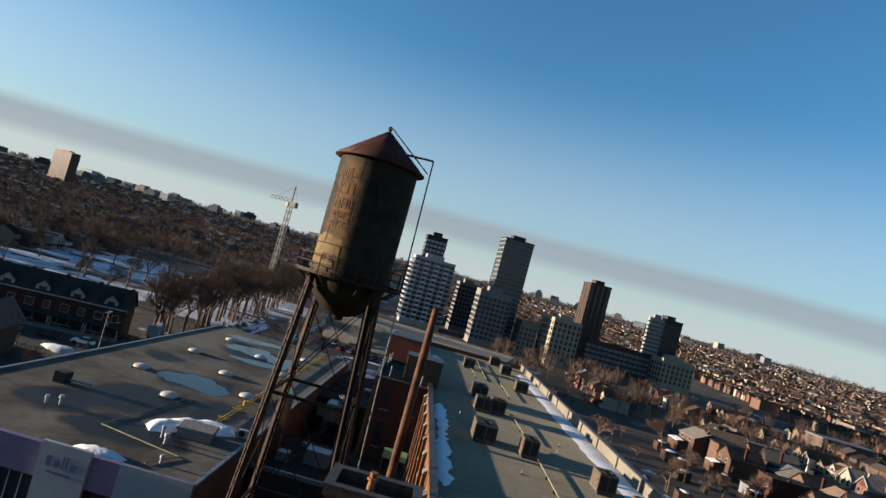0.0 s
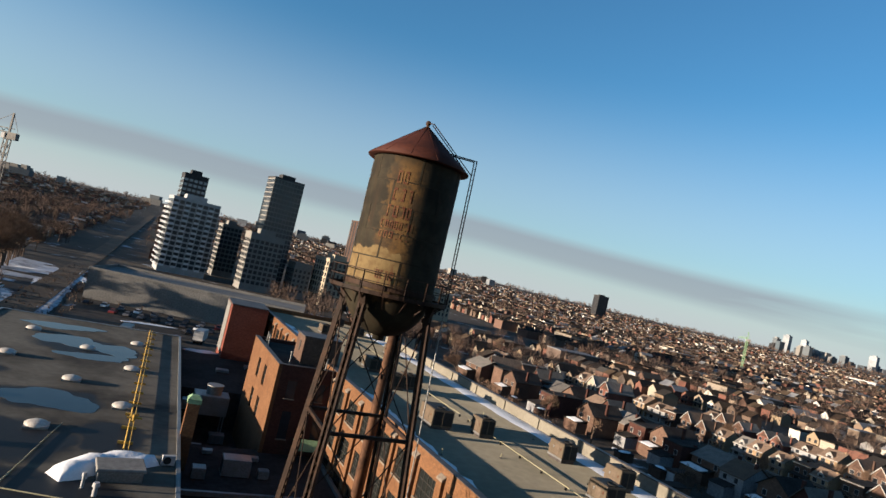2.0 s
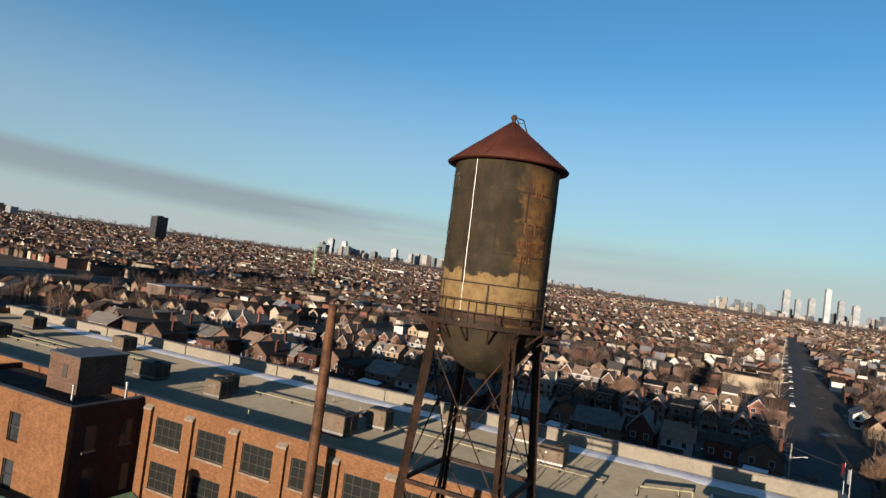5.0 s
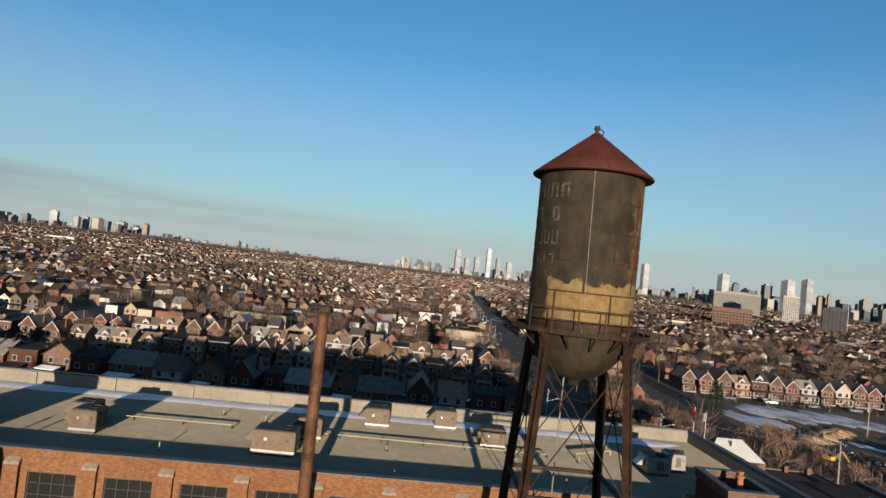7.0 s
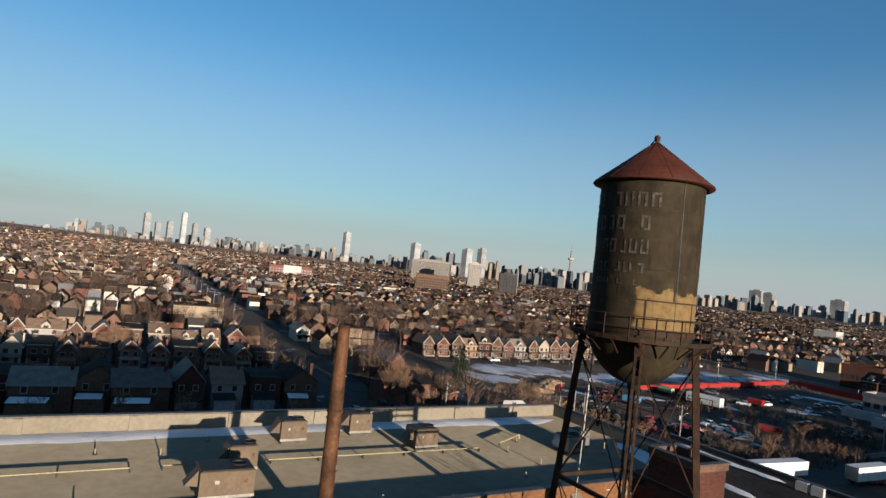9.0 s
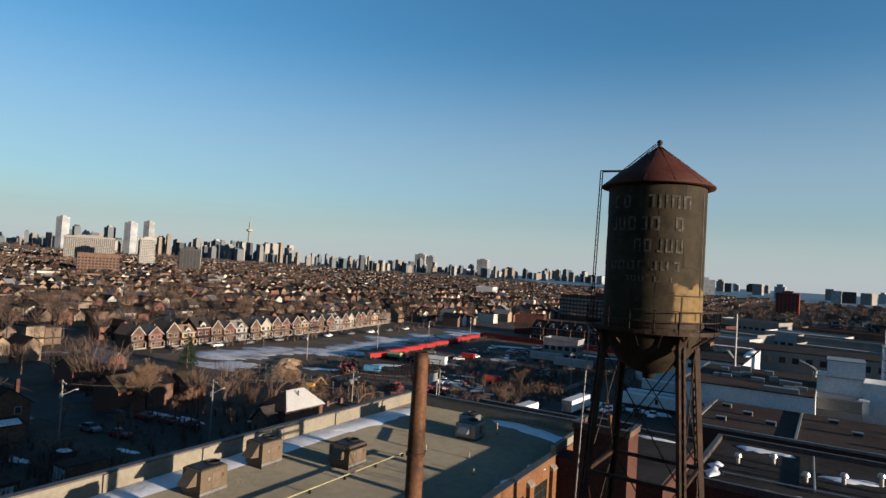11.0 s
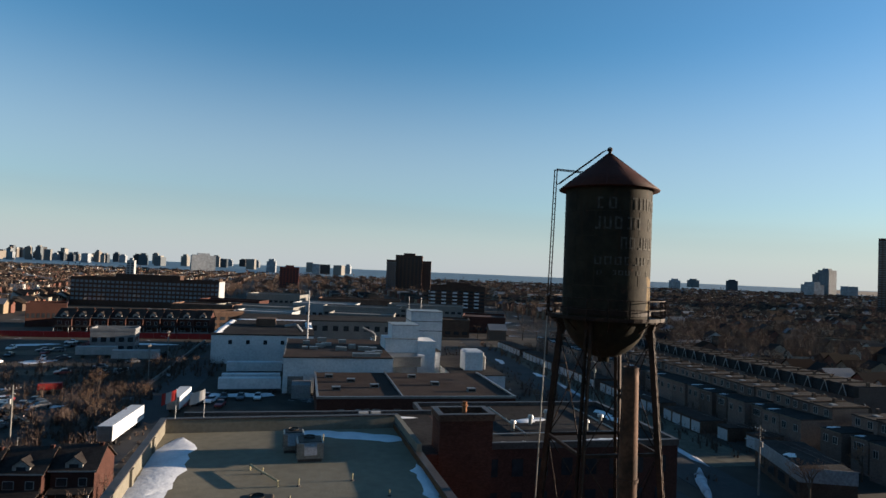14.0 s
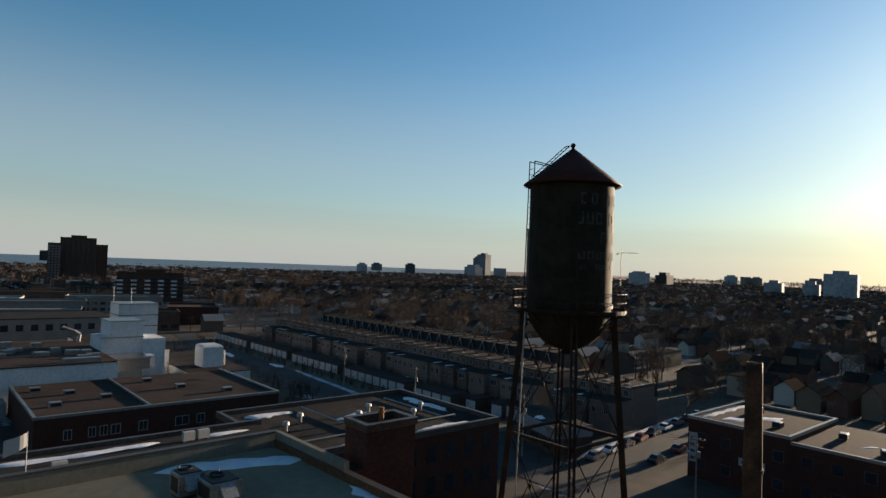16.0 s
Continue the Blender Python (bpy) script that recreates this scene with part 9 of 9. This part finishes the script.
for k in range(7):
    t = thing("steel_rack", "rusty steel storage rack frame on the lot", "rack", "racks on the lot", pose(92 + 1.0 * k, -62 - 6 * k, 0.08, 0, 0, 8))
    for x in (-4, 0, 4):
        part("upright", G().box(x - 0.1, -0.1, 0, x + 0.1, 0.1, 3.6), M_STEEL, t)
    for z in (1.6, 3.4):
        part("beam", G().box(-4.2, -0.14, z, 4.2, 0.14, z + 0.18), M_STEEL, t)
dig.scale = (0.7, 0.7, 0.7)
red_f = thing("hoarding", "long red hoarding round the lot", "fence", m=pose(90, -205, 0))
for k in range(20):
    part("panel", G().box(-45 + 4.6 * k, -0.1, 0, -45 + 4.6 * k + 4.5, 0.1, 2.3), M_RED, red_f)

# ---- shrubs, snow patches and yard clutter ----
shrub = tree_template(91, 70, 1.9, 3.4, 0.07, 0.05)
weed = tree_template(92, 26, 1.0, 1.2, 0.06, 0.02)


def shrubs(tmpl, x0, y0, x1, y1, count, seed, label, smin=0.6, smax=1.3):
    r = np.random.RandomState(seed)
    s_ = r.uniform(smin, smax, count)
    t = np.stack((r.uniform(x0, x1, count), r.uniform(y0, y1, count), np.zeros(count), r.uniform(0, 6.28, count), s_, s_, s_ * r.uniform(0.7, 1.3, count)), -1)
    return scatter("bare_shrubs", *tmpl, t, M_TWIGFAR, label)


for i, (x0, y0, x1, y1, c) in enumerate(((47, -118, 66, -48, 90), (60, -50, 122, -26, 70), (84, -40, 108, -22, 26), (30, -40, 58, 18, 60), (29, 20, 36, 128, 60), (60, 24, 104, 40, 40), (72, 30, 84, 190, 90), (132, 20, 137, 190, 50),
                                         (-70, -200, -67, -30, 70), (-58, -100, -44, -64, 30), (-92, -190, -81, -30, 120), (-120, -190, -114, -30, 60), (-70, 160, -64, 250, 40), (150, 24, 180, 190, 110), (-55, 58, -42, 130, 40), (170, -230, 182, -46, 60))):
    shrubs(shrub, x0, y0, x1, y1, c, 500 + i, "bare brown shrubs and saplings")
for i, (x0, y0, x1, y1, c) in enumerate(((46, -196, 60, -40, 500), (60, -60, 128, -38, 420), (126, -210, 136, -44, 260), (28, -60, 60, 110, 600), (-92, -190, -70, -26, 500), (-60, -190, -40, -14, 300))):
    shrubs(weed, x0, y0, x1, y1, c, 540 + i, "dead brown weeds on waste ground")


def snow_patch(cx, cy, rx, ry, rz, z=0.08, label="thin patch of old snow on the ground"):
    g = G()
    n = 30
    ph = [rng.uniform(0, 6.3) for _ in range(4)]
    pts = []
    for i in range(n):
        t = 2 * math.pi * i / n
        q = 1 + 0.2 * math.sin(2 * t + ph[0]) + 0.16 * math.sin(3 * t + ph[1]) + 0.1 * math.sin(5 * t + ph[2]) + 0.08 * math.sin(8 * t + ph[3])
        u, v = rx * q * math.cos(t), ry * q * math.sin(t)
        c, s = math.cos(radians(rz)), math.sin(radians(rz))
        pts.append((cx + u * c - v * s, cy + u * s + v * c))
    g.prism(pts, z - 0.1, z + 0.04)
    single("snow_patch", g, M_SNOW, label, "snow", "snow patches")


rng = random.Random(83)
for x, y, rx, ry, rz in ((95, -4.6, 3.6, 1.3, 10), (104, -3.0, 3.0, 1.2, 5), (84, -13.5, 2.6, 1.2, 20), (76, -13, 2.2, 0.9, 0), (84.5, 14.5, 2.0, 0.7, 8), (72.7, -17.8, 3.6, 1.1, 30), (63, -2, 4.4, 1.8, 20), (65, -17.8, 3.8, 1.0, 10), (56, -9, 3.4, 1.6, 60), (70, 2, 2.6, 1.2, 0), (40, 12, 4, 1.0, 90), (44, 34, 2.6, 1.2, 90), (52, 48, 3.4, 1.2, 80), (47, 62, 2.4, 1.4, 0), (56, 75, 3.6, 1.2, 95),
                        (50, 90, 3, 1.5, 20), (58, 104, 3.4, 1.2, 60), (45, 112, 3, 1.8, 90), (76, 52, 2.6, 1.2, 90), (78, 84, 2.8, 1.1, 90), (80, 112, 3.0, 1.2, 90), (92, 28, 2.4, 1.0, 0), (66, 130, 3.4, 1.6, 30), (56, 150, 4.2, 1.8, 60), (96, 132, 2.4, 1.2, 90),
                        (92, -140, 5, 3, 20), (102, -112, 7, 3, 10), (112, -92, 6, 2.4, 70), (66, -76, 3.2, 1.2, 30), (84, -96, 4, 1.0, 20), (120, -70, 5, 2, 40), (70, -186, 8, 2.4, 0), (108, -180, 7, 2.6, 15), (-56, -60, 2.4, 1.0, 80), (-52, -130, 3, 1.2, 80),
                        (-66, -120, 4, 1.2, 85), (-62, -150, 5, 1.4, 85), (-70, 80, 3.4, 1.4, 20), (-74, 92, 4.5, 2.0, 10), (-66, 100, 2.8, 1.2, 60), (-80, 100, 3.5, 1.2, 0), (-48, 64, 2.4, 1.0, 90), (-100, 6, 4, 1.0, 0), (-120, 8, 4, 1.0, 0)):
    snow_patch(x, y, rx, ry, rz)
for x, y, rx, ry, rz in ((90.9, -70, 11, 5, 25), (86, -120, 12, 4, 15), (112, -130, 10, 5, 80), (74, -102, 9, 3, 10), (100, -160, 12, 6, 20)):
    pts = [(x + rx * math.cos(t) * rng.uniform(0.8, 1.15), y + ry * math.sin(t) * rng.uniform(0.8, 1.15)) for t in [2 * math.pi * i / 22 for i in range(22)]]
    single("dirt_patch", G().prism(pts, 0.0, 0.11), M_SANDY, "patch of pale dry grit on the worn lot", kind="structure")


def scrap_heap(x, y, r, count, seed, label, mats):
    """A tangle of stored machinery: frames, drums and boxes lying on one another."""
    rr = random.Random(seed)
    t = thing("machinery_heap", label, "machinery", "stored machinery on the lot", pose(x, y, 0.08, 0, 0, rr.uniform(0, 180)))
    for i, mat in enumerate(mats):
        g = G()
        for _ in range(count):
            px, py, pz = rr.gauss(0, r * 0.5), rr.gauss(0, r * 0.3), rr.uniform(0.0, 1.3)
            m = pose(px, py, pz + 0.3, rr.uniform(-20, 20), rr.uniform(-20, 20), rr.uniform(0, 180))
            k = rr.random()
            if k < 0.45:
                g.box(-rr.uniform(0.5, 1.8), -0.1, -0.1, rr.uniform(0.5, 1.8), 0.1, 0.1, m)
            elif k < 0.8:
                g.bev(-rr.uniform(0.3, 0.9), -0.45, -0.3, rr.uniform(0.3, 0.9), 0.45, 0.5, 0.08, m)
            else:
                q = G().cyl((0, -0.3, 0), (0, 0.3, 0), rr.uniform(0.35, 0.6), n=12)
                g.add(q.v, q.f, m)
        part("scrap", g, mat, t, kind="stuff")


for i, (x, y, r, c) in enumerate(((70.6, -64.2, 4, 22), (76, -66, 4, 22), (66, -61, 3, 14), (110, -108, 4, 24), (114, -114, 4, 24), (106, -116, 3, 16), (88, -52, 4, 16), (112, -74, 5, 20), (98, -58, 4, 16), (120, -84, 4, 18), (84, -60, 3, 14), (62, -118, 3, 14), (58, -150, 3, 14), (90, -178, 5, 20))):
    scrap_heap(x, y, r, c, 900 + i, "heap of dark rusty machinery and frames", ((M_STEEL, M_RTUDARK), (M_STEEL, M_CARR), (M_RTUDARK, M_GALV))[i % 3])
for x, y, rz, mat, label in ((104.7, -76.4, 20, M_BLUE, "small blue utility truck body"), (100, -128, 8, M_RED, "low red machine trailer"), (70.7, -91.2, 15, M_RED, "small red machine trailer"), (118, -106, 10, M_GREEN, "green steel skip container")):
    box_trailer(x, y, rz, label, mat, 5.0, w=2.2, h=1.5)
for k in range(12):
    park(rng.uniform(64, 124), rng.uniform(-196, -128), rng.choice((0, 90, 20, 110)))
# slim posts of the lot's fence
lot_fence = thing("fence", "thin wire fence posts round the vehicle lot", "fence", m=pose(60, -45, 0))
for k in range(24):
    wpart("post", G().cyl((58 + 3.1 * k, -42 - 0.5 * k, 0), (58 + 3.1 * k, -42 - 0.5 * k, 2.6), 0.06, n=6), M_GALV, lot_fence)
single("lot_wall", G().box(50.6, -196, 0, 51.0, -96, 1.1), M_CONC, "low concrete kerb wall beside the lot", "wall")

# corner shop by the crossing
shop = thing("corner_shop", "low corner shop with pale upper panel and dark lower wall", "building", m=pose(-70.8, -24, 0, 0, 0, -19))
part("shop_body", G().box(-8.5, 0, 0, 0, 18, 4.9), M_BRICK_BROWN, shop)
part("upper_panel", G().box(0, -0.05, 3.0, 0.14, 18.1, 5.2).box(-8.5, 18, 3.0, 0, 18.1, 5.2), M_SIDINGGR, shop, "pale painted fascia")
part("roof", G().box(-8.4, 0.1, 4.9, -0.1, 17.9, 5.0), M_ROOFDARK, shop)
for k in range(4):
    w = part("window", G().box(0, 1.6 + 4.2 * k, 0.8, 0.08, 4.4 + 4.2 * k, 2.7), M_FRAMEDARK, shop)
    part("pane", G().box(0.08, 1.75 + 4.2 * k, 0.95, 0.1, 4.25 + 4.2 * k, 2.55), M_WINDARK, w)
snow_patch(-69.4, -14, 1.6, 0.8, 30, 5.0, "scrap of snow on the shop roof")

# low works and halls beyond the white plant
rng = random.Random(17)
for x, y, w, d, h, mat, label in ((-60, -240, 26, 18, 6, M_BRICK_BROWN, "low brown brick works with flat roof"), (-20, -262, 34, 20, 7, M_CONC, "long grey block works with flat roof"), (30, -262, 30, 18, 8, M_WHITEWALL, "pale flat-roofed works hall"), (-90, -268, 24, 30, 8, M_BRICK_RED, "dark red brick works with flat roof"),
                                  (-24, -304, 46, 18, 9, M_CONC, "long grey block works with flat roof"), (36, -304, 46, 22, 6, M_CONC, "long grey block works with flat roof"), (66, -306, 34, 20, 8, M_BRICK_BROWN, "low brown brick works with flat roof"), (-70, -340, 50, 20, 9, M_CONC, "long grey block works with flat roof"),
                                  (-4, -346, 40, 24, 8, M_WHITEWALL, "pale flat-roofed works hall"), (56, -352, 40, 18, 7, M_BRICK_RED, "dark red brick works with flat roof"), (-30, -392, 60, 22, 9, M_BRICK_BROWN, "low brown brick works with flat roof"), (30, -410, 40, 22, 10, M_CONC, "long grey block works with flat roof")):
    tower_block("works_building", label, x, y, w, d, h, rng.uniform(-18, -8), mat, M_WINDARK, int(w / 4), 3.4, faces=(2, 1), z0=1.4, wh=0.45, pent=False)
    snow_patch(x + rng.uniform(-6, 6), y + d * 0.25, w * 0.3, 1.6, 5, h + 0.05, "strip of old snow on a works roof")

# street corner and yard north-west of the annex
road("road", [(-58, 126), (-100, 112), (-180, 86)], 8, "asphalt side street past brick houses", z=0.062)
single("snow_pile", blob(G(), -68.3, 119.4, 0, 4.2, 1.8, 1.1, rng), M_SNOWDULL, "ploughed heap of dirty snow at the kerb", "snow", smooth=True)
box_trailer(-65.5, 151, 100, "white box truck body over a red chassis", M_WHITE, 6.5)
for k in range(6):
    park(-70 - 6.5 * k, 128.6 - 2.0 * k, 197)
for x, y, rx, ry, rz in ((-30, 140, 6, 1.8, 10), (-22, 160, 7, 1.4, 80), (-14, 150, 4, 1.6, 20), (-26, 186, 8, 2.0, 70), (-8, 176, 5, 1.8, 0), (-38, 128, 5, 1.4, 30), (-12, 132, 4, 2, 0), (6, 150, 4, 1.5, 40), (14, 170, 5, 1.4, 90), (-20, 205, 6, 1.6, 10)):
    snow_patch(x, y, rx, ry, rz)
for x, y, rz, mat, label in ((-14, 168, 80, M_WHITE, "white box truck parked by the warehouse"), (-6, 188, 75, M_WHITE, "white box truck parked by the warehouse"), (-24, 176, 85, M_GALV, "grey box truck parked by the warehouse")):
    box_trailer(x, y, rz, label, mat, 6.0)
for k in range(8):
    park(rng.uniform(-36, 10), rng.uniform(128, 205), rng.choice((80, 100, 10)))
shrubs(shrub, -70, 118, -60, 150, 30, 590, "bare brown shrubs by the kerb", 0.4, 0.9)

# lane beside the railway and the yard round the warehouse
single("yard", G().prism([(-42, 119), (14, 119), (30, 214), (-40, 236)], -0.2, 0.045), M_LOT, "worn asphalt yard before the warehouse", kind="structure")
for k in range(14):
    snow_patch(rng.uniform(-58, -46), 130 + 14 * k, rng.uniform(1.0, 2.0), rng.uniform(5, 8), 4, 0.1, "ribbon of trodden snow beside the lane")
shrubs(weed, -58, 120, -40, 330, 500, 592, "dead brown weeds beside the lane")
shrubs(shrub, -46, 230, 60, 262, 60, 593, "bare brown shrubs behind the yard")

# sheds and garages in the back yards behind the factory
for k in range(10):
    copy_thing(gu, pose(rng.uniform(62, 96), 28 + 10.5 * k + rng.uniform(-2, 2), 0, 0, 0, rng.choice((0, 90, 180))))
for k in range(20):
    tree(rng.uniform(60, 100), 24 + 9.5 * k + rng.uniform(-4, 4), rng.choice((2, 3, 3)), rng.uniform(0.6, 0.9), rng.uniform(0, 360))

single("verge", G().prism([(-75, -200), (-71.6, -200), (-63.2, -60), (-61.4, -24), (-74, -24)], -0.2, 0.03), M_VERGE, "strip of dead grass beside the lane", kind="structure")

# thickets on the waste ground and the dark terrace beyond the hoarding
for i, (x0, y0, x1, y1, c) in enumerate(((54, -132, 96, -84, 150), (36, -138, 58, -112, 60), (46, -72, 60, -40, 60), (32, -12, 100, 14, 110), (62, 20, 100, 34, 50), (54, -42, 100, -10, 130))):
    shrubs(shrub, x0, y0, x1, y1, c, 620 + i, "dense reddish-brown winter thicket", 0.7, 1.25)
for k in range(9):
    copy_thing(protos[9], pose(57 + 6.9 * k, -228 + 0.95 * k, 0, 0, 0, 173))
for x, y, rz in ((41.5, -17, 176), (47.6, -16.2, 174), (53.6, -15.6, 175)):
    o = copy_thing(protos[9], pose(x, y, 0, 0, 0, rz) @ Matrix.Scale(0.72, 4))
    o.scale = (0.85, 0.72, 0.70)
